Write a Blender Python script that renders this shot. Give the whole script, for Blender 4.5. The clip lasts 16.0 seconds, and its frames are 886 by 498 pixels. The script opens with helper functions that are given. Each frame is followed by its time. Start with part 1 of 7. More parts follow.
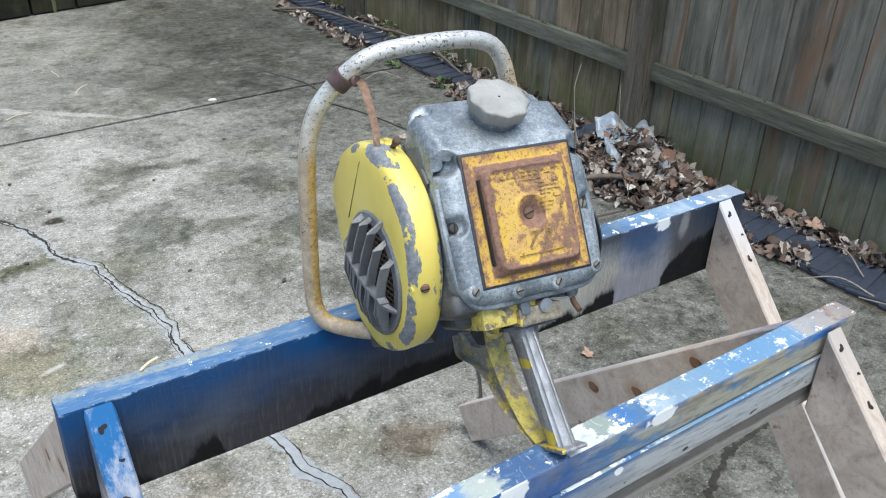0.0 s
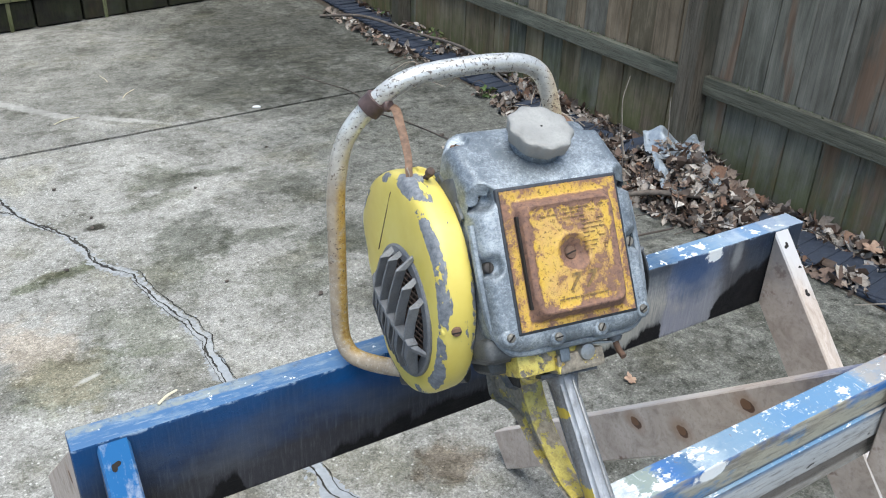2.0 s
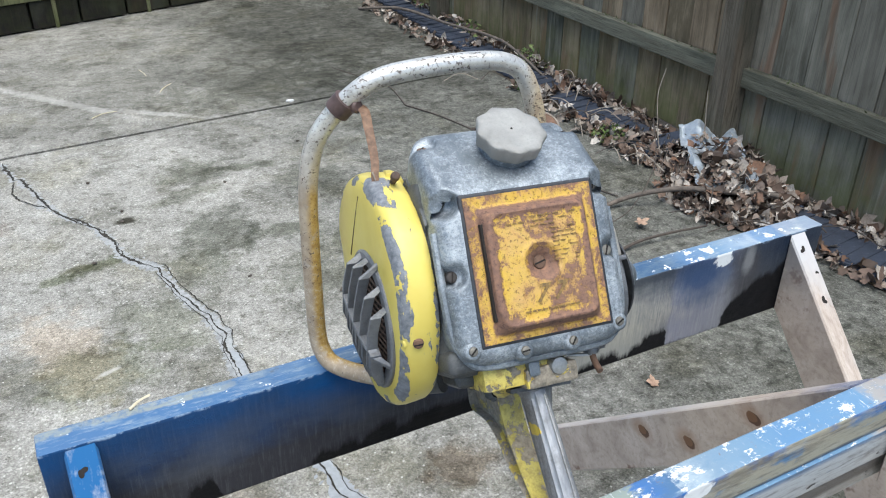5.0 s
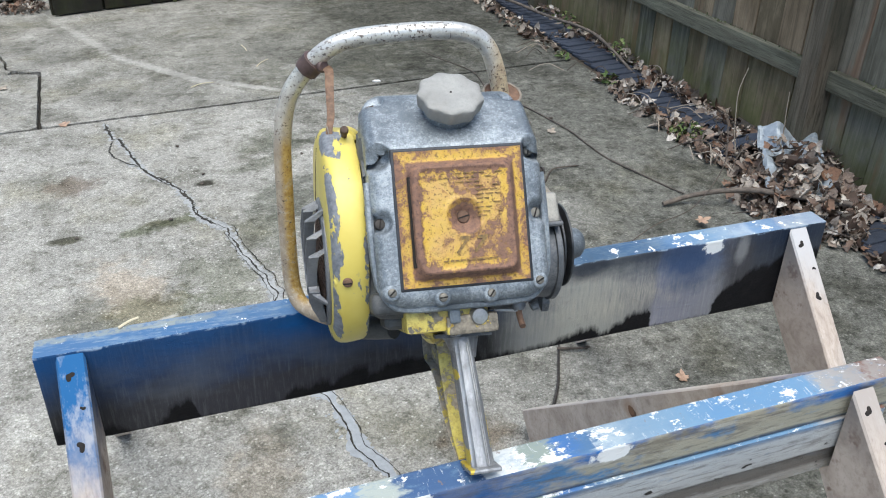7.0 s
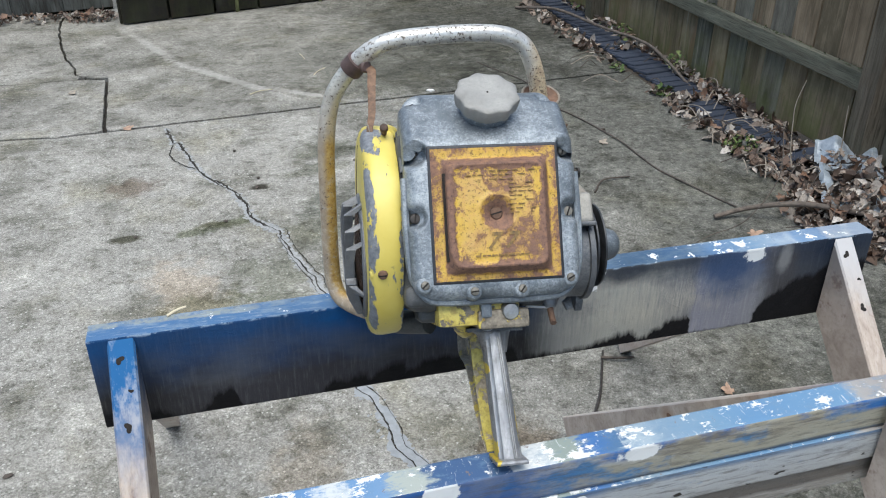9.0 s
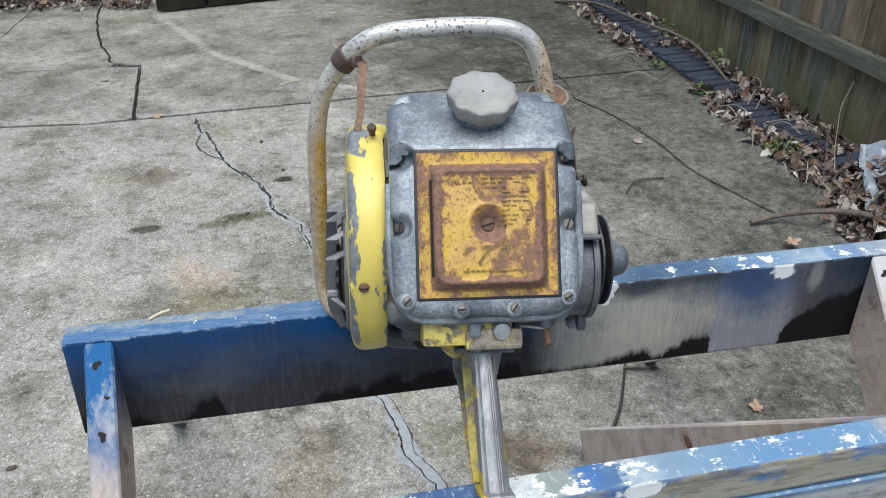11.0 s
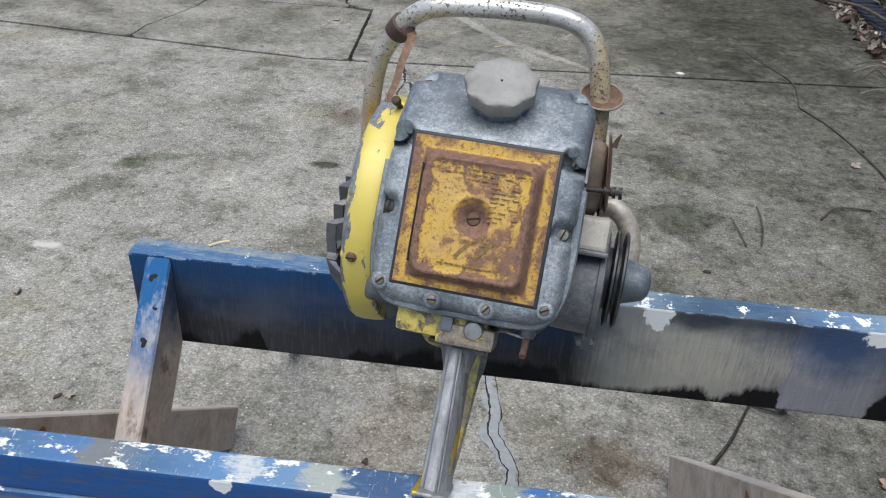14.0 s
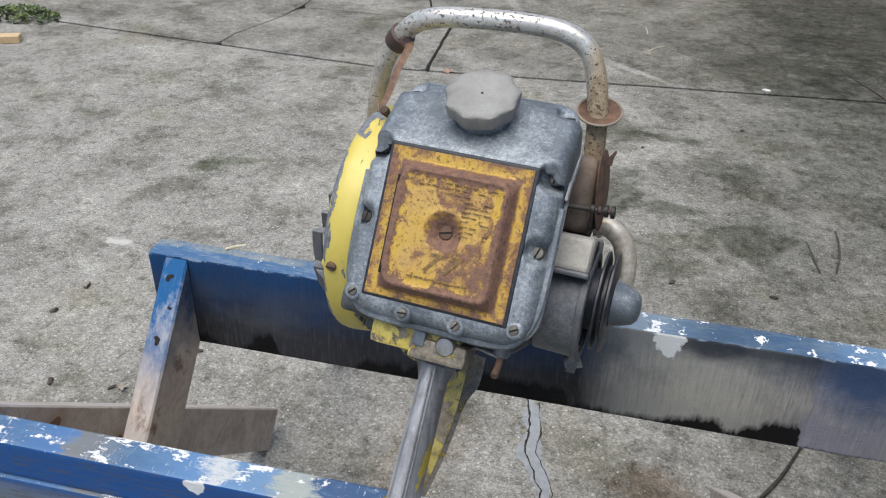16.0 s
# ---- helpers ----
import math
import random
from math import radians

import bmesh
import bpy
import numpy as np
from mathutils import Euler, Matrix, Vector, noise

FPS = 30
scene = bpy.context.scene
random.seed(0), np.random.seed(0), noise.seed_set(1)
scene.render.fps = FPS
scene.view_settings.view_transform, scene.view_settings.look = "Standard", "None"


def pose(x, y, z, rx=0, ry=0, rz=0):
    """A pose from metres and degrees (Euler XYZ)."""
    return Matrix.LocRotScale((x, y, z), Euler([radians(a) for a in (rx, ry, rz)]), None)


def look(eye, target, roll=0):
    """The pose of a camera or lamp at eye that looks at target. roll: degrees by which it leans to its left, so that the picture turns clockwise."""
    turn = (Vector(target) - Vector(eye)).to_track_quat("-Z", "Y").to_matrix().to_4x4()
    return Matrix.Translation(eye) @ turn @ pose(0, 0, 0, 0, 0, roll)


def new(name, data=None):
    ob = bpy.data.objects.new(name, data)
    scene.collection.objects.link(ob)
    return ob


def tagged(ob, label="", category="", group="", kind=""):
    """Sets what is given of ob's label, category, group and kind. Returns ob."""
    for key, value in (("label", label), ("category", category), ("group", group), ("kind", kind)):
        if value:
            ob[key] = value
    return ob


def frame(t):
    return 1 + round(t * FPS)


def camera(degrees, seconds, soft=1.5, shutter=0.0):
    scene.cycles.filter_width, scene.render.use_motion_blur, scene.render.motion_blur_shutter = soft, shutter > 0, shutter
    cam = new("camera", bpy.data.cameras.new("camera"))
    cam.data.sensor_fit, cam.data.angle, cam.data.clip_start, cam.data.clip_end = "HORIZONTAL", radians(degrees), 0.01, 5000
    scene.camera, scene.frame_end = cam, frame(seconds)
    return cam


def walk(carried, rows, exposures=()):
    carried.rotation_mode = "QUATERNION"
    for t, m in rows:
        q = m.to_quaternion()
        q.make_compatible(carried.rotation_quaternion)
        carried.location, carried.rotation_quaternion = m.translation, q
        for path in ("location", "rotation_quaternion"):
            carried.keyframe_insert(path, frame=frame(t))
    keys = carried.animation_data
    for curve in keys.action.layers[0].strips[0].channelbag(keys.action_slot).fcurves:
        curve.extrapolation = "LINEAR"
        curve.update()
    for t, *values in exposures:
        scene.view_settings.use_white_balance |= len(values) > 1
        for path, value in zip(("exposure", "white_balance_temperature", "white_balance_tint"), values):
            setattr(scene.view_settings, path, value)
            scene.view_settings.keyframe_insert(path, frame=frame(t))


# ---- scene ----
cam = camera(56.1, 16.0, soft=1.1)
METRES, EYE, TILT, LEAN, TURN = 0.9756, 1.35, 0.0, 0.0, -34.2
PATH = [
    (0, (0.019, 0.018, 1.35), (1.004, 1.463, 0.38), 2.3),
    (0.5, (0.026, 0.032, 1.351), (0.99, 1.495, 0.386), 1.9),
    (1, (0.033, 0.049, 1.348), (0.975, 1.525, 0.383), 1.8),
    (1.5, (0.048, 0.056, 1.35), (0.972, 1.545, 0.386), 2.1),
    (2, (0.063, 0.071, 1.351), (0.963, 1.575, 0.388), 2.0),
    (2.5, (0.072, 0.082, 1.346), (0.956, 1.594, 0.381), 1.7),
    (3, (0.077, 0.089, 1.345), (0.947, 1.607, 0.374), 1.5),
    (3.5, (0.075, 0.089, 1.348), (0.928, 1.616, 0.377), 0.8),
    (4, (0.089, 0.085, 1.346), (0.934, 1.615, 0.373), 0.1),
    (4.2, (0.095, 0.083, 1.347), (0.948, 1.608, 0.372), -0.1),
    (6.3, (0.266, -0.017, 1.351), (0.879, 1.599, 0.346), 1.6),
    (6.5, (0.274, -0.036, 1.349), (0.872, 1.587, 0.345), 1.4),
    (7, (0.279, -0.071, 1.349), (0.834, 1.569, 0.347), 1.0),
    (7.5, (0.275, -0.099, 1.35), (0.791, 1.558, 0.355), 0.8),
    (8, (0.279, -0.113, 1.346), (0.766, 1.559, 0.362), 0.4),
    (8.5, (0.286, -0.114, 1.346), (0.742, 1.571, 0.369), 0.1),
    (9, (0.291, -0.103, 1.345), (0.726, 1.586, 0.367), 0.3),
    (9.2, (0.296, -0.096, 1.341), (0.722, 1.597, 0.364), 0.2),
    (11.3, (0.359, -0.033, 1.327), (0.677, 1.669, 0.325), 1.3),
    (11.5, (0.36, -0.025, 1.332), (0.663, 1.666, 0.308), 2.2),
    (12, (0.379, -0.011, 1.333), (0.66, 1.674, 0.293), 3.0),
    (12.5, (0.401, 0.025, 1.321), (0.649, 1.709, 0.27), 2.7),
    (13, (0.431, 0.036, 1.319), (0.638, 1.72, 0.26), 3.2),
    (13.5, (0.512, 0.0, 1.328), (0.436, 1.69, 0.261), 2.2),
    (14, (0.574, -0.025, 1.336), (0.393, 1.655, 0.266), 3.0),
    (14.5, (0.616, -0.043, 1.336), (0.384, 1.635, 0.272), 2.4),
    (15, (0.649, -0.054, 1.336), (0.368, 1.621, 0.28), 1.6),
    (15.5, (0.658, -0.017, 1.334), (0.328, 1.651, 0.281), 1.8),
    (16, (0.676, 0.007, 1.335), (0.275, 1.658, 0.28), 1.4),
]
EXPOSURES = [(0.0, 0.93, 6230, 5), (4.0, 0.90, 6280, 6), (7.0, 0.80, 6330, 6), (8.5, 0.65, 6330, 6), (11.5, 0.60, 6400, 6), (13.0, 0.60, 6420, 6), (14.0, 0.35, 6450, 8), (16.0, 0.37, 6540, 9)]
walk(cam, [(t, look(eye, target, roll)) for t, eye, target, roll in PATH], EXPOSURES)


# ---- light ----
SUN_EL, SUN_AZ = 76.0, -165.0
world = bpy.data.worlds.new("sky")
scene.world = world
world.use_nodes = True
wn = world.node_tree
sky = wn.nodes.new("ShaderNodeTexSky")
sky.sky_type, sky.sun_disc = "NISHITA", False
sky.sun_elevation, sky.sun_rotation = radians(SUN_EL), radians(SUN_AZ)
sky.air_density, sky.dust_density = 1.0, 2.0
wn.links.new(sky.outputs[0], wn.nodes["Background"].inputs[0])
wn.nodes["Background"].inputs[1].default_value = 0.13
sun_data = bpy.data.lights.new("sun", "SUN")
sun_data.energy, sun_data.angle, sun_data.color = 2.5, radians(60), (1.0, 0.97, 0.92)
sun = new("sun", sun_data)
sun.matrix_world = look((6 * math.sin(radians(SUN_AZ)), 6 * math.cos(radians(SUN_AZ)), 6 * math.tan(radians(SUN_EL))), (0, 0, 0))


# ---- material helpers ----
class Nodes:
    """A small builder of node materials."""

    def __init__(self, name, rough=0.7, metal=0.0):
        self.mat = bpy.data.materials.new(name)
        self.mat.use_nodes = True
        self.t = self.mat.node_tree
        self.bsdf = self.t.nodes["Principled BSDF"]
        self.bsdf.inputs["Roughness"].default_value = rough
        self.bsdf.inputs["Metallic"].default_value = metal
        self.xyz = self.node("ShaderNodeTexCoord").outputs["Object"]

    def node(self, kind, **props):
        n = self.t.nodes.new(kind)
        for k, v in props.items():
            setattr(n, k, v)
        return n

    def put(self, sock, v):
        if isinstance(v, (int, float)):
            sock.default_value = v
        elif isinstance(v, (tuple, list)):
            sock.default_value = (*v, 1.0) if len(v) == 3 and sock.type == "RGBA" else v
        else:
            self.t.links.new(v, sock)

    def noise(self, scale, detail=6.0, rough=0.6, vec=None, stretch=None, warp=0.0):
        n = self.node("ShaderNodeTexNoise")
        n.inputs["Scale"].default_value, n.inputs["Detail"].default_value = scale, detail
        n.inputs["Roughness"].default_value, n.inputs["Distortion"].default_value = rough, warp
        v = vec or self.xyz
        if stretch:
            m = self.node("ShaderNodeMapping")
            m.inputs["Scale"].default_value = stretch
            self.put(m.inputs["Vector"], v)
            v = m.outputs[0]
        self.put(n.inputs["Vector"], v)
        return n.outputs["Fac"]

    def cells(self, scale, feature="F1", vec=None, out="Distance"):
        n = self.node("ShaderNodeTexVoronoi", feature=feature)
        n.inputs["Scale"].default_value = scale
        self.put(n.inputs["Vector"], vec or self.xyz)
        return n.outputs[out]

    def ramp(self, fac, *stops):
        r = self.node("ShaderNodeValToRGB")
        e = r.color_ramp.elements
        while len(e) < len(stops):
            e.new(0.5)
        for el, (p, c) in zip(e, stops):
            el.position = p
            el.color = (c, c, c, 1) if isinstance(c, (int, float)) else (*c, 1)
        self.put(r.inputs[0], fac)
        return r.outputs[0]

    def step(self, fac, a, b):
        n = self.node("ShaderNodeMapRange")
        self.put(n.inputs[0], fac)
        n.inputs[1].default_value, n.inputs[2].default_value = a, b
        return n.outputs[0]

    def mix(self, fac, a, b, blend="MIX"):
        n = self.node("ShaderNodeMix", data_type="RGBA", blend_type=blend)
        self.put(n.inputs[0], fac), self.put(n.inputs[6], a), self.put(n.inputs[7], b)
        return n.outputs[2]

    def math(self, op, a, b=0.0):
        n = self.node("ShaderNodeMath", operation=op)
        self.put(n.inputs[0], a), self.put(n.inputs[1], b)
        return n.outputs[0]

    def axis(self, i, vec=None):
        n = self.node("ShaderNodeSeparateXYZ")
        self.put(n.inputs[0], vec or self.xyz)
        return n.outputs[i]

    def normal(self, i):
        n = self.node("ShaderNodeSeparateXYZ")
        self.put(n.inputs[0], self.node("ShaderNodeTexCoord").outputs["Normal"])
        return n.outputs[i]

    def spot(self, x, y, rx, ry, ragged=0.5, scale=9.0, turn=0.0, z=0.0, rz=1000.0):
        """1 inside an uneven patch round a place, 0 outside."""
        m = self.node("ShaderNodeMapping", vector_type="TEXTURE")
        m.inputs["Location"].default_value, m.inputs["Rotation"].default_value = (x, y, z), (0, 0, radians(turn))
        m.inputs["Scale"].default_value = (rx, ry, rz)
        self.put(m.inputs["Vector"], self.xyz)
        n = self.node("ShaderNodeVectorMath", operation="LENGTH")
        self.put(n.inputs[0], m.outputs[0])
        d = self.math("ADD", n.outputs["Value"], self.math("MULTIPLY", self.math("SUBTRACT", self.noise(scale), 0.5), ragged * 2.2))
        return self.step(d, 1.15, 0.55)

    def random(self, island=False):
        if island:
            return self.node("ShaderNodeNewGeometry").outputs["Random Per Island"]
        return self.node("ShaderNodeObjectInfo").outputs["Random"]

    def done(self, colour, rough=None, bump=None, height=0.002, strength=0.6, metal=None, gloss=0.5):
        self.put(self.bsdf.inputs["Base Color"], colour)
        self.bsdf.inputs["Specular IOR Level"].default_value = gloss
        if rough is not None:
            self.put(self.bsdf.inputs["Roughness"], rough)
        if metal is not None:
            self.put(self.bsdf.inputs["Metallic"], metal)
        if bump is not None:
            b = self.node("ShaderNodeBump")
            b.inputs["Distance"].default_value, b.inputs["Strength"].default_value = height, strength
            self.put(b.inputs["Height"], bump)
            self.t.links.new(b.outputs[0], self.bsdf.inputs["Normal"])
        return self.mat


# ---- materials ----
def concrete_material():
    """Old broom-worn concrete: exposed fine aggregate, pits, blotches and stains that let the grain show."""
    m = Nodes("concrete", 0.9)
    stones = m.axis(0, m.cells(190, out="Color"))
    speck = m.noise(240, 3, 0.7)
    grit = m.noise(520, 2, 0.6)
    fine = m.noise(95, 6, 0.82)
    broad = m.noise(1.7, 7, 0.68)
    patch = m.noise(4.2, 9, 0.72)
    blot = m.noise(26, 7, 0.76)

    def tint(c, fac, colour):
        return m.mix(fac, c, m.mix(1.0, c, colour, "MULTIPLY"))

    c = m.ramp(broad, (0.3, (0.265, 0.261, 0.240)), (0.5, (0.345, 0.338, 0.312)), (0.7, (0.43, 0.42, 0.388)))
    c = m.mix(0.28, c, m.ramp(stones, (0.0, (0.06, 0.058, 0.052)), (0.25, (0.21, 0.205, 0.19)), (0.7, (0.37, 0.362, 0.335)), (1.0, (0.78, 0.77, 0.72))))
    c = m.mix(m.math("MULTIPLY", m.step(speck, 0.47, 0.36), 0.38), c, (0.075, 0.074, 0.066))
    c = m.mix(m.math("MULTIPLY", m.step(speck, 0.55, 0.66), 0.40), c, (0.70, 0.69, 0.65))
    c = m.mix(m.math("MULTIPLY", m.step(grit, 0.47, 0.38), 0.18), c, (0.07, 0.069, 0.062))
    c = m.mix(m.math("MULTIPLY", m.step(grit, 0.56, 0.66), 0.15), c, (0.72, 0.71, 0.67))
    c = m.mix(m.math("MULTIPLY", m.step(fine, 0.48, 0.36), 0.52), c, (0.075, 0.075, 0.066))
    c = m.mix(m.math("MULTIPLY", m.step(fine, 0.56, 0.67), 0.50), c, (0.66, 0.65, 0.61))
    # blotches at three sizes, grey to greenish brown
    c = tint(c, m.math("MULTIPLY", m.step(patch, 0.50, 0.36), 0.85), (0.45, 0.45, 0.41))
    c = tint(c, m.math("MULTIPLY", m.step(patch, 0.54, 0.66), 0.75), (1.36, 1.36, 1.36))
    c = tint(c, m.math("MULTIPLY", m.step(blot, 0.48, 0.34), 0.90), (0.44, 0.44, 0.405))
    c = tint(c, m.math("MULTIPLY", m.step(blot, 0.55, 0.67), 0.75), (1.42, 1.42, 1.40))
    c = tint(c, m.math("MULTIPLY", m.step(m.noise(2.3, 6, 0.66), 0.53, 0.66), 0.7), (0.80, 0.78, 0.66))
    lone = m.step(m.axis(2, m.cells(52, out="Color")), 0.66, 0.70)
    pit = m.math("MULTIPLY", m.step(m.cells(52), 0.24, 0.15), lone)
    c = m.mix(m.math("MULTIPLY", pit, 0.6), c, (0.05, 0.049, 0.043))
    chip = m.math("MULTIPLY", m.step(m.cells(85), 0.28, 0.19), m.step(m.axis(0, m.cells(85, out="Color")), 0.82, 0.86))
    c = m.mix(m.math("MULTIPLY", chip, 0.6), c, (0.76, 0.75, 0.71))
    # the fence side: lichen, leaf stain and dirt, deepened to paint in its shade
    shaded_dirt = m.step(m.math("ADD", m.axis(0), m.math("MULTIPLY", m.math("SUBTRACT", m.noise(1.6, 7, 0.66), 0.5), 1.9)), 0.62, 1.55)
    c = tint(c, m.math("MULTIPLY", shaded_dirt, m.math("ADD", 0.66, m.math("MULTIPLY", m.step(blot, 0.62, 0.38), 0.30))), (0.275, 0.29, 0.278))
    # the far slab wears a darker grey film
    film = m.math("MULTIPLY", m.step(m.axis(1), 3.60, 3.66), m.step(m.noise(2.0, 8, 0.70), 0.36, 0.58))
    c = tint(c, m.math("MULTIPLY", film, 0.75), (0.60, 0.60, 0.585))
    # old oil, moss and rust on the slab
    for x, y, rx, ry, turn, colour, deep in (
        (0.63, 3.18, 0.14, 0.11, 8, (0.36, 0.38, 0.31), 0.70),
        (0.83, 3.14, 0.16, 0.040, -8, (0.34, 0.36, 0.30), 0.75),
        (0.60, 2.62, 0.12, 0.17, -12, (0.32, 0.34, 0.29), 0.70),
        (0.82, 2.55, 0.16, 0.05, -8, (0.34, 0.36, 0.30), 0.75),
        (0.50, 2.42, 0.13, 0.12, 20, (0.46, 0.49, 0.40), 0.5),
        (0.58, 2.98, 0.14, 0.05, 15, (0.42, 0.44, 0.36), 0.6),
        (1.07, 2.42, 0.16, 0.12, 10, (0.32, 0.34, 0.28), 0.75),
        (0.98, 2.93, 0.09, 0.10, 20, (0.42, 0.43, 0.37), 0.65),
        (1.08, 2.86, 0.06, 0.16, -20, (0.36, 0.38, 0.32), 0.6),
        (0.81, 2.22, 0.14, 0.10, 0, (0.42, 0.44, 0.36), 0.55),
        (0.21, 2.57, 0.11, 0.035, 20, (0.30, 0.33, 0.21), 0.8),
        (0.08, 2.53, 0.05, 0.03, 0, (0.34, 0.38, 0.25), 0.7),
        (0.14, 2.00, 0.16, 0.12, 10, (0.50, 0.54, 0.42), 0.7),
        (0.34, 2.16, 0.11, 0.16, 20, (0.52, 0.55, 0.45), 0.6),
        (-0.78, 2.40, 0.06, 0.04, 15, (0.28, 0.33, 0.20), 0.75),
        (-0.70, 2.47, 0.10, 0.03, 15, (0.40, 0.45, 0.32), 0.6),
        (1.20, 4.10, 0.55, 0.30, 10, (0.50, 0.51, 0.45), 0.55),
        (-0.12, 2.97, 0.085, 0.075, 0, (0.50, 0.42, 0.38), 0.8),
        (0.329, 2.852, 0.035, 0.022, 0, (0.16, 0.15, 0.12), 0.95),
        (-0.12, 2.537, 0.055, 0.022, 5, (0.20, 0.20, 0.14), 0.9),
        (0.155, 2.579, 0.05, 0.025, 15, (0.36, 0.36, 0.22), 0.75),
        (0.08, 2.12, 0.10, 0.20, 20, (1.25, 0.92, 0.62), 0.30),
        (0.33, 1.25, 0.08, 0.18, -10, (1.05, 0.84, 0.60), 0.30),
        (0.83, 1.29, 0.075, 0.06, 0, (0.50, 0.40, 0.30), 0.75),
        (1.0, 4.6, 1.1, 0.7, 10, (0.72, 0.72, 0.68), 0.60),
        (1.7, 5.0, 0.6, 0.9, 0, (0.62, 0.62, 0.58), 0.55),
    ):
        c = tint(c, m.math("MULTIPLY", m.spot(x, y, rx * 1.15, ry * 1.15, 1.15, 15, turn), deep), colour)
    for x, y, rx, ry, turn, deep in ((0.24, 4.25, 0.55, 0.035, -52, 0.32), (-0.16, 4.95, 0.45, 0.035, -67, 0.28), (0.60, 3.92, 0.26, 0.03, -38, 0.32), (-0.79, 1.86, 0.055, 0.019, 0, 0.9), (0.16, 1.99, 0.035, 0.010, 20, 0.5)):
        c = m.mix(m.math("MULTIPLY", m.spot(x, y, rx, ry, 0.9, 40, turn), deep), c, (0.62, 0.61, 0.58))
    c = m.mix(1.0, c, (0.865, 0.85, 0.825), "MULTIPLY")
    h = m.math("SUBTRACT", m.math("ADD", m.math("MULTIPLY", stones, 0.6), m.math("ADD", speck, fine)), m.math("MULTIPLY", pit, 1.2))
    return m.done(c, bump=h, height=0.0028, strength=0.7, gloss=0.2)


def joint_material():
    m = Nodes("dirty_joint", 0.95)
    return m.done(m.ramp(m.noise(30), (0.3, (0.010, 0.009, 0.008)), (0.7, (0.040, 0.035, 0.026))), bump=m.noise(90), height=0.004)


def sealant_material(name, k):
    m = Nodes(name, 0.8)
    n = m.noise(70, 8, 0.8)
    return m.done(m.ramp(n, (0.25, (0.20 * k, 0.203 * k, 0.20 * k)), (0.5, (0.31 * k, 0.317 * k, 0.31 * k)), (0.75, (0.42 * k, 0.425 * k, 0.415 * k))), bump=n, height=0.0012)


def weathered_board(name, tint, green=0.5, dark=1.0, along=2, brown=0.8):
    """Old unpainted fence timber with grain, streaks and moss near the ground; along is the grain's axis."""
    m = Nodes(name, 0.85)
    r = m.random()
    shift = m.node("ShaderNodeVectorMath", operation="ADD")
    m.put(shift.inputs[0], m.xyz)
    comb = m.node("ShaderNodeCombineXYZ")
    m.put(comb.inputs[0], m.math("MULTIPLY", r, 37.0)), m.put(comb.inputs[1], m.math("MULTIPLY", r, 91.0))
    m.put(shift.inputs[1], comb.outputs[0])
    v = shift.outputs[0]

    def streak(scale, detail, rough, wide, lengthwise, warp=0.0):
        return m.noise(scale, detail, rough, v, (1.0, wide, lengthwise) if along == 2 else (1.0, lengthwise, wide), warp)

    grain = streak(22, 6, 0.7, 5.0, 0.22, 0.6)
    fine = streak(90, 4, 0.7, 5.0, 0.08)
    stain = streak(4.5, 5, 0.6, 2.5, 0.5)
    c = m.ramp(grain, (0.25, tuple(k * 0.6 * dark for k in tint)), (0.5, tuple(k * dark for k in tint)), (0.75, tuple(k * 1.7 * dark for k in tint)))
    c = m.mix(m.math("MULTIPLY", r, 0.45), c, tuple(k * 2.2 * dark for k in tint))
    smear = streak(7, 3.5, 0.65, 3.6, 0.22, 0.1)
    c = m.mix(m.math("MULTIPLY", m.step(smear, 0.50, 0.70), 0.45), c, tuple(k * 3.0 * dark for k in tint))
    warm = streak(6, 3.0, 0.62, 4.0, 0.28, 0.1)
    c = m.mix(m.math("MULTIPLY", m.step(warm, 0.56, 0.66), brown), c, (0.100, 0.054, 0.034))
    c = m.mix(m.math("MULTIPLY", m.step(fine, 0.52, 0.36), 0.65), c, (0.024, 0.020, 0.015))
    c = m.mix(m.math("MULTIPLY", m.step(grain, 0.44, 0.30), 0.5), c, (0.028, 0.025, 0.020))
    c = m.mix(m.math("MULTIPLY", m.step(stain, 0.46, 0.32), 0.5), c, (0.050, 0.054, 0.042))
    if green:
        low = m.math("MULTIPLY", m.step(m.axis(2), 0.34, 0.04), m.step(m.noise(9, 5, 0.7, v), 0.38, 0.62))
        c = m.mix(m.math("MULTIPLY", low, green), c, (0.060, 0.078, 0.022))
    return m.done(c, bump=m.math("ADD", grain, fine), height=0.003, strength=0.7, gloss=0.15)


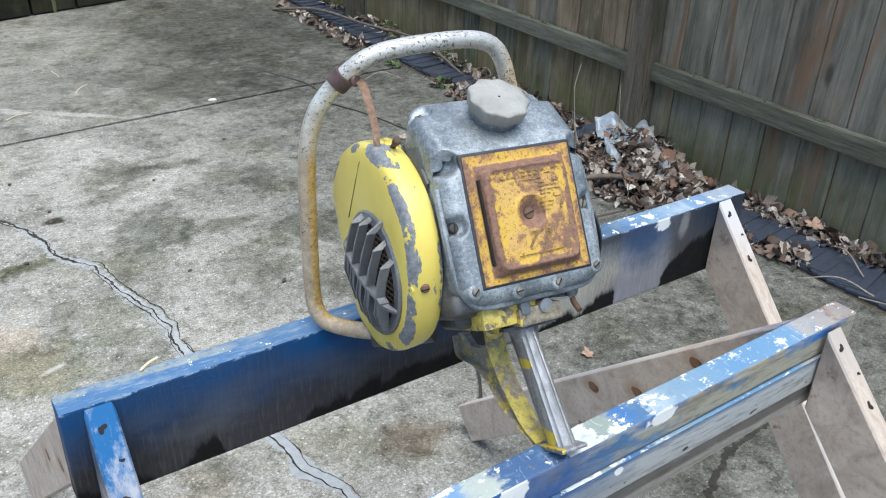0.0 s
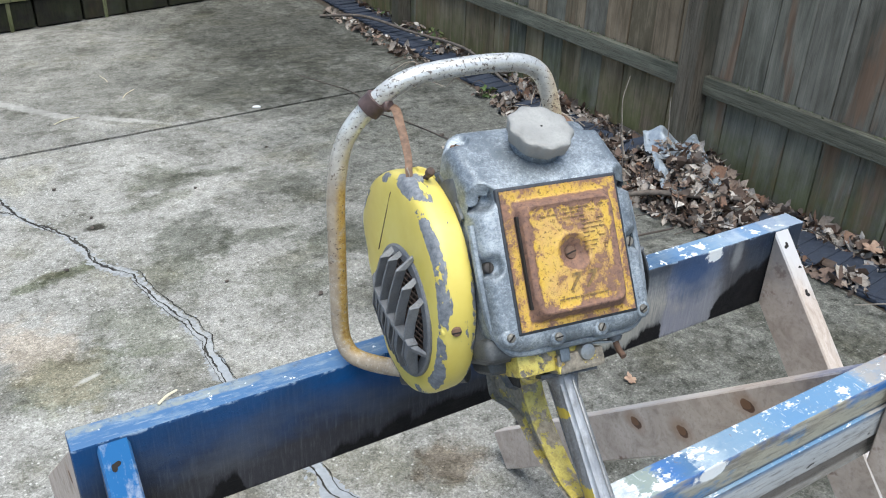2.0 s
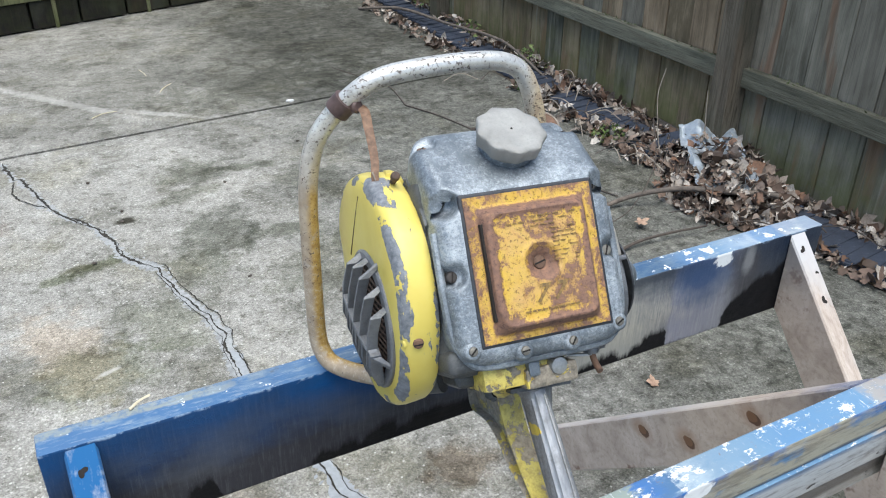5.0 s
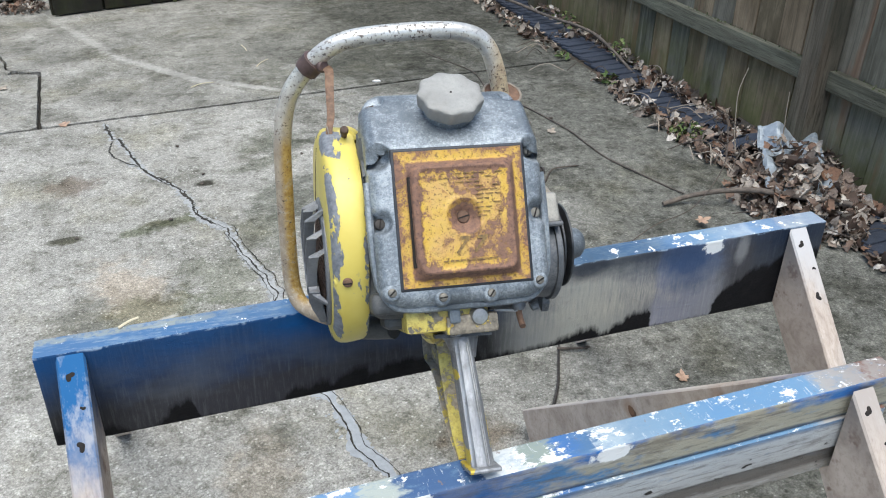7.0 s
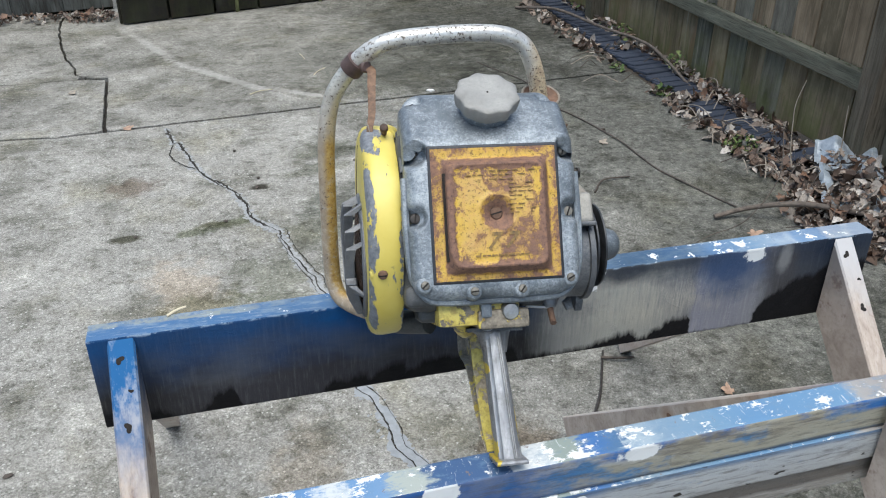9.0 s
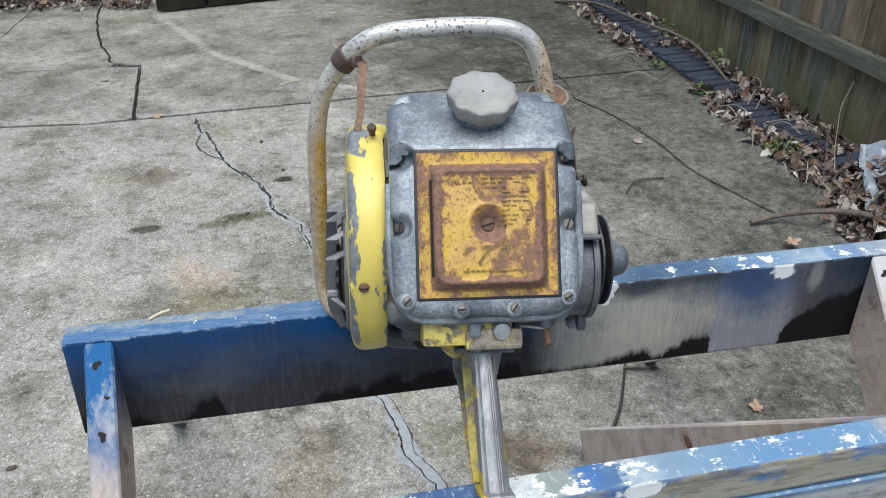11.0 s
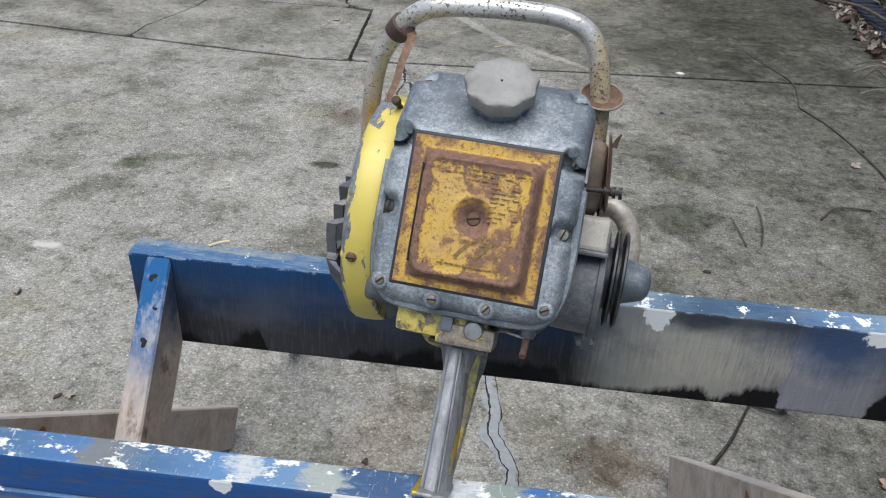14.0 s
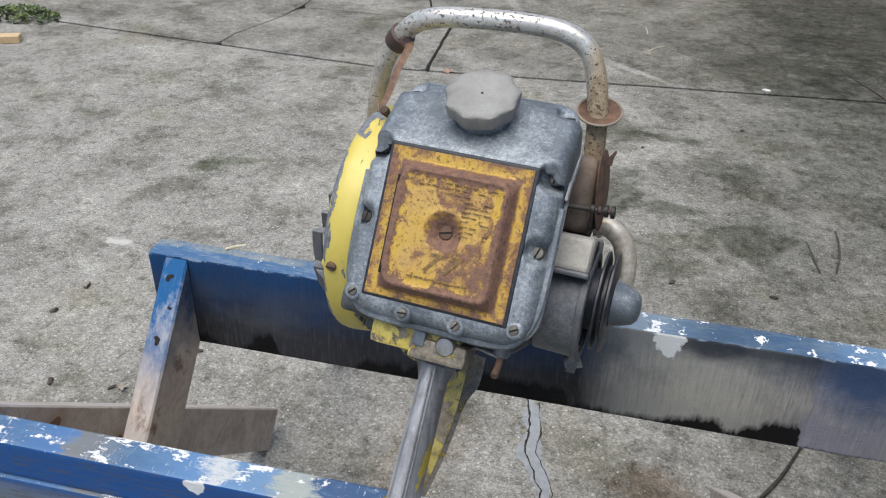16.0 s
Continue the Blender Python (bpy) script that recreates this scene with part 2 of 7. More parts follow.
def fence_board_material(name, warm):
    """Grey-green fence board: soft grain, knots, a brown patch here and there, moss towards the ground."""
    m = Nodes(name, 0.88)
    r = m.random()
    comb = m.node("ShaderNodeCombineXYZ")
    m.put(comb.inputs[0], m.math("MULTIPLY", r, 37.0)), m.put(comb.inputs[1], m.math("MULTIPLY", r, 91.0)), m.put(comb.inputs[2], m.math("MULTIPLY", r, 13.0))
    shift = m.node("ShaderNodeVectorMath", operation="ADD")
    m.put(shift.inputs[0], m.xyz), m.put(shift.inputs[1], comb.outputs[0])
    v = shift.outputs[0]
    r2, r3 = m.math("FRACT", m.math("MULTIPLY", r, 7.31)), m.math("FRACT", m.math("MULTIPLY", r, 23.7))
    grain = m.noise(9, 5, 0.6, v, (1.0, 3.6, 0.26), 0.9)
    fine = m.noise(60, 4, 0.65, v, (1.0, 5.0, 0.07), 0.2)
    cloud = m.noise(5.5, 5, 0.62, v, (1.0, 1.8, 0.7))
    c = m.ramp(r, (0.0, (0.092, 0.091, 0.072)), (0.35, (0.150, 0.145, 0.118)), (0.65, (0.118, 0.108, 0.086)), (1.0, (0.180, 0.172, 0.144)))
    c = m.mix(m.math("MULTIPLY", m.step(cloud, 0.48, 0.68), 0.55), c, (0.260, 0.245, 0.205))
    c = m.mix(m.math("MULTIPLY", m.step(cloud, 0.46, 0.30), 0.55), c, (0.058, 0.055, 0.042))
    c = m.mix(m.math("MULTIPLY", m.step(grain, 0.50, 0.32), 0.50), c, (0.036, 0.035, 0.028))
    c = m.mix(m.math("MULTIPLY", m.step(grain, 0.56, 0.72), 0.40), c, (0.28, 0.265, 0.225))
    c = m.mix(m.math("MULTIPLY", m.step(fine, 0.50, 0.36), 0.30), c, (0.030, 0.029, 0.022))
    # bare reddish wood where the grey skin has worn off
    c = m.mix(1.0, c, (1 + 0.32 * warm, 1 + 0.10 * warm, 1 - 0.08 * warm), "MULTIPLY")
    bare = m.math("MULTIPLY", m.step(r2, 0.50 - 0.25 * warm, 0.62 - 0.25 * warm), m.step(m.noise(4.0, 4, 0.6, v, (1.0, 3.2, 0.55), 0.3), 0.50, 0.62))
    c = m.mix(m.math("MULTIPLY", bare, 0.72), c, m.mix(grain, (0.085, 0.052, 0.034), (0.26, 0.160, 0.105)))
    pale = m.math("MULTIPLY", m.step(r3, 0.55, 0.70), m.step(m.noise(6.5, 3, 0.55, v, (1.0, 4.0, 0.22)), 0.56, 0.68))
    c = m.mix(m.math("MULTIPLY", pale, 0.55), c, (0.31, 0.29, 0.245))
    squash = m.node("ShaderNodeMapping")
    squash.inputs["Scale"].default_value = (0.3, 7.0, 2.6)
    m.put(squash.inputs["Vector"], v)
    knot = m.step(m.cells(1.0, vec=squash.outputs[0]), 0.15, 0.09)
    c = m.mix(m.math("MULTIPLY", knot, 0.7), c, (0.030, 0.026, 0.020))
    z = m.axis(2)
    low = m.math("MULTIPLY", m.step(z, 0.34, 0.03), m.step(m.noise(8, 6, 0.7, v), 0.34, 0.58))
    c = m.mix(m.math("MULTIPLY", low, 0.62), c, m.mix(cloud, (0.055, 0.066, 0.022), (0.150, 0.170, 0.055)))
    return m.done(c, bump=m.math("ADD", m.math("ADD", grain, fine), m.math("MULTIPLY", knot, -0.6)), height=0.002, strength=0.5, gloss=0.15)


def rubber_edging_material():
    m = Nodes("blue_black_edging", 0.8)
    n = m.noise(60, 5, 0.7)
    c = m.ramp(n, (0.3, (0.015, 0.019, 0.029)), (0.6, (0.027, 0.035, 0.054)), (0.8, (0.075, 0.080, 0.088)))
    c = m.mix(m.math("MULTIPLY", m.random(), 0.35), c, (0.036, 0.050, 0.080))
    return m.done(c, bump=n, height=0.002)


def soil_material():
    m = Nodes("dark_soil", 0.95)
    n = m.noise(25, 8, 0.75)
    return m.done(m.ramp(n, (0.3, (0.018, 0.014, 0.010)), (0.55, (0.055, 0.042, 0.028)), (0.75, (0.12, 0.095, 0.06))), bump=n, height=0.02)


def leaf_material(name, stops):
    m = Nodes(name, 0.75)
    c = m.ramp(m.random(True), *stops)
    c = m.mix(m.math("MULTIPLY", m.step(m.noise(120, 4, 0.7), 0.42, 0.68), 0.55), c, (0.05, 0.034, 0.022))
    return m.done(c, bump=m.noise(90, 3), height=0.002)


def bark_material(name, a, b):
    m = Nodes(name, 0.85)
    n = m.noise(40, 6, 0.7)
    return m.done(m.ramp(n, (0.3, a), (0.7, b)), bump=n, height=0.003)


def raw_wood(m, vec=None, stretch=(0.6, 8.0, 8.0)):
    """Bare weathered softwood; returns its colour and its grain."""
    g = m.noise(9, 6, 0.65, vec, stretch, 0.8)
    f = m.noise(60, 4, 0.7, vec, stretch)
    c = m.ramp(g, (0.25, (0.285, 0.23, 0.19)), (0.5, (0.435, 0.365, 0.31)), (0.75, (0.54, 0.47, 0.415)))
    c = m.mix(m.math("MULTIPLY", m.step(f, 0.5, 0.34), 0.28), c, (0.15, 0.115, 0.09))
    return c, m.math("ADD", g, f)


def beam_a_material():
    """Far trestle's beam: blue overspray from the top edge, black and grey spray on the face."""
    m = Nodes("spray_painted_beam", 0.55)
    x, z, top = m.axis(0), m.axis(2), m.step(m.normal(2), 0.5, 0.8)
    mott, small = m.noise(9, 6, 0.65), m.noise(34, 5, 0.7)
    weave = m.noise(60, 5, 0.75, stretch=(4.0, 1.0, 0.30))
    grain = m.noise(60, 5, 0.7, stretch=(0.5, 4.0, 4.0))
    xn = m.math("ADD", x, m.math("MULTIPLY", m.math("SUBTRACT", mott, 0.5), 0.05))
    xs = m.math("DIVIDE", xn, 1.2)
    grey = lambda k, b=1.0: (k, k, k * b)
    c = m.ramp(xs, (0.0, grey(0.024)), (0.15, grey(0.040, 1.15)), (0.30, grey(0.034, 1.2)), (0.42, grey(0.048, 1.1)), (0.49, grey(0.022)), (0.535, grey(0.26, 0.93)), (0.60, grey(0.37, 0.88)), (0.665, grey(0.28, 0.90)), (0.712, grey(0.17, 1.02)), (0.718, grey(0.24, 1.16)), (0.76, grey(0.22, 1.14)), (0.805, grey(0.22, 1.07)), (0.83, grey(0.062)), (0.90, grey(0.014)), (1.0, grey(0.05)))
    c = m.mix(m.math("MULTIPLY", m.step(weave, 0.50, 0.66), m.ramp(xs, (0.0, 0.10), (0.48, 0.10), (0.56, 0.50), (0.80, 0.45), (0.86, 0.05))), c, (0.34, 0.34, 0.33))
    c = m.mix(m.math("MULTIPLY", m.step(weave, 0.46, 0.36), 0.10), c, (0.018, 0.019, 0.022))
    c = m.mix(m.math("MULTIPLY", m.step(mott, 0.56, 0.70), 0.5), c, (0.03, 0.03, 0.034))
    wash = m.math("MULTIPLY", m.spot(0.745, 0, 0.16, 100, 0.9, 9, 0, -0.062, 0.055), m.step(weave, 0.36, 0.62))
    c = m.mix(m.math("MULTIPLY", wash, 0.75), c, (0.47, 0.43, 0.35))
    dark = m.math("MULTIPLY", m.spot(0.73, 0, 0.05, 100, 0.9, 14, 0, -0.010, 0.02), 0.7)
    c = m.mix(dark, c, (0.035, 0.033, 0.034))
    # blue runs down from the top edge
    amount = m.ramp(xs, (0.0, 0.80), (0.08, 0.62), (0.20, 0.70), (0.27, 1.0), (0.38, 1.0), (0.46, 0.6), (0.52, 0.12), (0.66, 0.10), (0.712, 0.2), (0.718, 0.50), (0.78, 0.40), (0.83, 0.15))
    reach = m.math("MULTIPLY", m.step(m.math("ADD", z, m.math("MULTIPLY", m.math("SUBTRACT", mott, 0.5), 0.07)), -0.095, -0.012), amount)
    blue = m.mix(mott, (0.003, 0.032, 0.098), (0.006, 0.095, 0.29))
    c = m.mix(reach, c, blue)
    c = m.mix(m.math("MULTIPLY", m.spot(0.915, 0, 0.062, 100, 0.8, 12, 0, -0.030, 0.055), 0.72), c, (0.018, 0.052, 0.130))
    c = m.mix(m.math("MULTIPLY", m.spot(1.00, 0, 0.035, 100, 0.9, 30, 0, -0.050, 0.055), 0.65), c, (0.050, 0.045, 0.046))
    dark_upper = m.math("MULTIPLY", m.step(m.math("ADD", z, m.math("MULTIPLY", m.math("SUBTRACT", small, 0.5), 0.035)), -0.040, -0.010), m.ramp(xs, (0.55, 0.0), (0.60, 0.75), (0.71, 0.8), (0.73, 0.3), (0.80, 0.0)))
    c = m.mix(dark_upper, c, (0.022, 0.030, 0.046))
    # grey clouds of overspray half way down, pale nicks along the arris
    fog = m.math("MULTIPLY", m.step(m.noise(7, 5, 0.6, stretch=(0.7, 1.0, 1.5)), 0.46, 0.64), m.math("MULTIPLY", m.step(z, -0.020, -0.055), m.step(z, -0.130, -0.095)))
    c = m.mix(m.math("MULTIPLY", fog, m.ramp(xs, (0.0, 0.25), (0.10, 0.50), (0.40, 0.40), (0.50, 0.2), (1.0, 0.25))), c, (0.105, 0.115, 0.130))
    nick = m.math("MULTIPLY", m.step(m.math("ADD", z, m.math("MULTIPLY", m.math("SUBTRACT", m.noise(20, 4, 0.6), 0.5), 0.016)), -0.0040, -0.0015), m.step(m.noise(30, 5, 0.7, stretch=(0.8, 1.0, 1.0)), 0.50, 0.56))
    c = m.mix(m.math("MULTIPLY", nick, 0.75), c, (0.30, 0.40, 0.52))
    smear = m.math("MULTIPLY", m.spot(1.005, 0, 0.014, 100, 0.6, 24, 0, -0.025, 0.026), 0.4)
    c = m.mix(smear, c, (0.42, 0.42, 0.41))
    # black blobs along the lower edge
    hump = m.ramp(xs, (0.0, 0.30), (0.03, 0.12), (0.06, 0.18), (0.075, 0.0), (0.098, 0.04), (0.12, 0.33), (0.143, 0.36), (0.147, 0.0), (0.23, 0.0), (0.25, 0.20), (0.295, 0.24), (0.298, 0.10), (0.315, 0.33), (0.335, 0.34), (0.34, 0.15), (0.36, 0.30), (0.475, 0.32), (0.48, 0.05), (0.56, 0.08), (0.60, 0.20), (0.635, 0.25), (0.645, 0.05), (0.680, 0.30), (0.712, 0.40), (0.716, 0.0), (0.805, 0.0), (0.818, 0.40), (0.845, 0.66), (0.86, 0.75), (0.93, 0.9))
    rag = m.math("MULTIPLY", m.math("SUBTRACT", m.noise(48, 5, 0.72, stretch=(1.0, 0.1, 0.22)), 0.5), 0.042)
    black = m.step(m.math("SUBTRACT", m.math("ADD", m.math("MULTIPLY", hump, 0.1), rag), m.math("ADD", z, 0.141)), -0.004, 0.007)
    c = m.mix(black, c, (0.005, 0.005, 0.006))
    for px, pz, rx, rz in ((0.686, -0.008, 0.018, 0.030), (0.953, -0.008, 0.019, 0.017)):
        c = m.mix(m.step(m.spot(px, 0, rx, 100, 0.8, 55, 0, pz, rz), 0.3, 0.5), c, (0.74, 0.75, 0.74))
    # top face
    tb = m.ramp(xs, (0.0, (0.012, 0.120, 0.31)), (0.20, (0.010, 0.100, 0.27)), (0.27, (0.09, 0.22, 0.42)), (0.335, (0.008, 0.092, 0.26)), (0.36, (0.10, 0.15, 0.19)), (0.45, (0.10, 0.15, 0.19)), (0.56, (0.22, 0.30, 0.37)), (0.62, (0.07, 0.13, 0.20)), (0.68, (0.03, 0.12, 0.29)), (0.75, (0.08, 0.19, 0.36)), (0.80, (0.15, 0.27, 0.41)), (0.85, (0.45, 0.52, 0.58)), (0.86, (0.14, 0.26, 0.44)), (0.895, (0.18, 0.28, 0.42)), (0.90, (0.50, 0.51, 0.50)))
    tb = m.mix(m.math("MULTIPLY", m.step(mott, 0.55, 0.45), 0.5), tb, (0.012, 0.095, 0.26))
    back = m.math("MULTIPLY", m.step(m.math("ADD", m.axis(1), m.math("MULTIPLY", m.math("SUBTRACT", mott, 0.5), 0.03)), 0.019, 0.022), m.step(xn, 0.30, 0.17))
    tb = m.mix(m.math("MULTIPLY", back, m.step(small, 0.40, 0.55)), tb, (0.27, 0.29, 0.26))
    tb = m.mix(m.math("MULTIPLY", m.step(m.noise(24, 6, 0.72, stretch=(0.6, 1.6, 1.0)), 0.49, 0.62), 0.62), tb, (0.23, 0.31, 0.37))
    tb = m.mix(m.math("MULTIPLY", m.step(m.noise(70, 5, 0.75, stretch=(0.35, 2.0, 1.0)), 0.53, 0.62), 0.5), tb, (0.34, 0.40, 0.45))
    tb = m.mix(m.math("MULTIPLY", m.step(m.noise(48, 6, 0.72), 0.62, 0.66), 0.6), tb, (0.05, 0.055, 0.07))
    tb = m.mix(0.38, tb, (0.14, 0.17, 0.20))
    tb = m.mix(m.ramp(xs, (0.565, 0.0), (0.60, 0.6), (0.70, 0.5), (0.74, 0.0)), tb, (0.025, 0.055, 0.095))
    chips = m.step(m.math("ADD", small, m.math("MULTIPLY", m.ramp(xs, (0.0, 0.0), (0.5, 0.05), (0.55, 0.9), (0.6, 0.3), (0.70, 0.35), (0.76, 0.95), (0.80, 0.5), (0.86, 0.2)), 0.10)), 0.625, 0.65)
    tb = m.mix(chips, tb, (0.74, 0.76, 0.76))
    c = m.mix(top, c, tb)
    return m.done(c, rough=m.ramp(small, (0.3, 0.5), (0.7, 0.8)), bump=m.math("ADD", m.math("ADD", grain, m.math("MULTIPLY", weave, 0.4)), m.math("MULTIPLY", chips, 0.6)), height=0.0012, strength=0.5, gloss=0.22)


def beam_b_material():
    """Near trestle's beam: blue, pale and white paint in layers, bands along the face."""
    m = Nodes("layered_paint_beam", 0.55)
    x, z, top = m.axis(0), m.axis(2), m.step(m.normal(2), 0.5, 0.8)
    small, mott = m.noise(38, 8, 0.74, stretch=(0.7, 1.2, 1.0)), m.noise(9, 6, 0.65)
    grain = m.noise(60, 5, 0.7, stretch=(0.4, 4.0, 4.0))
    xn = m.math("ADD", x, m.math("MULTIPLY", m.math("SUBTRACT", m.noise(42, 8, 0.75, stretch=(0.6, 1.4, 1.0)), 0.5), 0.085))
    xs = m.math("DIVIDE", xn, 1.2)
    B, D, W, C = (0.045, 0.130, 0.27), (0.012, 0.065, 0.20), (0.66, 0.68, 0.68), (0.42, 0.45, 0.40)
    tb = m.ramp(xs, (0.0, D), (0.16, B), (0.225, (0.05, 0.17, 0.42)), (0.235, (0.20, 0.19, 0.17)), (0.275, (0.13, 0.17, 0.24)), (0.285, B), (0.350, (0.10, 0.25, 0.50)), (0.358, W), (0.372, W), (0.378, (0.12, 0.27, 0.5)), (0.413, (0.15, 0.28, 0.48)), (0.418, C), (0.443, C), (0.448, D), (0.512, D), (0.516, W), (0.556, W), (0.560, (0.26, 0.31, 0.27)), (0.588, (0.28, 0.32, 0.27)), (0.592, (0.016, 0.13, 0.42)), (0.625, B), (0.634, (0.42, 0.50, 0.55)), (0.668, (0.20, 0.30, 0.40)), (0.72, (0.15, 0.28, 0.42)), (0.76, (0.10, 0.24, 0.43)), (0.868, (0.13, 0.27, 0.44)), (0.882, (0.38, 0.35, 0.32)), (0.95, (0.30, 0.24, 0.20)), (0.97, (0.26, 0.19, 0.155)))
    chips = m.step(m.math("ADD", small, m.math("MULTIPLY", m.ramp(xs, (0.0, 0.4), (0.3, 0.55), (0.45, 0.3), (0.62, 0.95), (0.67, 0.7), (0.72, 0.2), (0.84, 0.55), (0.86, 0.2)), 0.085)), 0.60, 0.625)
    tb = m.mix(m.math("MULTIPLY", m.step(m.noise(75, 6, 0.75, stretch=(0.5, 1.0, 1.0)), 0.52, 0.62), 0.45), tb, (0.14, 0.25, 0.38))
    tb = m.mix(m.math("MULTIPLY", m.step(m.noise(55, 7, 0.75), 0.63, 0.66), 0.85), tb, (0.20, 0.13, 0.10))
    tb = m.mix(m.math("MULTIPLY", m.step(m.noise(110, 4, 0.7, stretch=(1.6, 0.45, 1.0), warp=0.8), 0.60, 0.64), m.step(mott, 0.44, 0.56)), tb, (0.66, 0.68, 0.69))
    tb = m.mix(0.32, tb, (0.12, 0.15, 0.17))
    tb = m.mix(chips, tb, (0.70, 0.71, 0.70))
    tb = m.mix(m.math("MULTIPLY", m.step(xn, 1.115, 1.125), m.step(mott, 0.44, 0.5)), tb, (0.16, 0.085, 0.065))
    wob = m.math("ADD", z, m.math("MULTIPLY", m.math("SUBTRACT", mott, 0.5), 0.010))
    f = m.ramp(m.step(wob, -0.136, 0.0), (0.0, (0.26, 0.24, 0.21)), (0.10, (0.28, 0.26, 0.23)), (0.14, (0.13, 0.115, 0.10)), (0.28, (0.17, 0.155, 0.135)), (0.32, (0.36, 0.36, 0.35)), (0.58, (0.40, 0.42, 0.43)), (0.63, (0.10, 0.16, 0.25)), (0.675, (0.09, 0.11, 0.13)), (0.70, (0.34, 0.32, 0.25)), (0.86, (0.31, 0.30, 0.24)), (0.90, (0.03, 0.14, 0.40)))
    scrub = m.math("MULTIPLY", m.step(z, -0.034, -0.020), m.step(m.noise(6, 6, 0.68, stretch=(1.0, 1.0, 1.8)), 0.44, 0.54))
    f = m.mix(m.math("MULTIPLY", scrub, m.step(xn, 0.38, 0.62)), f, m.mix(small, (0.24, 0.23, 0.18), (0.46, 0.42, 0.33)))
    f = m.mix(m.math("MULTIPLY", m.step(m.noise(16, 6, 0.7, stretch=(0.5, 1.0, 2.0)), 0.54, 0.64), 0.5), f, (0.47, 0.47, 0.45))
    f = m.mix(m.math("MULTIPLY", m.step(m.noise(10, 5, 0.66, stretch=(0.8, 1.0, 1.6)), 0.57, 0.66), m.step(z, -0.110, -0.06)), f, (0.08, 0.19, 0.34))
    f = m.mix(m.math("MULTIPLY", m.step(m.noise(13, 5, 0.7, stretch=(0.5, 1.0, 2.4)), 0.56, 0.66), 0.5), f, (0.075, 0.062, 0.05))
    left = m.step(m.math("SUBTRACT", x, m.math("MULTIPLY", mott, 0.4)), 0.56, 0.30)
    f = m.mix(m.math("MULTIPLY", left, m.step(z, -0.085, -0.045)), f, m.mix(small, (0.008, 0.05, 0.19), (0.02, 0.12, 0.36)))
    f = m.mix(m.math("MULTIPLY", left, m.math("MULTIPLY", m.step(z, -0.045, -0.075), 0.6)), f, (0.05, 0.09, 0.13))
    f = m.mix(m.math("MULTIPLY", m.step(grain, 0.5, 0.36), 0.55), f, (0.10, 0.09, 0.08))
    f = m.mix(m.math("MULTIPLY", m.step(m.noise(55, 3, 0.5, stretch=(0.6, 1, 1)), 0.66, 0.69), m.step(z, -0.03, -0.06)), f, (0.03, 0.026, 0.022))
    for px, pz, rx, rz in ((0.545, -0.008, 0.022, 0.022), (0.42, -0.006, 0.014, 0.012), (0.77, -0.010, 0.030, 0.012), (0.70, -0.058, 0.008, 0.006), (0.17, -0.006, 0.02, 0.014)):
        f = m.mix(m.step(m.spot(px, 0, rx, 100, 0.8, 55, 0, pz, rz), 0.3, 0.5), f, (0.74, 0.75, 0.74))
    c = m.mix(top, f, tb)
    return m.done(c, rough=m.ramp(small, (0.3, 0.38), (0.7, 0.7)), bump=m.math("ADD", grain, m.math("MULTIPLY", chips, 0.7)), height=0.0012, strength=0.5, gloss=0.3)


def leg_material(name, top_paint, edge_paint, knots=(), zone=(0.715, 0.80)):
    """Trestle leg: paint on the narrow edge and at the top end, bare wood on the sides."""
    m = Nodes(name, 0.7)
    c, h = raw_wood(m, stretch=(8.0, 2.0, 2.0))
    n = m.noise(14, 5, 0.65)
    z = m.axis(2)
    side = m.node("ShaderNodeMath", operation="ABSOLUTE")
    m.put(side.inputs[0], m.normal(0))
    edge = m.step(side.outputs[0], 0.95, 0.6)
    for y0, z0 in knots:
        c = m.mix(m.math("MULTIPLY", m.spot(0, y0, 100, 0.030, 0.22, 40, 0, z0, 0.021), 0.5), c, (0.30, 0.19, 0.12))
        c = m.mix(m.math("MULTIPLY", m.step(m.spot(0, y0 - 0.004, 100, 0.0135, 0.3, 70, 0, z0 - 0.001, 0.0100), 0.25, 0.5), 0.9), c, (0.07, 0.032, 0.018))
        c = m.mix(m.math("MULTIPLY", m.step(m.spot(0, y0, 100, 0.0112, 0.3, 70, 0, z0, 0.0083), 0.25, 0.5), 0.95), c, (0.17, 0.095, 0.055))
    c = m.mix(m.math("MULTIPLY", m.step(m.noise(16, 5, 0.7, stretch=(1.0, 0.6, 0.6)), 0.63, 0.68), 0.7), c, (0.13, 0.065, 0.045))
    worn = m.step(m.noise(11, 4, 0.6, stretch=(1.0, 0.5, 0.5)), 0.60, 0.42)
    c = m.mix(m.math("MULTIPLY", m.math("MULTIPLY", edge, worn), 0.85), c, edge_paint)
    rub = m.step(m.noise(26, 6, 0.75, stretch=(1.0, 0.5, 0.35)), 0.50, 0.60)
    top_paint = m.mix(m.math("MULTIPLY", rub, 0.55), top_paint, tuple(min(1, k * 0.5 + 0.22) for k in edge_paint))
    c = m.mix(m.step(m.math("ADD", z, m.math("MULTIPLY", n, 0.16)), *zone), c, m.mix(m.math("MULTIPLY", m.math("SUBTRACT", 1.0, edge), 0.6), top_paint, (0.06, 0.05, 0.05)))
    return m.done(c, bump=h, height=0.0008, strength=0.25, gloss=0.25)


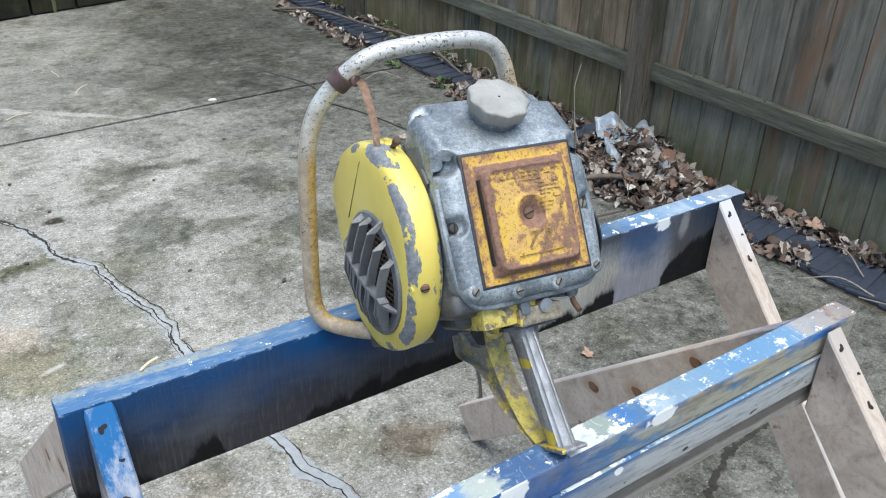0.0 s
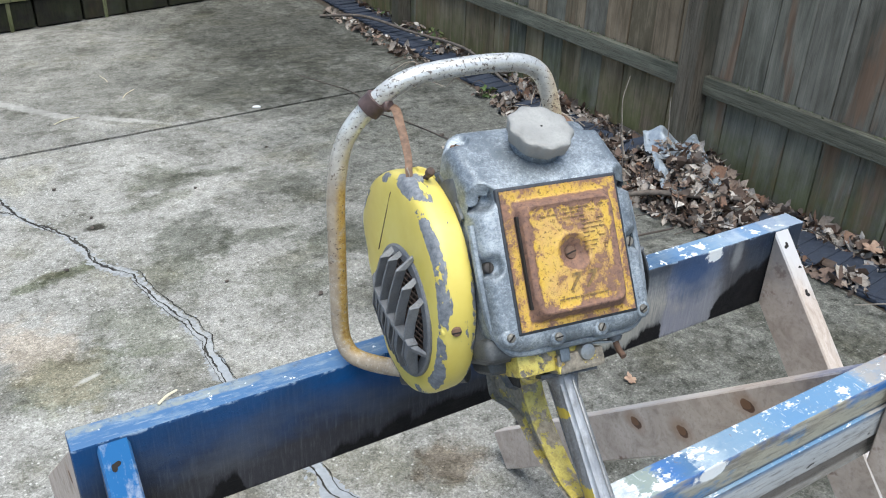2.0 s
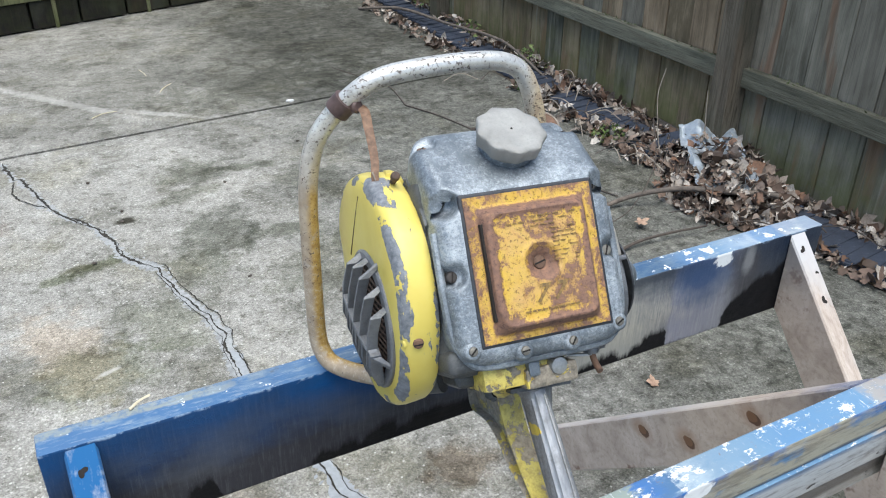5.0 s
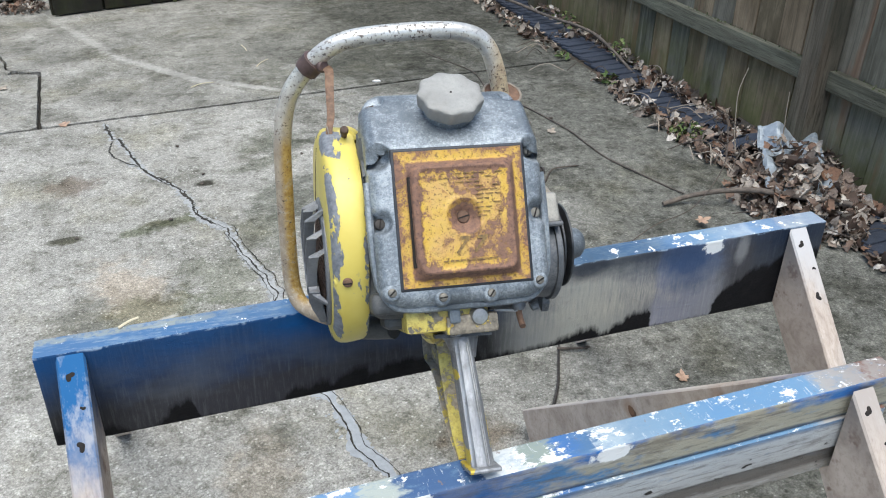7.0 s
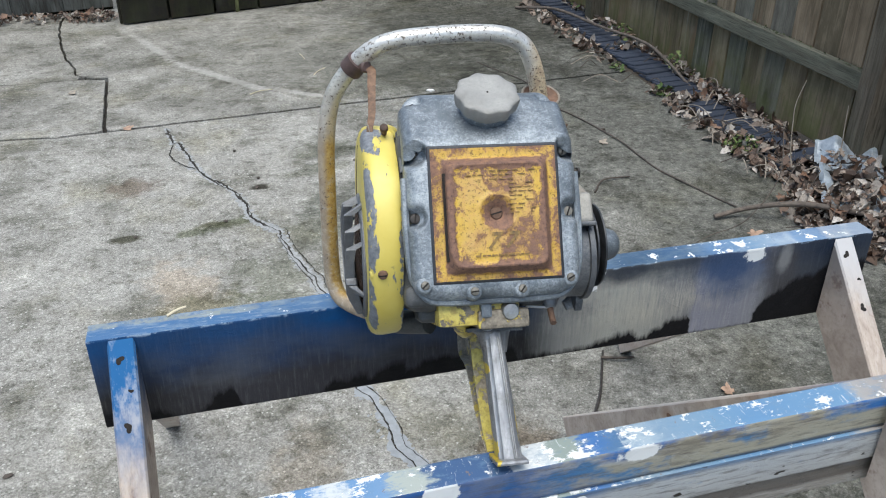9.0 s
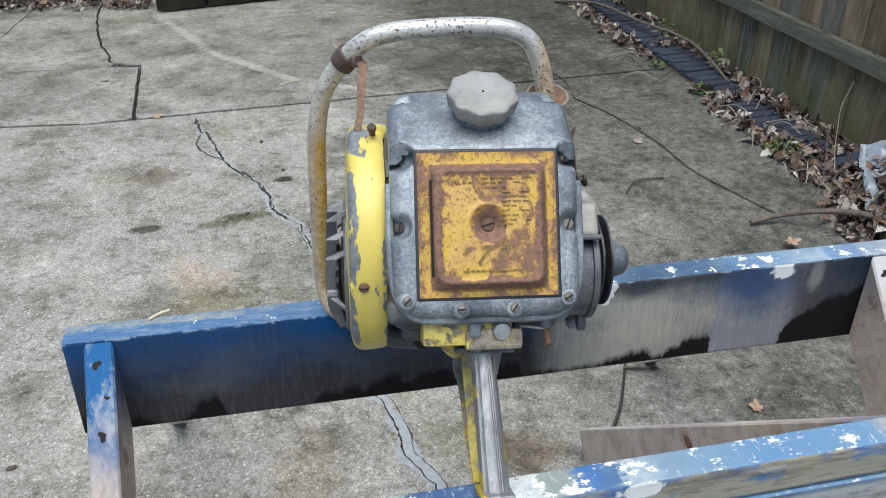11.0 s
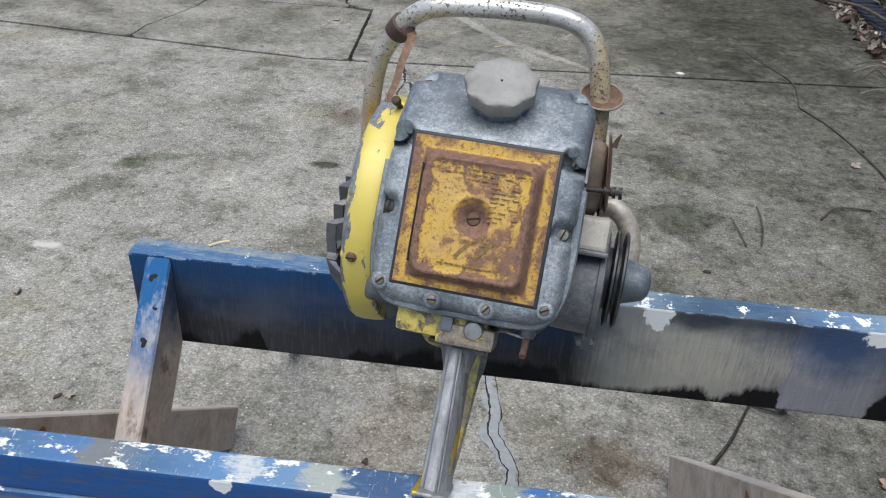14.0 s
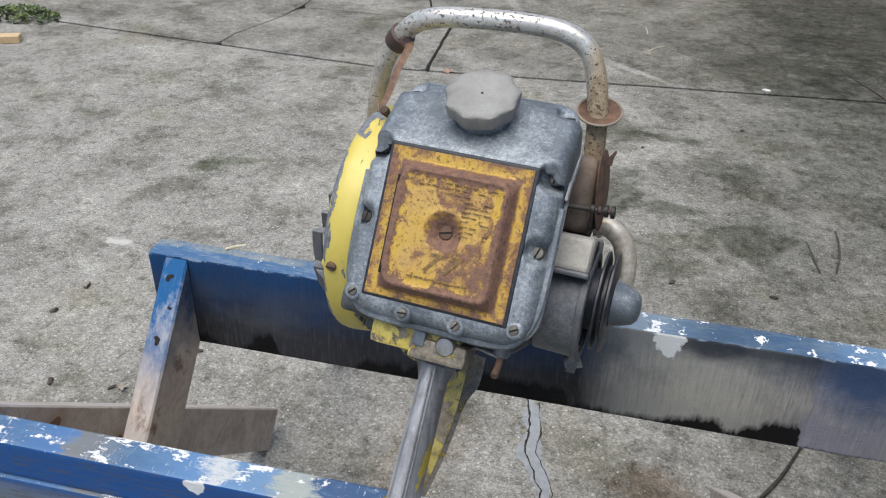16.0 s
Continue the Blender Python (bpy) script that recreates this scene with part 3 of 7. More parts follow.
def cast_metal(name, base, spots=(0.52, 0.53, 0.52), rough=0.62, grime=0.45):
    """Oxidised magnesium casting: blotchy grey with pale bloom and grime."""
    m = Nodes(name, rough, 0.42)
    broad = m.noise(13, 5, 0.62)
    spec = m.noise(480, 4, 0.78)
    mid = m.noise(105, 6, 0.72)
    c = m.ramp(broad, (0.32, tuple(k * 0.66 for k in base)), (0.5, base), (0.68, tuple(min(1, k * 1.45) for k in base)))
    bloom = m.step(m.math("ADD", m.math("MULTIPLY", m.noise(260, 6, 0.82), 0.70), m.math("MULTIPLY", broad, 0.55)), 0.585, 0.74)
    c = m.mix(m.math("MULTIPLY", bloom, 0.58), c, spots)
    c = m.mix(m.math("MULTIPLY", m.step(mid, 0.45, 0.30), grime * 0.8), c, (0.055, 0.062, 0.073))
    c = m.mix(m.math("MULTIPLY", m.step(m.noise(620, 3, 0.7), 0.46, 0.36), grime), c, (0.055, 0.060, 0.068))
    # edges rubbed darker and smooth, hollows chalky
    worn = m.step(m.node("ShaderNodeNewGeometry").outputs["Pointiness"], 0.515, 0.56)
    c = m.mix(m.math("MULTIPLY", worn, 0.35), c, tuple(k * 0.75 for k in base))
    return m.done(c, rough=m.ramp(bloom, (0.0, rough * 0.85), (1.0, min(0.9, rough * 1.35))), bump=m.math("ADD", spec, mid), height=0.0007, strength=0.55)


def grip_casting():
    """Hand-polished casting, streaked along its length, with scraps of yellow paint."""
    m = Nodes("polished_grip_casting", 0.45, 0.5)
    long = m.noise(120, 5, 0.7, stretch=(1.0, 0.06, 1.0))
    blot, spec = m.noise(32, 6, 0.7), m.noise(260, 4, 0.75)
    c = m.ramp(long, (0.3, (0.19, 0.195, 0.205)), (0.5, (0.275, 0.28, 0.29)), (0.7, (0.40, 0.405, 0.415)))
    c = m.mix(m.math("MULTIPLY", m.step(blot, 0.50, 0.36), 0.45), c, (0.10, 0.097, 0.09))
    # left flank coloured darker, which paints in its shaded side
    side = m.step(m.axis(0), -0.0085, -0.0118)
    c = m.mix(m.math("MULTIPLY", side, m.math("ADD", 0.35, m.math("MULTIPLY", m.step(spec, 0.40, 0.58), 0.4))), c, (0.115, 0.103, 0.088))
    for x, y, rx, ry in ((0.0148, -0.215, 0.0016, 0.02), (-0.0118, -0.163, 0.0022, 0.0055), (-0.0118, -0.247, 0.0030, 0.015)):
        c = m.mix(m.math("MULTIPLY", m.step(m.spot(x, y, rx, ry, 1.1, 160), 0.3, 0.45), 0.9), c, (0.58, 0.43, 0.045))
    return m.done(c, rough=m.ramp(blot, (0.35, 0.62), (0.6, 0.42)), bump=m.math("ADD", spec, m.math("MULTIPLY", blot, 2.0)), height=0.0006, strength=0.5)


def chipped_yellow(name="chipped_yellow_paint", chip=0.0, shroud=False, grime=0.0, under=None):
    """Glossy yellow enamel with chips down to dark grey metal."""
    m = Nodes(name, 0.42)
    s = m.noise(170, 4, 0.7)
    g = m.noise(13, 4, 0.6)
    yellow = m.ramp(g, (0.3, (0.56, 0.435, 0.080)), (0.6, (0.64, 0.53, 0.13)), (0.8, (0.67, 0.58, 0.20)))
    metal = m.ramp(s, (0.3, (0.085, 0.093, 0.105)), (0.7, (0.235, 0.245, 0.26)))
    if shroud:
        # chips run in a row along the outer shoulder and down from the strap lug
        u, v, n = m.axis(0), m.axis(1), m.axis(2)
        around = m.math("ARCTAN2", m.math("ADD", n, 0.142), v)
        comb = m.node("ShaderNodeCombineXYZ")
        m.put(comb.inputs[0], u), m.put(comb.inputs[1], m.math("MULTIPLY", around, 0.045)), m.put(comb.inputs[2], 0.31)
        chips = m.noise(62, 7, 0.68, comb.outputs[0])
        off = m.math("ABSOLUTE", m.math("ADD", u, 0.1265))
        band = m.step(off, 0.0095, 0.003)
        wear = m.math("ADD", chips, m.math("MULTIPLY", band, 0.128))
        front = m.math("MULTIPLY", m.step(n, -0.105, -0.075), m.step(m.math("ABSOLUTE", m.math("ADD", u, 0.1275)), 0.006, 0.003))
        wear = m.math("ADD", wear, m.math("MULTIPLY", front, 0.035))
        lug = m.spot(-0.116, 0.088, 0.013, 0.026, 0.6, 70)
        wear = m.math("ADD", wear, m.math("MULTIPLY", lug, m.math("MULTIPLY", m.step(n, -0.10, -0.085), 0.20)))
        inner = m.step(u, -0.0995, -0.0965)
        wear = m.math("ADD", wear, m.math("MULTIPLY", inner, 0.10))
        wear = m.math("ADD", wear, m.math("MULTIPLY", m.step(u, -0.1296, -0.1306), -0.20))
        k = m.step(wear, 0.632, 0.642)
    else:
        k = m.step(m.noise(38, 8, 0.72), 0.605 - chip, 0.622 - chip)
    dots = m.math("MULTIPLY", m.step(s, 0.70, 0.74), 0.85)
    c = m.mix(dots, yellow, (0.12, 0.085, 0.03))
    if grime:
        metal = m.ramp(s, (0.3, under[0]), (0.7, under[1])) if under else m.ramp(s, (0.3, (0.085, 0.073, 0.055)), (0.7, (0.29, 0.25, 0.19)))
        c = m.mix(m.math("MULTIPLY", m.step(m.noise(90, 6, 0.75), 0.44, 0.58), grime), c, (0.24, 0.135, 0.03))
    c = m.mix(k, c, metal)
    return m.done(c, rough=m.ramp(k, (0.0, 0.38), (1.0, 0.65)), bump=m.math("SUBTRACT", m.math("MULTIPLY", s, 0.2), k), height=0.0006, strength=0.8)


def rusty_yellow():
    """Steel cover plate: yellow enamel eaten by rust, most on the raised ridge and round the screw."""
    m = Nodes("rusty_yellow_plate", 0.5)
    n = m.noise(34, 10, 0.78)
    s = m.noise(150, 7, 0.78)
    streak = m.noise(45, 5, 0.7, stretch=(1.0, 0.6, 1.0), warp=1.2)
    u, v = m.axis(0), m.axis(1)

    def frame_band(cu, cv, hu, hv, w):
        a = m.math("ABSOLUTE", m.math("SUBTRACT", u, cu))
        b = m.math("ABSOLUTE", m.math("SUBTRACT", v, cv))
        d = m.math("MAXIMUM", m.math("SUBTRACT", a, hu), m.math("SUBTRACT", b, hv))
        d = m.math("ADD", d, m.math("MULTIPLY", m.math("SUBTRACT", n, 0.5), 0.020))
        return m.step(m.math("ABSOLUTE", d), w, w * 0.35)

    ridge = frame_band(0.0004, -0.0030, 0.0490, 0.0525, 0.0070)
    hole = m.spot(-0.0009, -0.0012, 0.0175, 0.0175, 0.45, 60)
    fac = m.math("ADD", m.math("MULTIPLY", n, 0.60), m.math("MULTIPLY", s, 0.40))
    fac = m.math("ADD", fac, m.math("ADD", m.math("MULTIPLY", ridge, 0.155), m.math("MULTIPLY", hole, 0.16)))
    fac = m.math("ADD", fac, m.math("MULTIPLY", m.step(streak, 0.55, 0.7), 0.07))
    edge = m.math("MULTIPLY", m.step(m.math("MAXIMUM", m.math("SUBTRACT", m.math("ABSOLUTE", u), 0.0575), m.math("SUBTRACT", m.math("ABSOLUTE", v), 0.0595)), 0.0, 0.006), 0.045)
    fac = m.math("ADD", fac, m.math("ADD", edge, m.math("MULTIPLY", m.step(m.noise(16, 3, 0.5), 0.42, 0.66), 0.035)))
    rust = m.step(fac, 0.535, 0.582)
    yellow = m.ramp(n, (0.3, (0.40, 0.20, 0.024)), (0.46, (0.55, 0.36, 0.046)), (0.66, (0.66, 0.50, 0.12)))
    inside = m.step(m.math("MAXIMUM", m.math("ABSOLUTE", m.math("ADD", u, 0.001)), m.math("ABSOLUTE", m.math("ADD", v, 0.0025))), 0.040, 0.036)
    yellow = m.mix(m.math("MULTIPLY", inside, m.step(m.noise(26, 6, 0.7), 0.34, 0.62)), yellow, (0.50, 0.32, 0.115))
    flecks = m.noise(300, 4, 0.72)
    yellow = m.mix(m.math("MULTIPLY", m.step(flecks, 0.43, 0.37), 0.8), yellow, (0.085, 0.045, 0.016))
    yellow = m.mix(m.math("MULTIPLY", m.step(s, 0.47, 0.37), 0.75), yellow, (0.17, 0.085, 0.018))
    brown = m.ramp(s, (0.3, (0.100, 0.056, 0.042)), (0.48, (0.170, 0.094, 0.066)), (0.62, (0.245, 0.130, 0.078)), (0.75, (0.42, 0.23, 0.09)))
    ochre = m.step(fac, 0.475, 0.548)
    c = m.mix(m.math("MULTIPLY", ochre, 0.7), yellow, m.ramp(s, (0.35, (0.36, 0.17, 0.045)), (0.65, (0.56, 0.32, 0.085))))
    c = m.mix(rust, c, m.mix(m.math("MULTIPLY", m.step(flecks, 0.46, 0.36), 0.45), brown, (0.045, 0.022, 0.015)))
    return m.done(c, rough=m.ramp(rust, (0.0, 0.36), (1.0, 0.8)), bump=m.math("ADD", m.math("MULTIPLY", rust, 0.7), s), height=0.0006, strength=0.7)


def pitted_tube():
    """Worn nickel-plated tube: silver on the bow, golden rust film with a painted reflection on the leg's engine side,
    fine dark pits.
    """
    m = Nodes("pitted_plated_tube", 0.28, 0.75)
    n, s, b, d = m.noise(16, 4, 0.6), m.noise(300, 4, 0.66), m.noise(60, 6, 0.7), m.noise(150, 6, 0.75)
    c = m.ramp(b, (0.3, (0.46, 0.43, 0.38)), (0.6, (0.70, 0.68, 0.63)))
    low = m.step(m.math("ADD", m.axis(1), m.math("MULTIPLY", m.math("SUBTRACT", n, 0.5), 0.10)), 0.165, 0.085)
    # rust film plus painted reflection: golden towards the engine, dull fawn away from it
    inner = m.step(m.math("ADD", m.normal(0), m.math("MULTIPLY", m.math("SUBTRACT", b, 0.5), 0.7)), -0.45, 0.10)
    film = m.mix(inner, m.ramp(b, (0.35, (0.27, 0.205, 0.14)), (0.65, (0.43, 0.355, 0.26))), m.ramp(d, (0.35, (0.26, 0.145, 0.045)), (0.5, (0.44, 0.29, 0.085)), (0.68, (0.56, 0.41, 0.17))))
    east = m.step(m.math("ADD", m.axis(0), m.math("MULTIPLY", m.math("SUBTRACT", n, 0.5), 0.03)), 0.068, 0.084)
    film = m.mix(east, film, m.ramp(d, (0.35, (0.24, 0.15, 0.075)), (0.5, (0.42, 0.315, 0.17)), (0.68, (0.56, 0.46, 0.29))))
    tan = m.math("MULTIPLY", m.math("MAXIMUM", low, m.math("MULTIPLY", east, 0.85)), m.step(b, 0.22, 0.42))
    c = m.mix(tan, c, film)
    flake = m.math("MULTIPLY", m.math("MULTIPLY", low, m.step(m.axis(1), 0.075, 0.03)), m.step(d, 0.535, 0.58))
    c = m.mix(m.math("MULTIPLY", flake, 0.6), c, m.ramp(s, (0.35, (0.20, 0.095, 0.035)), (0.65, (0.60, 0.54, 0.45))))
    pit = m.step(m.math("ADD", s, m.math("ADD", m.math("MULTIPLY", m.math("SUBTRACT", n, 0.5), 0.30), m.math("MULTIPLY", east, 0.03))), 0.590, 0.624)
    c = m.mix(m.math("MULTIPLY", pit, 0.85), c, m.ramp(d, (0.4, (0.13, 0.070, 0.040)), (0.6, (0.045, 0.027, 0.019))))
    shine = m.math("MULTIPLY", m.math("SUBTRACT", 1.0, pit), m.math("SUBTRACT", 0.55, m.math("MULTIPLY", tan, 0.42)))
    return m.done(c, rough=m.ramp(shine, (0.0, 0.75), (0.55, 0.33)), metal=shine, bump=m.math("SUBTRACT", 0.0, pit), height=0.0005, strength=0.7)


def simple(name, a, b, rough=0.6, metal=0.0, scale=60, height=0.0006):
    m = Nodes(name, rough, metal)
    n = m.noise(scale, 6, 0.7)
    return m.done(m.ramp(n, (0.3, a), (0.7, b)), bump=n, height=height, strength=0.5)


M_CONCRETE, M_JOINT = concrete_material(), joint_material()
M_DUST, M_CRUMB = sealant_material("dusty_crack_filler", 0.70), sealant_material("crumbled_crack_filler", 0.92)
M_BOARD, M_BOARD_WARM = fence_board_material("fence_board", 0.0), fence_board_material("brown_fence_board", 1.0)
M_RAIL = weathered_board("fence_rail_timber", (0.088, 0.088, 0.068), 0.35, 1.0, 1, 0.12)
M_POST = weathered_board("fence_post_timber", (0.080, 0.070, 0.054), 0.2, 1.0, 2, 0.15)
M_MOSS = leaf_material("rail_moss", ((0.0, (0.030, 0.045, 0.015)), (0.5, (0.055, 0.080, 0.024)), (1.0, (0.085, 0.10, 0.045))))
M_SKIRT = weathered_board("dark_skirt_board", (0.014, 0.013, 0.011), 0.2, 1.0, 2, 0.15)
M_CAPBOARD = weathered_board("mossy_cap_board", (0.13, 0.13, 0.07), 0.6)
M_GREYWALL = weathered_board("grey_wall_board", (0.062, 0.065, 0.06), 0.0, 1.0, 2, 0.2)
M_EDGING, M_SOIL = rubber_edging_material(), soil_material()
M_LEAF = leaf_material("dry_leaves", ((0.0, (0.030, 0.021, 0.016)), (0.18, (0.085, 0.054, 0.038)), (0.34, (0.14, 0.092, 0.068)), (0.50, (0.30, 0.25, 0.205)), (0.58, (0.20, 0.105, 0.062)), (0.66, (0.10, 0.076, 0.062)), (0.86, (0.42, 0.37, 0.315)), (1.0, (0.56, 0.52, 0.47))))
M_GREEN = leaf_material("green_weeds", ((0.0, (0.045, 0.085, 0.02)), (0.5, (0.09, 0.15, 0.035)), (1.0, (0.17, 0.21, 0.07))))
M_ORANGE = simple("orange_leaf", (0.17, 0.10, 0.065), (0.44, 0.30, 0.21), 0.7)
M_BARK = bark_material("grey_bark", (0.05, 0.04, 0.034), (0.165, 0.135, 0.11))
M_TWIG = bark_material("dark_twig", (0.035, 0.028, 0.024), (0.10, 0.08, 0.065))
M_VINE = bark_material("pale_vine", (0.18, 0.15, 0.12), (0.36, 0.31, 0.25))
M_STRAW = simple("pale_straw", (0.42, 0.36, 0.24), (0.62, 0.55, 0.40), 0.7)
M_PLASTIC = simple("crumpled_plastic", (0.17, 0.20, 0.225), (0.38, 0.42, 0.46), 0.28, 0.1, 30, 0.003)
M_SEAL = simple("grey_crack_filler", (0.215, 0.228, 0.236), (0.315, 0.330, 0.338), 0.75, 0.0, 55, 0.001)
M_BEAM_A, M_BEAM_B = beam_a_material(), beam_b_material()
M_LEG_BLUE = leg_material("blue_topped_leg", (0.012, 0.100, 0.26), (0.40, 0.405, 0.42), (), (0.68, 0.75))
M_LEG_GREY = leg_material("primed_leg", (0.46, 0.45, 0.45), (0.47, 0.45, 0.44))
M_LEG_WORN = leg_material("worn_leg", (0.36, 0.32, 0.29), (0.40, 0.345, 0.30))
M_LEG_RAW = leg_material("bare_leg", (0.10, 0.12, 0.20), (0.50, 0.46, 0.43), ((0.266, 0.448), (0.365, 0.394), (0.167, 0.573)))
# near-black that stands for the shade inside holes, slots and gaps
M_HOLE = simple("hole_shade", (0.006, 0.005, 0.004), (0.02, 0.015, 0.012), 0.9)
M_CAST = cast_metal("tank_casting", (0.180, 0.206, 0.228), (0.60, 0.63, 0.645), 0.48, 0.48)
M_CAST_DARK = cast_metal("dark_casting", (0.09, 0.092, 0.092), (0.24, 0.24, 0.23), 0.6, 0.6)
M_CAST_PALE = cast_metal("bright_casting", (0.235, 0.24, 0.248), (0.46, 0.46, 0.46), 0.42, 0.45)
M_GRIP = grip_casting()
M_SCREW = simple("dull_screw_steel", (0.10, 0.092, 0.078), (0.27, 0.25, 0.21), 0.55, 0.4)
M_PIPE = simple("plated_pipe", (0.24, 0.19, 0.13), (0.66, 0.62, 0.54), 0.42, 0.35, 75)
M_EXHAUST = simple("heat_stained_steel", (0.022, 0.018, 0.015), (0.25, 0.185, 0.14), 0.7, 0.2, 18)
M_PULLEY = simple("dark_pulley_steel", (0.018, 0.019, 0.021), (0.075, 0.078, 0.082), 0.42, 0.5)
M_SHELF = cast_metal("pale_gear_casting", (0.31, 0.295, 0.26), (0.46, 0.44, 0.40), 0.55, 0.35)
M_DARKSCREW = simple("dark_screw", (0.02, 0.018, 0.016), (0.07, 0.06, 0.052), 0.6, 0.3)
M_GEAR = cast_metal("gear_casting", (0.115, 0.120, 0.128), (0.30, 0.30, 0.30), 0.5, 0.5)
M_CAP = cast_metal("cap_casting", (0.285, 0.278, 0.258), (0.36, 0.355, 0.335), 0.75, 0.12)
M_YELLOW = chipped_yellow("chipped_yellow_shroud", 0.0, True)
M_YELLOW_WORN = chipped_yellow("worn_yellow_casting", 0.080, False, 0.45, ((0.20, 0.155, 0.10), (0.47, 0.39, 0.27)))
M_YELLOW_BRACKET = chipped_yellow("worn_yellow_bracket", 0.075, False, 0.6)
M_YELLOW_CLAMP = chipped_yellow("clamp_casting", 0.19, False, 0.8)
M_ARM = chipped_yellow("grimy_arm_casting", 0.195, False, 0.5, ((0.17, 0.148, 0.115), (0.40, 0.35, 0.28)))
M_PLATE, M_TUBE = rusty_yellow(), pitted_tube()
M_RUST = simple("rusted_steel", (0.065, 0.038, 0.026), (0.20, 0.115, 0.072), 0.85)
M_CLAMP = simple("brown_clamp_steel", (0.050, 0.032, 0.029), (0.135, 0.085, 0.074), 0.5, 0.2)
M_RUSTDARK = simple("scorched_steel", (0.03, 0.022, 0.018), (0.13, 0.08, 0.055), 0.8)
M_STEEL = simple("worn_steel", (0.20, 0.195, 0.185), (0.46, 0.45, 0.43), 0.4, 0.8)
M_GRILLE = cast_metal("grille_casting", (0.165, 0.17, 0.18), (0.34, 0.34, 0.34), 0.5, 0.35)
M_FLANGE = cast_metal("scraped_flange", (0.40, 0.40, 0.385), (0.55, 0.54, 0.50), 0.5, 0.45)
M_BELT = simple("blue_black_steel", (0.016, 0.020, 0.030), (0.05, 0.058, 0.075), 0.45, 0.3)
M_GASKET = simple("perished_gasket_rubber", (0.010, 0.011, 0.014), (0.034, 0.037, 0.044), 0.55, 0.0, 140)
M_RUBBER = simple("black_rubber", (0.010, 0.011, 0.012), (0.028, 0.029, 0.03), 0.5)
M_LEATHER = simple("old_leather", (0.075, 0.040, 0.024), (0.235, 0.135, 0.078), 0.65, 0.0, 110, 0.001)
M_BLACK = simple("worn_black_print", (0.045, 0.034, 0.022), (0.34, 0.20, 0.05), 0.6, 0.0, 230)
M_MESH = simple("brown_wire", (0.035, 0.024, 0.018), (0.095, 0.062, 0.045), 0.6, 0.4)
M_PINE = simple("pale_offcut", (0.48, 0.33, 0.17), (0.62, 0.46, 0.27), 0.7)
M_WHITE = simple("white_scrap", (0.55, 0.55, 0.53), (0.75, 0.75, 0.73), 0.7)


# ---- mesh helpers ----
def part(name, bm, material, parent=None, label="", smooth=None):
    """Links a bmesh as one mesh object under a thing or a part."""
    me = bpy.data.meshes.new(name)
    bm.normal_update()
    if smooth is None and any(f.smooth for f in bm.faces):
        smooth = 42
    elif smooth is not None:
        for f in bm.faces:
            f.smooth = True
    if smooth is not None:
        for e in bm.edges:
            e.smooth = len(e.link_faces) == 2 and e.calc_face_angle(9) < radians(smooth)
    bm.to_mesh(me)
    bm.free()
    me.materials.append(material)
    ob = new(name, me)
    if parent is not None:
        ob.parent = parent
    if label:
        ob["label"] = label
    return ob


def thing(name, m, label, category, group="", kind=""):
    ob = new(name)
    ob.empty_display_size = 0.05
    ob.matrix_world = m
    return tagged(ob, label, category, group, kind)


def add_box(bm, lo, hi, bevel=0.0, m=None, segs=2):
    r = bmesh.ops.create_cube(bm, size=1.0)
    c, s = [(a + b) / 2 for a, b in zip(lo, hi)], [b - a for a, b in zip(lo, hi)]
    bmesh.ops.transform(bm, matrix=(m or Matrix()) @ Matrix.LocRotScale(c, None, s), verts=r["verts"])
    if bevel:
        es = list({e for v in r["verts"] for e in v.link_edges})
        bmesh.ops.bevel(bm, geom=es, offset=bevel, segments=segs, profile=0.6, affect="EDGES", clamp_overlap=True)
    return bm


def box(lo, hi, bevel=0.0, m=None, segs=2):
    return add_box(bmesh.new(), lo, hi, bevel, m, segs)


def spline(points, n=6):
    """Catmull-Rom through the points."""
    p = [Vector(q) for q in points]
    p = [2 * p[0] - p[1], *p, 2 * p[-1] - p[-2]]
    out = []
    for i in range(1, len(p) - 2):
        for k in range(n):
            t = k / n
            a, b, c, d = p[i - 1 : i + 3]
            out.append(0.5 * (2 * b + (c - a) * t + (2 * a - 5 * b + 4 * c - d) * t * t + (3 * b - a - 3 * c + d) * t**3))
    return [*out, p[-2]]


def add_tube(bm, points, radius, sides=12, n=6, flat=1.0, end=None):
    """A tube along a path; radius may taper to end; flat squeezes it to a strap."""
    path = spline(points, n) if n else [Vector(q) for q in points]
    up = Vector((0.13, 0.31, 0.94))
    rings = []
    for i, q in enumerate(path):
        d = (path[min(i + 1, len(path) - 1)] - path[max(i - 1, 0)]).normalized()
        a = (up - d * up.dot(d))
        a = a.normalized() if a.length > 1e-4 else d.orthogonal().normalized()
        up = a
        b = d.cross(a)
        r = radius if end is None else radius + (end - radius) * i / (len(path) - 1)
        rings.append([bm.verts.new(q + r * (a * math.cos(k * math.tau / sides) * flat + b * math.sin(k * math.tau / sides))) for k in range(sides)])
    for r0, r1 in zip(rings, rings[1:]):
        for k in range(sides):
            bm.faces.new((r0[k], r0[(k + 1) % sides], r1[(k + 1) % sides], r1[k])).smooth = True
    bm.faces.new(rings[0][::-1]), bm.faces.new(rings[-1])
    return bm


def tube(points, radius, sides=12, n=6, flat=1.0, end=None):
    return add_tube(bmesh.new(), points, radius, sides, n, flat, end)


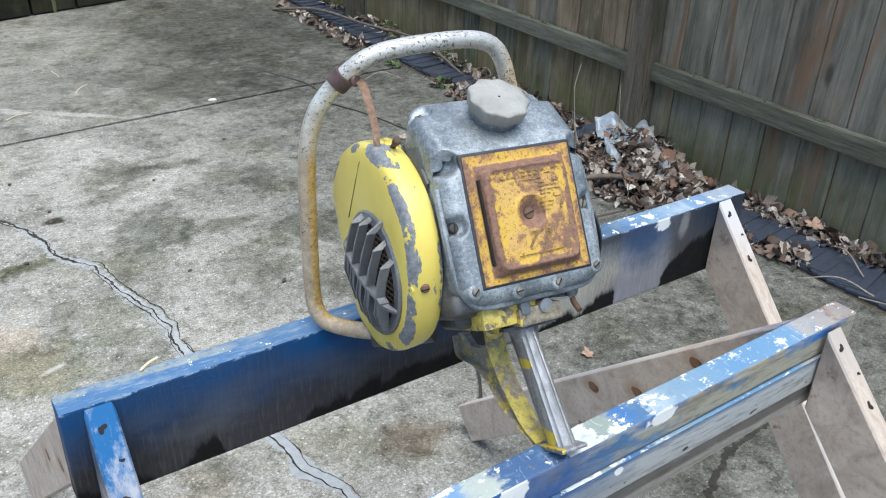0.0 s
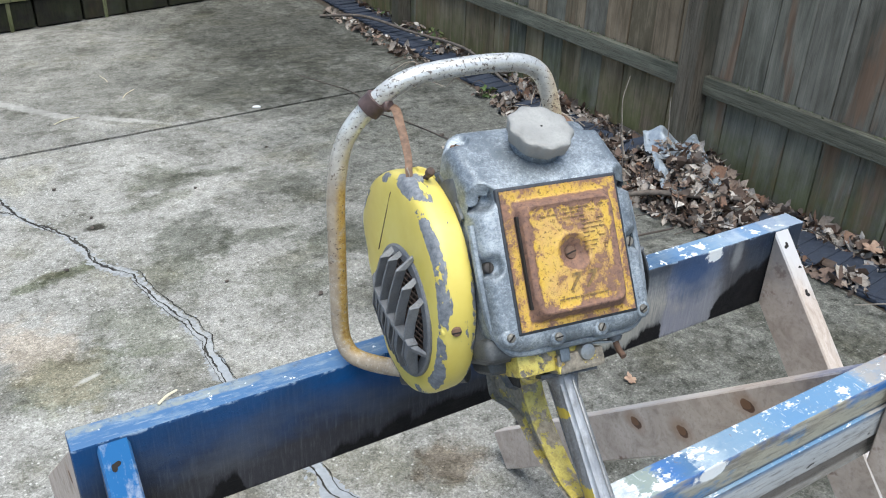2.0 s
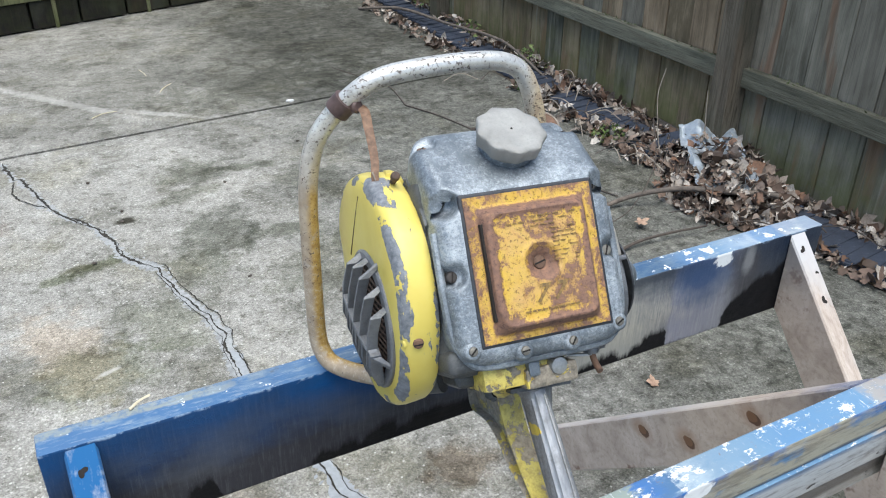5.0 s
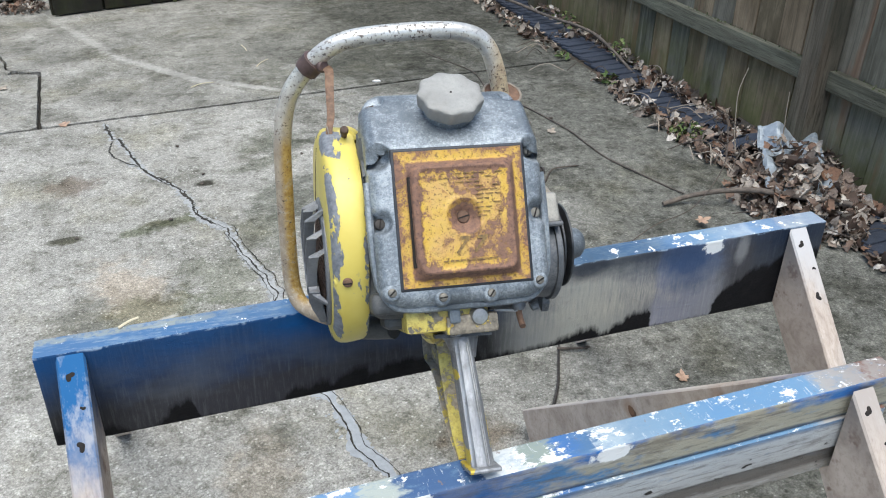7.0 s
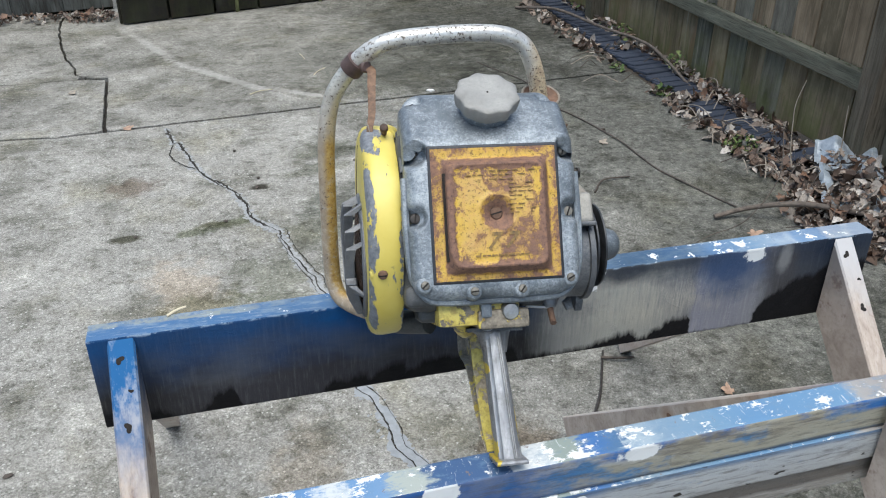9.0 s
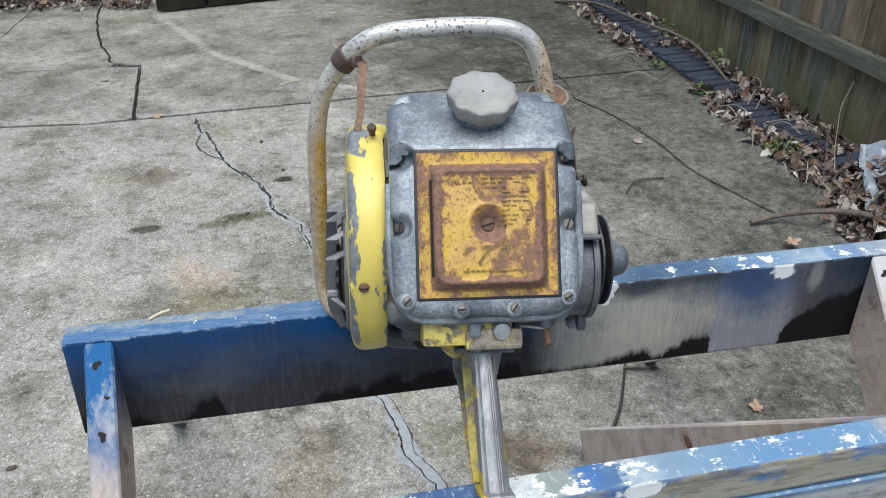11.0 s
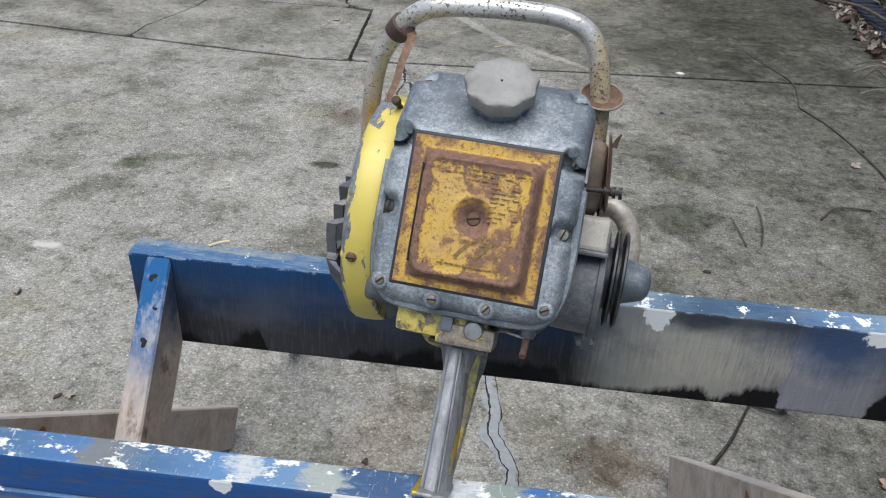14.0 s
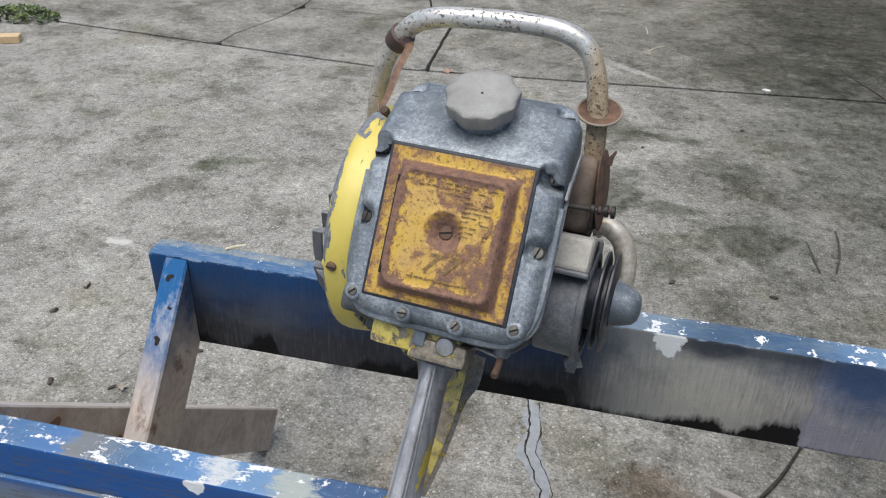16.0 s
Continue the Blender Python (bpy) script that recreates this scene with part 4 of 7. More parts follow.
def add_lathe(bm, profile, origin, axis, seg=32, wave=None):
    """Turns a profile of (along, radius) round an axis. wave(angle, radius) changes the radius."""
    q = Vector((0, 0, 1)).rotation_difference(Vector(axis)).to_matrix()
    o, rings = Vector(origin), []
    for h, r in profile:
        ring = []
        for k in range(seg):
            a = k * math.tau / seg
            rr = wave(a, r, h) if wave else r
            ring.append(bm.verts.new(o + q @ Vector((rr * math.cos(a), rr * math.sin(a), h))))
        rings.append(ring)
    for r0, r1 in zip(rings, rings[1:]):
        for k in range(seg):
            bm.faces.new((r0[k], r0[(k + 1) % seg], r1[(k + 1) % seg], r1[k])).smooth = True
    bm.faces.new(rings[0][::-1]), bm.faces.new(rings[-1])
    return bm


def lathe(profile, origin, axis, seg=32, wave=None):
    return add_lathe(bmesh.new(), profile, origin, axis, seg, wave)


def prism(outline, m, depth):
    """A flat outline in x, y pushed up by depth, laid by m."""
    bm = bmesh.new()
    lo = [bm.verts.new(m @ Vector((x, y, 0))) for x, y in outline]
    hi = [bm.verts.new(m @ Vector((x, y, depth))) for x, y in outline]
    bm.faces.new(lo[::-1]), bm.faces.new(hi)
    for k in range(len(lo)):
        j = (k + 1) % len(lo)
        bm.faces.new((lo[k], lo[j], hi[j], hi[k]))
    return bm


def wobble(bm, size, scale, seed=0.0):
    for v in bm.verts:
        v.co += size * noise.noise_vector(v.co * scale + Vector((seed, seed * 1.7, -seed)))
    return bm


def leaf_into(verts, faces, at, size, rnd, curl=0.5):
    """Adds one dry leaf: a lobed blade, folded along its rib and curled at the ends."""
    rot = Euler((rnd.uniform(-1.0, 1.0), rnd.uniform(-1.0, 1.0), rnd.uniform(0, math.tau))).to_matrix()
    w, c, fold, twist = rnd.uniform(0.16, 0.40), rnd.uniform(-curl, curl) * 1.6, rnd.uniform(-0.2, 0.7), rnd.uniform(-0.8, 0.8)
    lobe = rnd.uniform(0.55, 1.0)
    rows = ((0.0, 0.04), (0.14, 0.55), (0.30, 1.0), (0.43, lobe * 0.72), (0.58, 0.92), (0.70, lobe * 0.60), (0.84, 0.55), (1.0, 0.03))
    base = len(verts)
    for t, k in rows:
        x = (t - 0.5) * size
        bend = size * c * (t - 0.5) ** 2 * 2
        for s in (-1, 0, 1):
            y = s * k * w * size * rnd.uniform(0.75, 1.2)
            verts.append(at + rot @ Vector((x, y, bend + abs(s) * fold * k * w * size + s * twist * (t - 0.5) * k * w * size)))
    for i in range(len(rows) - 1):
        a = base + 3 * i
        faces.append((a, a + 3, a + 4, a + 1)), faces.append((a + 1, a + 4, a + 5, a + 2))


def vein(points, width, z, seed, wander=0.006, rag=0.5, step=0.005):
    """A thin wandering strip on the ground whose width swells and shrinks."""
    path = [points[0]]
    for a, b in zip(points, points[1:]):
        n = max(2, int(math.dist(a, b) / step))
        path += [(a[0] + (b[0] - a[0]) * k / n, a[1] + (b[1] - a[1]) * k / n) for k in range(1, n + 1)]
    bm, rows = bmesh.new(), []
    for i, q in enumerate(path):
        p, o = Vector((*path[max(i - 3, 0)], 0)), Vector((*path[min(i + 3, len(path) - 1)], 0))
        d = (o - p).normalized()
        s, at = Vector((-d.y, d.x, 0)), Vector((*q, seed))
        c = Vector((*q, 0)) + s * wander * (noise.noise(at * 13) + 0.7 * noise.noise(at * 37) + 0.3 * noise.noise(at * 95))
        w = width * max(0.12, 1 + 1.1 * noise.noise(at * 17 + Vector((5, 0, 0)))) * min(1.0, 0.15 + 0.12 * min(i, len(path) - 1 - i))
        l, r = (w / 2 * max(0.2, 1 + rag * (noise.noise(at * 71 + Vector((k, 0, 0))) + noise.noise(at * 160 + Vector((k, 3, 0))))) for k in (11, 29))
        rows.append([bm.verts.new((*(c + s * k).xy, h)) for k, h in ((l, z), (0.0, z + 0.0006), (-r, z))])
    for a, b in zip(rows, rows[1:]):
        bm.faces.new((a[0], b[0], b[1], a[1])), bm.faces.new((a[1], b[1], b[2], a[2]))
    return bm


def crumbs(bm, points, count, spread, size, z, seed):
    """Adds flakes of spalled filler scattered along a line."""
    rnd = random.Random(seed)
    for _ in range(count):
        i = rnd.randrange(len(points) - 1)
        f = rnd.random()
        x = points[i][0] + (points[i + 1][0] - points[i][0]) * f + rnd.gauss(0, spread)
        y = points[i][1] + (points[i + 1][1] - points[i][1]) * f + rnd.gauss(0, spread)
        r, turn, long = rnd.uniform(*size), rnd.uniform(0, math.tau), rnd.uniform(1.0, 2.2)
        ring = []
        for k in range(7):
            a = k * math.tau / 7
            q = r * rnd.uniform(0.55, 1.2)
            u, v = q * math.cos(a) * long, q * math.sin(a)
            ring.append(bm.verts.new((x + u * math.cos(turn) - v * math.sin(turn), y + u * math.sin(turn) + v * math.cos(turn), z)))
        top = bm.verts.new((x, y, z + 0.0012))
        for k in range(7):
            bm.faces.new((ring[k], ring[(k + 1) % 7], top))
    return bm


# ---- ground ----
def joint_y(x):
    """The line of the long expansion joint."""
    return 3.625 + 0.108 * x if x > -0.5 else 3.571 - 0.0846 * (x + 0.5)


def build_ground():
    bm = bmesh.new()
    bmesh.ops.create_grid(bm, x_segments=2, y_segments=2, size=400)
    bmesh.ops.translate(bm, verts=bm.verts, vec=(0, 0, -0.03))
    tagged(part("ground", bm, M_SOIL), "dark bare soil around the concrete drive", "ground", kind="structure")
    drive = thing("driveway", Matrix.Translation((0, 0, -0.03)), "worn grey concrete drive with cracks and stains", "driveway", kind="structure")
    def jag(points, size, seed, step=0.035):
        """A broken line through the points, as old concrete parts."""
        out = []
        for a, b in zip(points, points[1:]):
            a, b = Vector(a), Vector(b)
            d = (b - a).normalized()
            n = max(1, int((b - a).length / step))
            for k in range(n):
                p = a.lerp(b, k / n)
                w = noise.noise(Vector((p.x * 9, p.y * 9, seed))) + 0.8 * noise.noise(Vector((p.x * 31, p.y * 31, seed + 4)))
                out.append(p + Vector((-d.y, d.x)) * size * w)
        return [*out, Vector(points[-1])]

    def shift(points, dx, dy):
        return [(p[0] + dx, p[1] + dy) for p in points]

    def slab(pts):
        bm = prism(pts, Matrix.Translation((0, 0, -0.02)), 0.05)
        bmesh.ops.bevel(bm, geom=[e for e in bm.edges if all(v.co.z > 0.02 for v in e.verts)], offset=0.003, segments=1, affect="EDGES", clamp_overlap=True)
        part("slab", bm, M_CONCRETE, drive)

    g = 0.011
    east = jag([(2.34, joint_y(2.34)), (-0.30, joint_y(-0.3))], 0.0035, 1)
    mid = jag([(-0.30, joint_y(-0.3)), (-0.5, joint_y(-0.49)), (-1.39, joint_y(-1.39))], 0.0035, 2)
    west = jag([(-1.39, joint_y(-1.39)), (-7, joint_y(-7))], 0.0035, 3, 0.08)
    stub = jag([(-0.30, joint_y(-0.3)), (-0.335, 4.10), (-0.358, 4.40)], 0.004, 4)
    wander = jag([(-0.358, 4.40), (-0.43, 4.398), (-0.512, 4.477), (-0.595, 4.768), (-0.676, 5.102), (-0.744, 5.554), (-0.76, 6.4)], 0.014, 5)
    back = jag([(-0.43, 4.398), (-0.95, 4.385), (-1.255, 4.375)], 0.003, 6)
    split = jag([(-1.39, joint_y(-1.39)), (-1.375, 3.877), (-1.292, 4.104), (-1.255, 4.39), (-1.18, 5.2), (-1.12, 6.4)], 0.010, 7)
    cut = next(k for k, p in enumerate(split) if p.y > 4.36)
    edge = [(2.35, 0.0), (2.335, 1.0), (2.325, 2.0), (2.335, 2.7)]
    slab([(-7, -6), (2.35, -6), *edge, *shift(east, 0, -g), *shift(mid, 0, -g), *shift(west, 0, -g)])
    slab([*shift(stub, 0.009, 0)[1:-1], *shift(wander, 0.007, 0.005), (2.36, 6.4), *shift(east, 0, g)[:-1]][::-1])
    slab([*shift(mid, 0, g)[1:-1], *shift(split[1 : cut - 1], 0.004, 0), *shift(back[::-1], 0, -0.004)[1:-1], *shift(stub[::-1], -0.008, 0)[1:-1]])
    slab([*shift(back, 0, 0.004)[2:-1], *shift(split[cut + 1 :], 0.004, 0), *shift(wander[::-1][:-4], -0.007, 0)])
    slab([*shift(west[::-1], 0, g)[:-1], *shift(split[1:], -0.004, 0), (-7, 6.4)])
    bm = box((-7, -6, -0.029), (2.33, 6.4, -0.0265))
    tagged(part("joint_bed", bm, M_JOINT), "dark dirt in the slab joints", "joint", kind="structure")

    crack = ((-0.037, 3.58), (0.003, 3.38), (0.022, 3.375), (0.066, 3.218), (0.105, 3.06), (0.163, 2.95), (0.210, 2.885), (0.248, 2.790), (0.272, 2.71), (0.283, 2.62), (0.304, 2.566), (0.340, 2.518), (0.374, 2.475), (0.395, 2.34), (0.423, 2.226),
             (0.459, 2.132), (0.460, 2.079), (0.474, 2.029), (0.462, 1.95), (0.470, 1.80), (0.497, 1.569), (0.526, 1.519), (0.539, 1.456), (0.55, 1.387), (0.55, 1.333), (0.575, 1.283), (0.599, 1.228), (0.62, 1.0), (0.64, 0.7))
    loop = ((0.004, 3.365), (-0.011, 3.263), (0.008, 3.188), (0.058, 3.125), (0.105, 3.07))
    filler = thing("crack_filler", Matrix(), "grey filler smeared along a crack in the drive", "crack filler", kind="structure")
    upper, lower, burst = crack[:20], crack[18:], crack[10:18]
    bm = crumbs(vein(upper, 0.024, 0.0012, 5, 0.005, 1.2), upper[3:], 150, 0.011, (0.002, 0.006), 0.0008, 8)
    part("filler", crumbs(bm, burst, 60, 0.013, (0.002, 0.006), 0.0010, 4), M_CRUMB, filler, "crumbled pale filler")
    part("filler", vein(upper[9:], 0.034, 0.0010, 41, 0.004, 0.5), M_DUST, filler, "smooth grey filler")
    part("filler", crumbs(vein([(x + 0.008, y) for x, y in lower], 0.036, 0.0012, 9, 0.005, 0.35), lower, 60, 0.016, (0.002, 0.005), 0.0008, 3), M_SEAL, filler, "smooth grey filler")
    part("crack", vein(upper[:12], 0.0080, 0.0026, 3, 0.0085, 1.1), M_JOINT, filler, "open dark crack line")
    part("crack", vein(loop, 0.0060, 0.0026, 23, 0.008, 1.1), M_JOINT, filler, "open dark crack line")
    part("crack", vein(upper[11:], 0.0052, 0.0026, 3, 0.0075, 1.0), M_JOINT, filler, "open dark crack line")
    part("crack", vein(lower, 0.0032, 0.0026, 3, 0.0060, 1.0), M_JOINT, filler, "open dark crack line")
    part("crack", vein([(x + 0.006, y - 0.016) for x, y in upper[4:12]], 0.0050, 0.0024, 17, 0.012, 1.2), M_JOINT, filler, "fine dark crack line")
    part("crack", vein([(x + 0.022, y + 0.010) for x, y in upper[11:]], 0.0030, 0.0024, 19, 0.006, 1.0), M_JOINT, filler, "fine dark crack line")
    part("crack", vein([(x - 0.010, y - 0.010) for x, y in upper[12:]], 0.0022, 0.0024, 53, 0.005, 1.0), M_JOINT, filler, "fine dark crack line")
    part("crack", vein([(x + 0.026, y) for x, y in lower], 0.0018, 0.0024, 31, 0.004, 0.9), M_JOINT, filler, "fine dark crack line")
    side = ((1.22, 0.70), (1.29, 0.80), (1.36, 0.83), (1.44, 0.87), (1.60, 0.88), (1.75, 0.99), (1.95, 1.03), (2.2, 1.10))
    part("crack", vein(side, 0.017, 0.0012, 7, 0.008, 0.7), M_JOINT, filler, "open dark crack line")
    bed = box((2.322, -6, -0.028), (2.9, 9, -0.002))
    tagged(part("planting_strip", bed, M_SOIL), "dark soil strip along the fence foot", "soil", kind="structure")


def build_fence():
    fence = thing("fence", Matrix.Translation((2.63, 2.4, 0)), "weathered grey-brown board fence with moss at its foot", "fence", kind="structure")
    rnd = random.Random(4)
    meshes = []
    for k in range(10):
        bm = box((0, -0.0735, 0), (0.019, 0.0735, 1.82), 0.003)
        wobble(bm, 0.004, 2.3, k * 3.1)
        ob = part("board", bm, M_BOARD if k < 5 else M_BOARD_WARM, fence)
        meshes.append(ob.data)
        bpy.data.objects.remove(ob)
    y = 1.3955 - 19 * 0.1515
    while y < 7.3:
        ob = new("board", meshes[rnd.randrange(5) + (5 if y > 2.45 and rnd.random() < 0.8 else 0)])
        ob.parent = fence
        ob.location = (rnd.uniform(-0.003, 0.004), y - 2.4 + rnd.uniform(-0.0015, 0.0015), rnd.uniform(0.005, 0.03))
        ob.rotation_euler = (rnd.uniform(-0.004, 0.004), 0, rnd.uniform(-0.012, 0.012))
        y += 0.1515
    for z, nm in ((0.322, "rail"), (1.5, "rail")):
        for y0, y1 in ((-1.7, 2.325), (2.425, 4.86), (4.96, 7.4)):
            bm = box((-0.042, y0 - 2.4, z), (-0.004, y1 - 2.4, z + 0.074), 0.004)
            part(nm, wobble(bm, 0.003, 1.7, z + y0), M_RAIL, fence)
    # crumbs of moss that sit on the lower rails
    verts, faces = [], []
    for _ in range(900):
        yy = rnd.uniform(-0.2, 7.0)
        if min(abs(yy - 2.375), abs(yy - 4.91)) < 0.06 or noise.noise(Vector((0, yy * 3.1, 2.0))) < rnd.uniform(-0.35, 0.3):
            continue
        leaf_into(verts, faces, Vector((rnd.uniform(-0.036, -0.005), yy - 2.4, 0.399 + rnd.uniform(0, 0.003))), rnd.uniform(0.006, 0.016), rnd, 0.4)
    me = bpy.data.meshes.new("moss")
    me.from_pydata(verts, [], faces)
    me.materials.append(M_MOSS)
    moss = new("moss", me)
    moss.parent = fence
    moss["label"] = "green moss crumbs on the rails"
    for yy in (2.375, 4.91):
        bm = box((-0.095, yy - 2.4 - 0.048, -0.25), (-0.004, yy - 2.4 + 0.048, 1.9), 0.005)
        part("post", wobble(bm, 0.002, 3), M_POST, fence)


def build_back():
    """The low skirting of dark boards that ends the drive."""
    deck = thing("deck_skirt", pose(0.6, 5.78, 0, 0, 0, 17), "dark low board skirting with a mossy cap board", "deck", kind="structure")
    rnd = random.Random(9)
    for k in range(13):
        x = -1.0 + k * 0.30
        bm = box((x + 0.006, 0, 0.01), (x + 0.288, 0.03, 0.17), 0.003)
        part("board", bm, M_SKIRT, deck)
    # pale strips added in place of the bright gaps between the dark boards
    for x in (0.345, -0.255):
        part("slat", box((x - 0.012, -0.006, 0.0), (x + 0.012, -0.0005, 0.172), 0.002), M_CAPBOARD, deck, "thin pale strip for the bright gap between boards")
    part("cap_board", box((-1.0, -0.012, 0.175), (2.9, 0.04, 0.30), 0.004), M_CAPBOARD, deck, "greenish weathered cap board")
    part("cap_board", box((-1.0, -0.008, 0.31), (2.9, 0.04, 0.46), 0.004), M_CAPBOARD, deck)
    part("backing", box((-1.0, 0.05, 0.0), (2.9, 0.09, 0.9)), M_SKIRT, deck)


def build_far_wall():
    wall = thing("far_wall", pose(-0.45, 5.95, 0, 0, 0, 12), "weathered grey board wall behind the drive", "wall", kind="structure")
    for k in range(14):
        part("board", box((-0.31 * (k + 1) + 0.003, 0, 0.02), (-0.31 * k, 0.03, 1.4), 0.003), M_GREYWALL, wall)
    part("backing", box((-4.4, 0.032, 0.0), (0.0, 0.06, 1.4)), M_SKIRT, wall)


# ---- trestles ----
def leg_outline(top_y, top_z, slope, depth=0.09, cut=None):
    """Side outline (out, up) of a splayed leg that bears on a beam's face and is cut square at the foot."""
    c, s = math.cos(slope), math.sin(slope)
    drop = depth / c
    run = (top_z - drop) / s
    foot = (run * c, 0.0)
    return [(0.0, top_z), (0.0, top_z - drop), foot, (foot[0] + depth * s, depth * c)]


def trestle(name, m, length, width, height, ztop, beam_mat, legs, label, steps):
    """legs: rows of (x, side, slope, material); side -1 front, 1 back."""
    t = thing(name, m, label, "sawhorse", "pair of sawhorses")
    rows = (("beam", 0, 0, -0.047, 0), ("batten", 0.004, -0.004, -0.094, -0.0475), ("batten", 0.004, 0.002, -height, -0.0945)) if steps else (("beam", 0, 0, -height, 0),)
    for nm, inset, y0, z0, z1 in rows:
        bm = box((inset, y0, z0), (length - 3 * inset, width, z1), 0.003)
        beam = part(nm, wobble(bm, 0.0015, 5), beam_mat, t)
        beam.location.z = ztop
    for x, side, slope, mat, splay in legs:
        out = leg_outline(0, ztop - 0.004, slope)
        w = 0.034
        mm = Matrix(((splay, 0, 1, x - w / 2), (side, 0, 0, width + 0.001 if side > 0 else -0.001 - (0.006 if steps else 0)), (0, 1, 0, 0), (0, 0, 0, 1)))
        bm = prism(out, mm, w)
        bmesh.ops.recalc_face_normals(bm, faces=bm.faces)
        bmesh.ops.bevel(bm, geom=[e for e in bm.edges if abs((e.verts[0].co - e.verts[1].co).x) < 0.033], offset=0.0025, segments=1, affect="EDGES")
        leg = part("leg", bm, mat, t)
        if side < 0:
            # screw holes bored into the upper edge
            d = Vector((0, -math.cos(slope), -math.sin(slope)))
            nrm = Vector((0, -math.sin(slope), math.cos(slope)))
            for k, (dx, dist, r) in enumerate(((-0.003, 0.026, 0.0055), (0.007, 0.066, 0.0030), (0.0, 0.110, 0.0058))):
                o = Vector((x + dx, -0.001 - (0.006 if steps else 0), ztop - 0.004)) + d * dist + nrm * 0.0003
                part("screw_hole", lathe([(-0.004, r * 0.85), (0.0, r * 0.85), (0.0003, r * 0.4)], o, nrm, 20, lambda a, rr, h, k=k: rr * (1 + 0.32 * math.sin(2 * a + k * 2.1) + 0.22 * math.sin(3 * a + x * 9))), M_HOLE, leg)
    return t


def build_trestles():
    a = 0.0125
    trestle("sawhorse", pose(0.070, 0.826, 0, 0, 0, math.degrees(a)), 1.160, 0.038, 0.141, 0.737, M_BEAM_A,
            ((0.042, -1, radians(48), M_LEG_BLUE, 0), (1.104, -1, radians(48), M_LEG_GREY, 0), (0.045, 1, radians(42.5), M_LEG_RAW, -0.085), (1.12, 1, radians(42.5), M_LEG_RAW, 0.07)),
            "wooden sawhorse with blue paint and black overspray on its beam", False)
    b = 0.0250
    trestle("sawhorse", pose(-0.10, 0.4795, 0, 0, 0, math.degrees(b)), 1.165, 0.036, 0.136, 0.725, M_BEAM_B,
            ((1.100, -1, radians(46), M_LEG_WORN, 0), (0.06, -1, radians(46), M_LEG_WORN, 0), (1.075, 1, radians(42), M_LEG_RAW, -0.01), (0.10, 1, radians(42), M_LEG_RAW, 0.02)),
            "wooden sawhorse with layered blue and white paint chips", True)


# ---- the saw ----
SAW_O = Vector((0.5323, 0.6178, 0.9631))
SAW_U, SAW_V, SAW_N = Vector((0.9952, -0.0956, -0.0201)), Vector((0.0661, 0.5076, 0.8591)), Vector((-0.0719, -0.8563, 0.5115))
BASE = Vector((0.004, -0.2555, -0.028))


def saw_local(p):
    q = Vector(p) - SAW_O
    return Vector((q.dot(SAW_U), q.dot(SAW_V), q.dot(SAW_N)))


# the fan scroll's radius round its axle, by angle from the front towards the top
SCROLL = ((0, 1.0), (60, 0.985), (92, 0.962), (122, 0.985), (136, 0.985), (158, 0.82), (182, 0.75), (205, 0.82), (232, 1.0), (255, 1.045), (300, 1.05), (330, 1.01), (360, 1.0))
TANK = ((-0.088, 0.0), (-0.04, 0.0), (0.02, 0.0), (0.066, 0.0), (0.076, -0.0035), (0.090, -0.0150), (0.110, -0.0315), (0.124, -0.0435), (0.133, -0.056), (0.136, -0.072), (0.132, -0.092))
# pockets for the fixing screws: across, along, radius, depth, side on which the pocket runs out
DENTS = ((-0.083, -0.002, 0.0118, 0.0105, -1), (-0.0835, 0.0640, 0.0155, 0.0200, -1), (0.080, -0.0015, 0.0118, 0.0105, 1), (0.0815, 0.064, 0.0145, 0.0190, 1), (-0.0745, 0.147, 0.012, 0.0095, -1), (0.0745, 0.147, 0.012, 0.0095, 1))


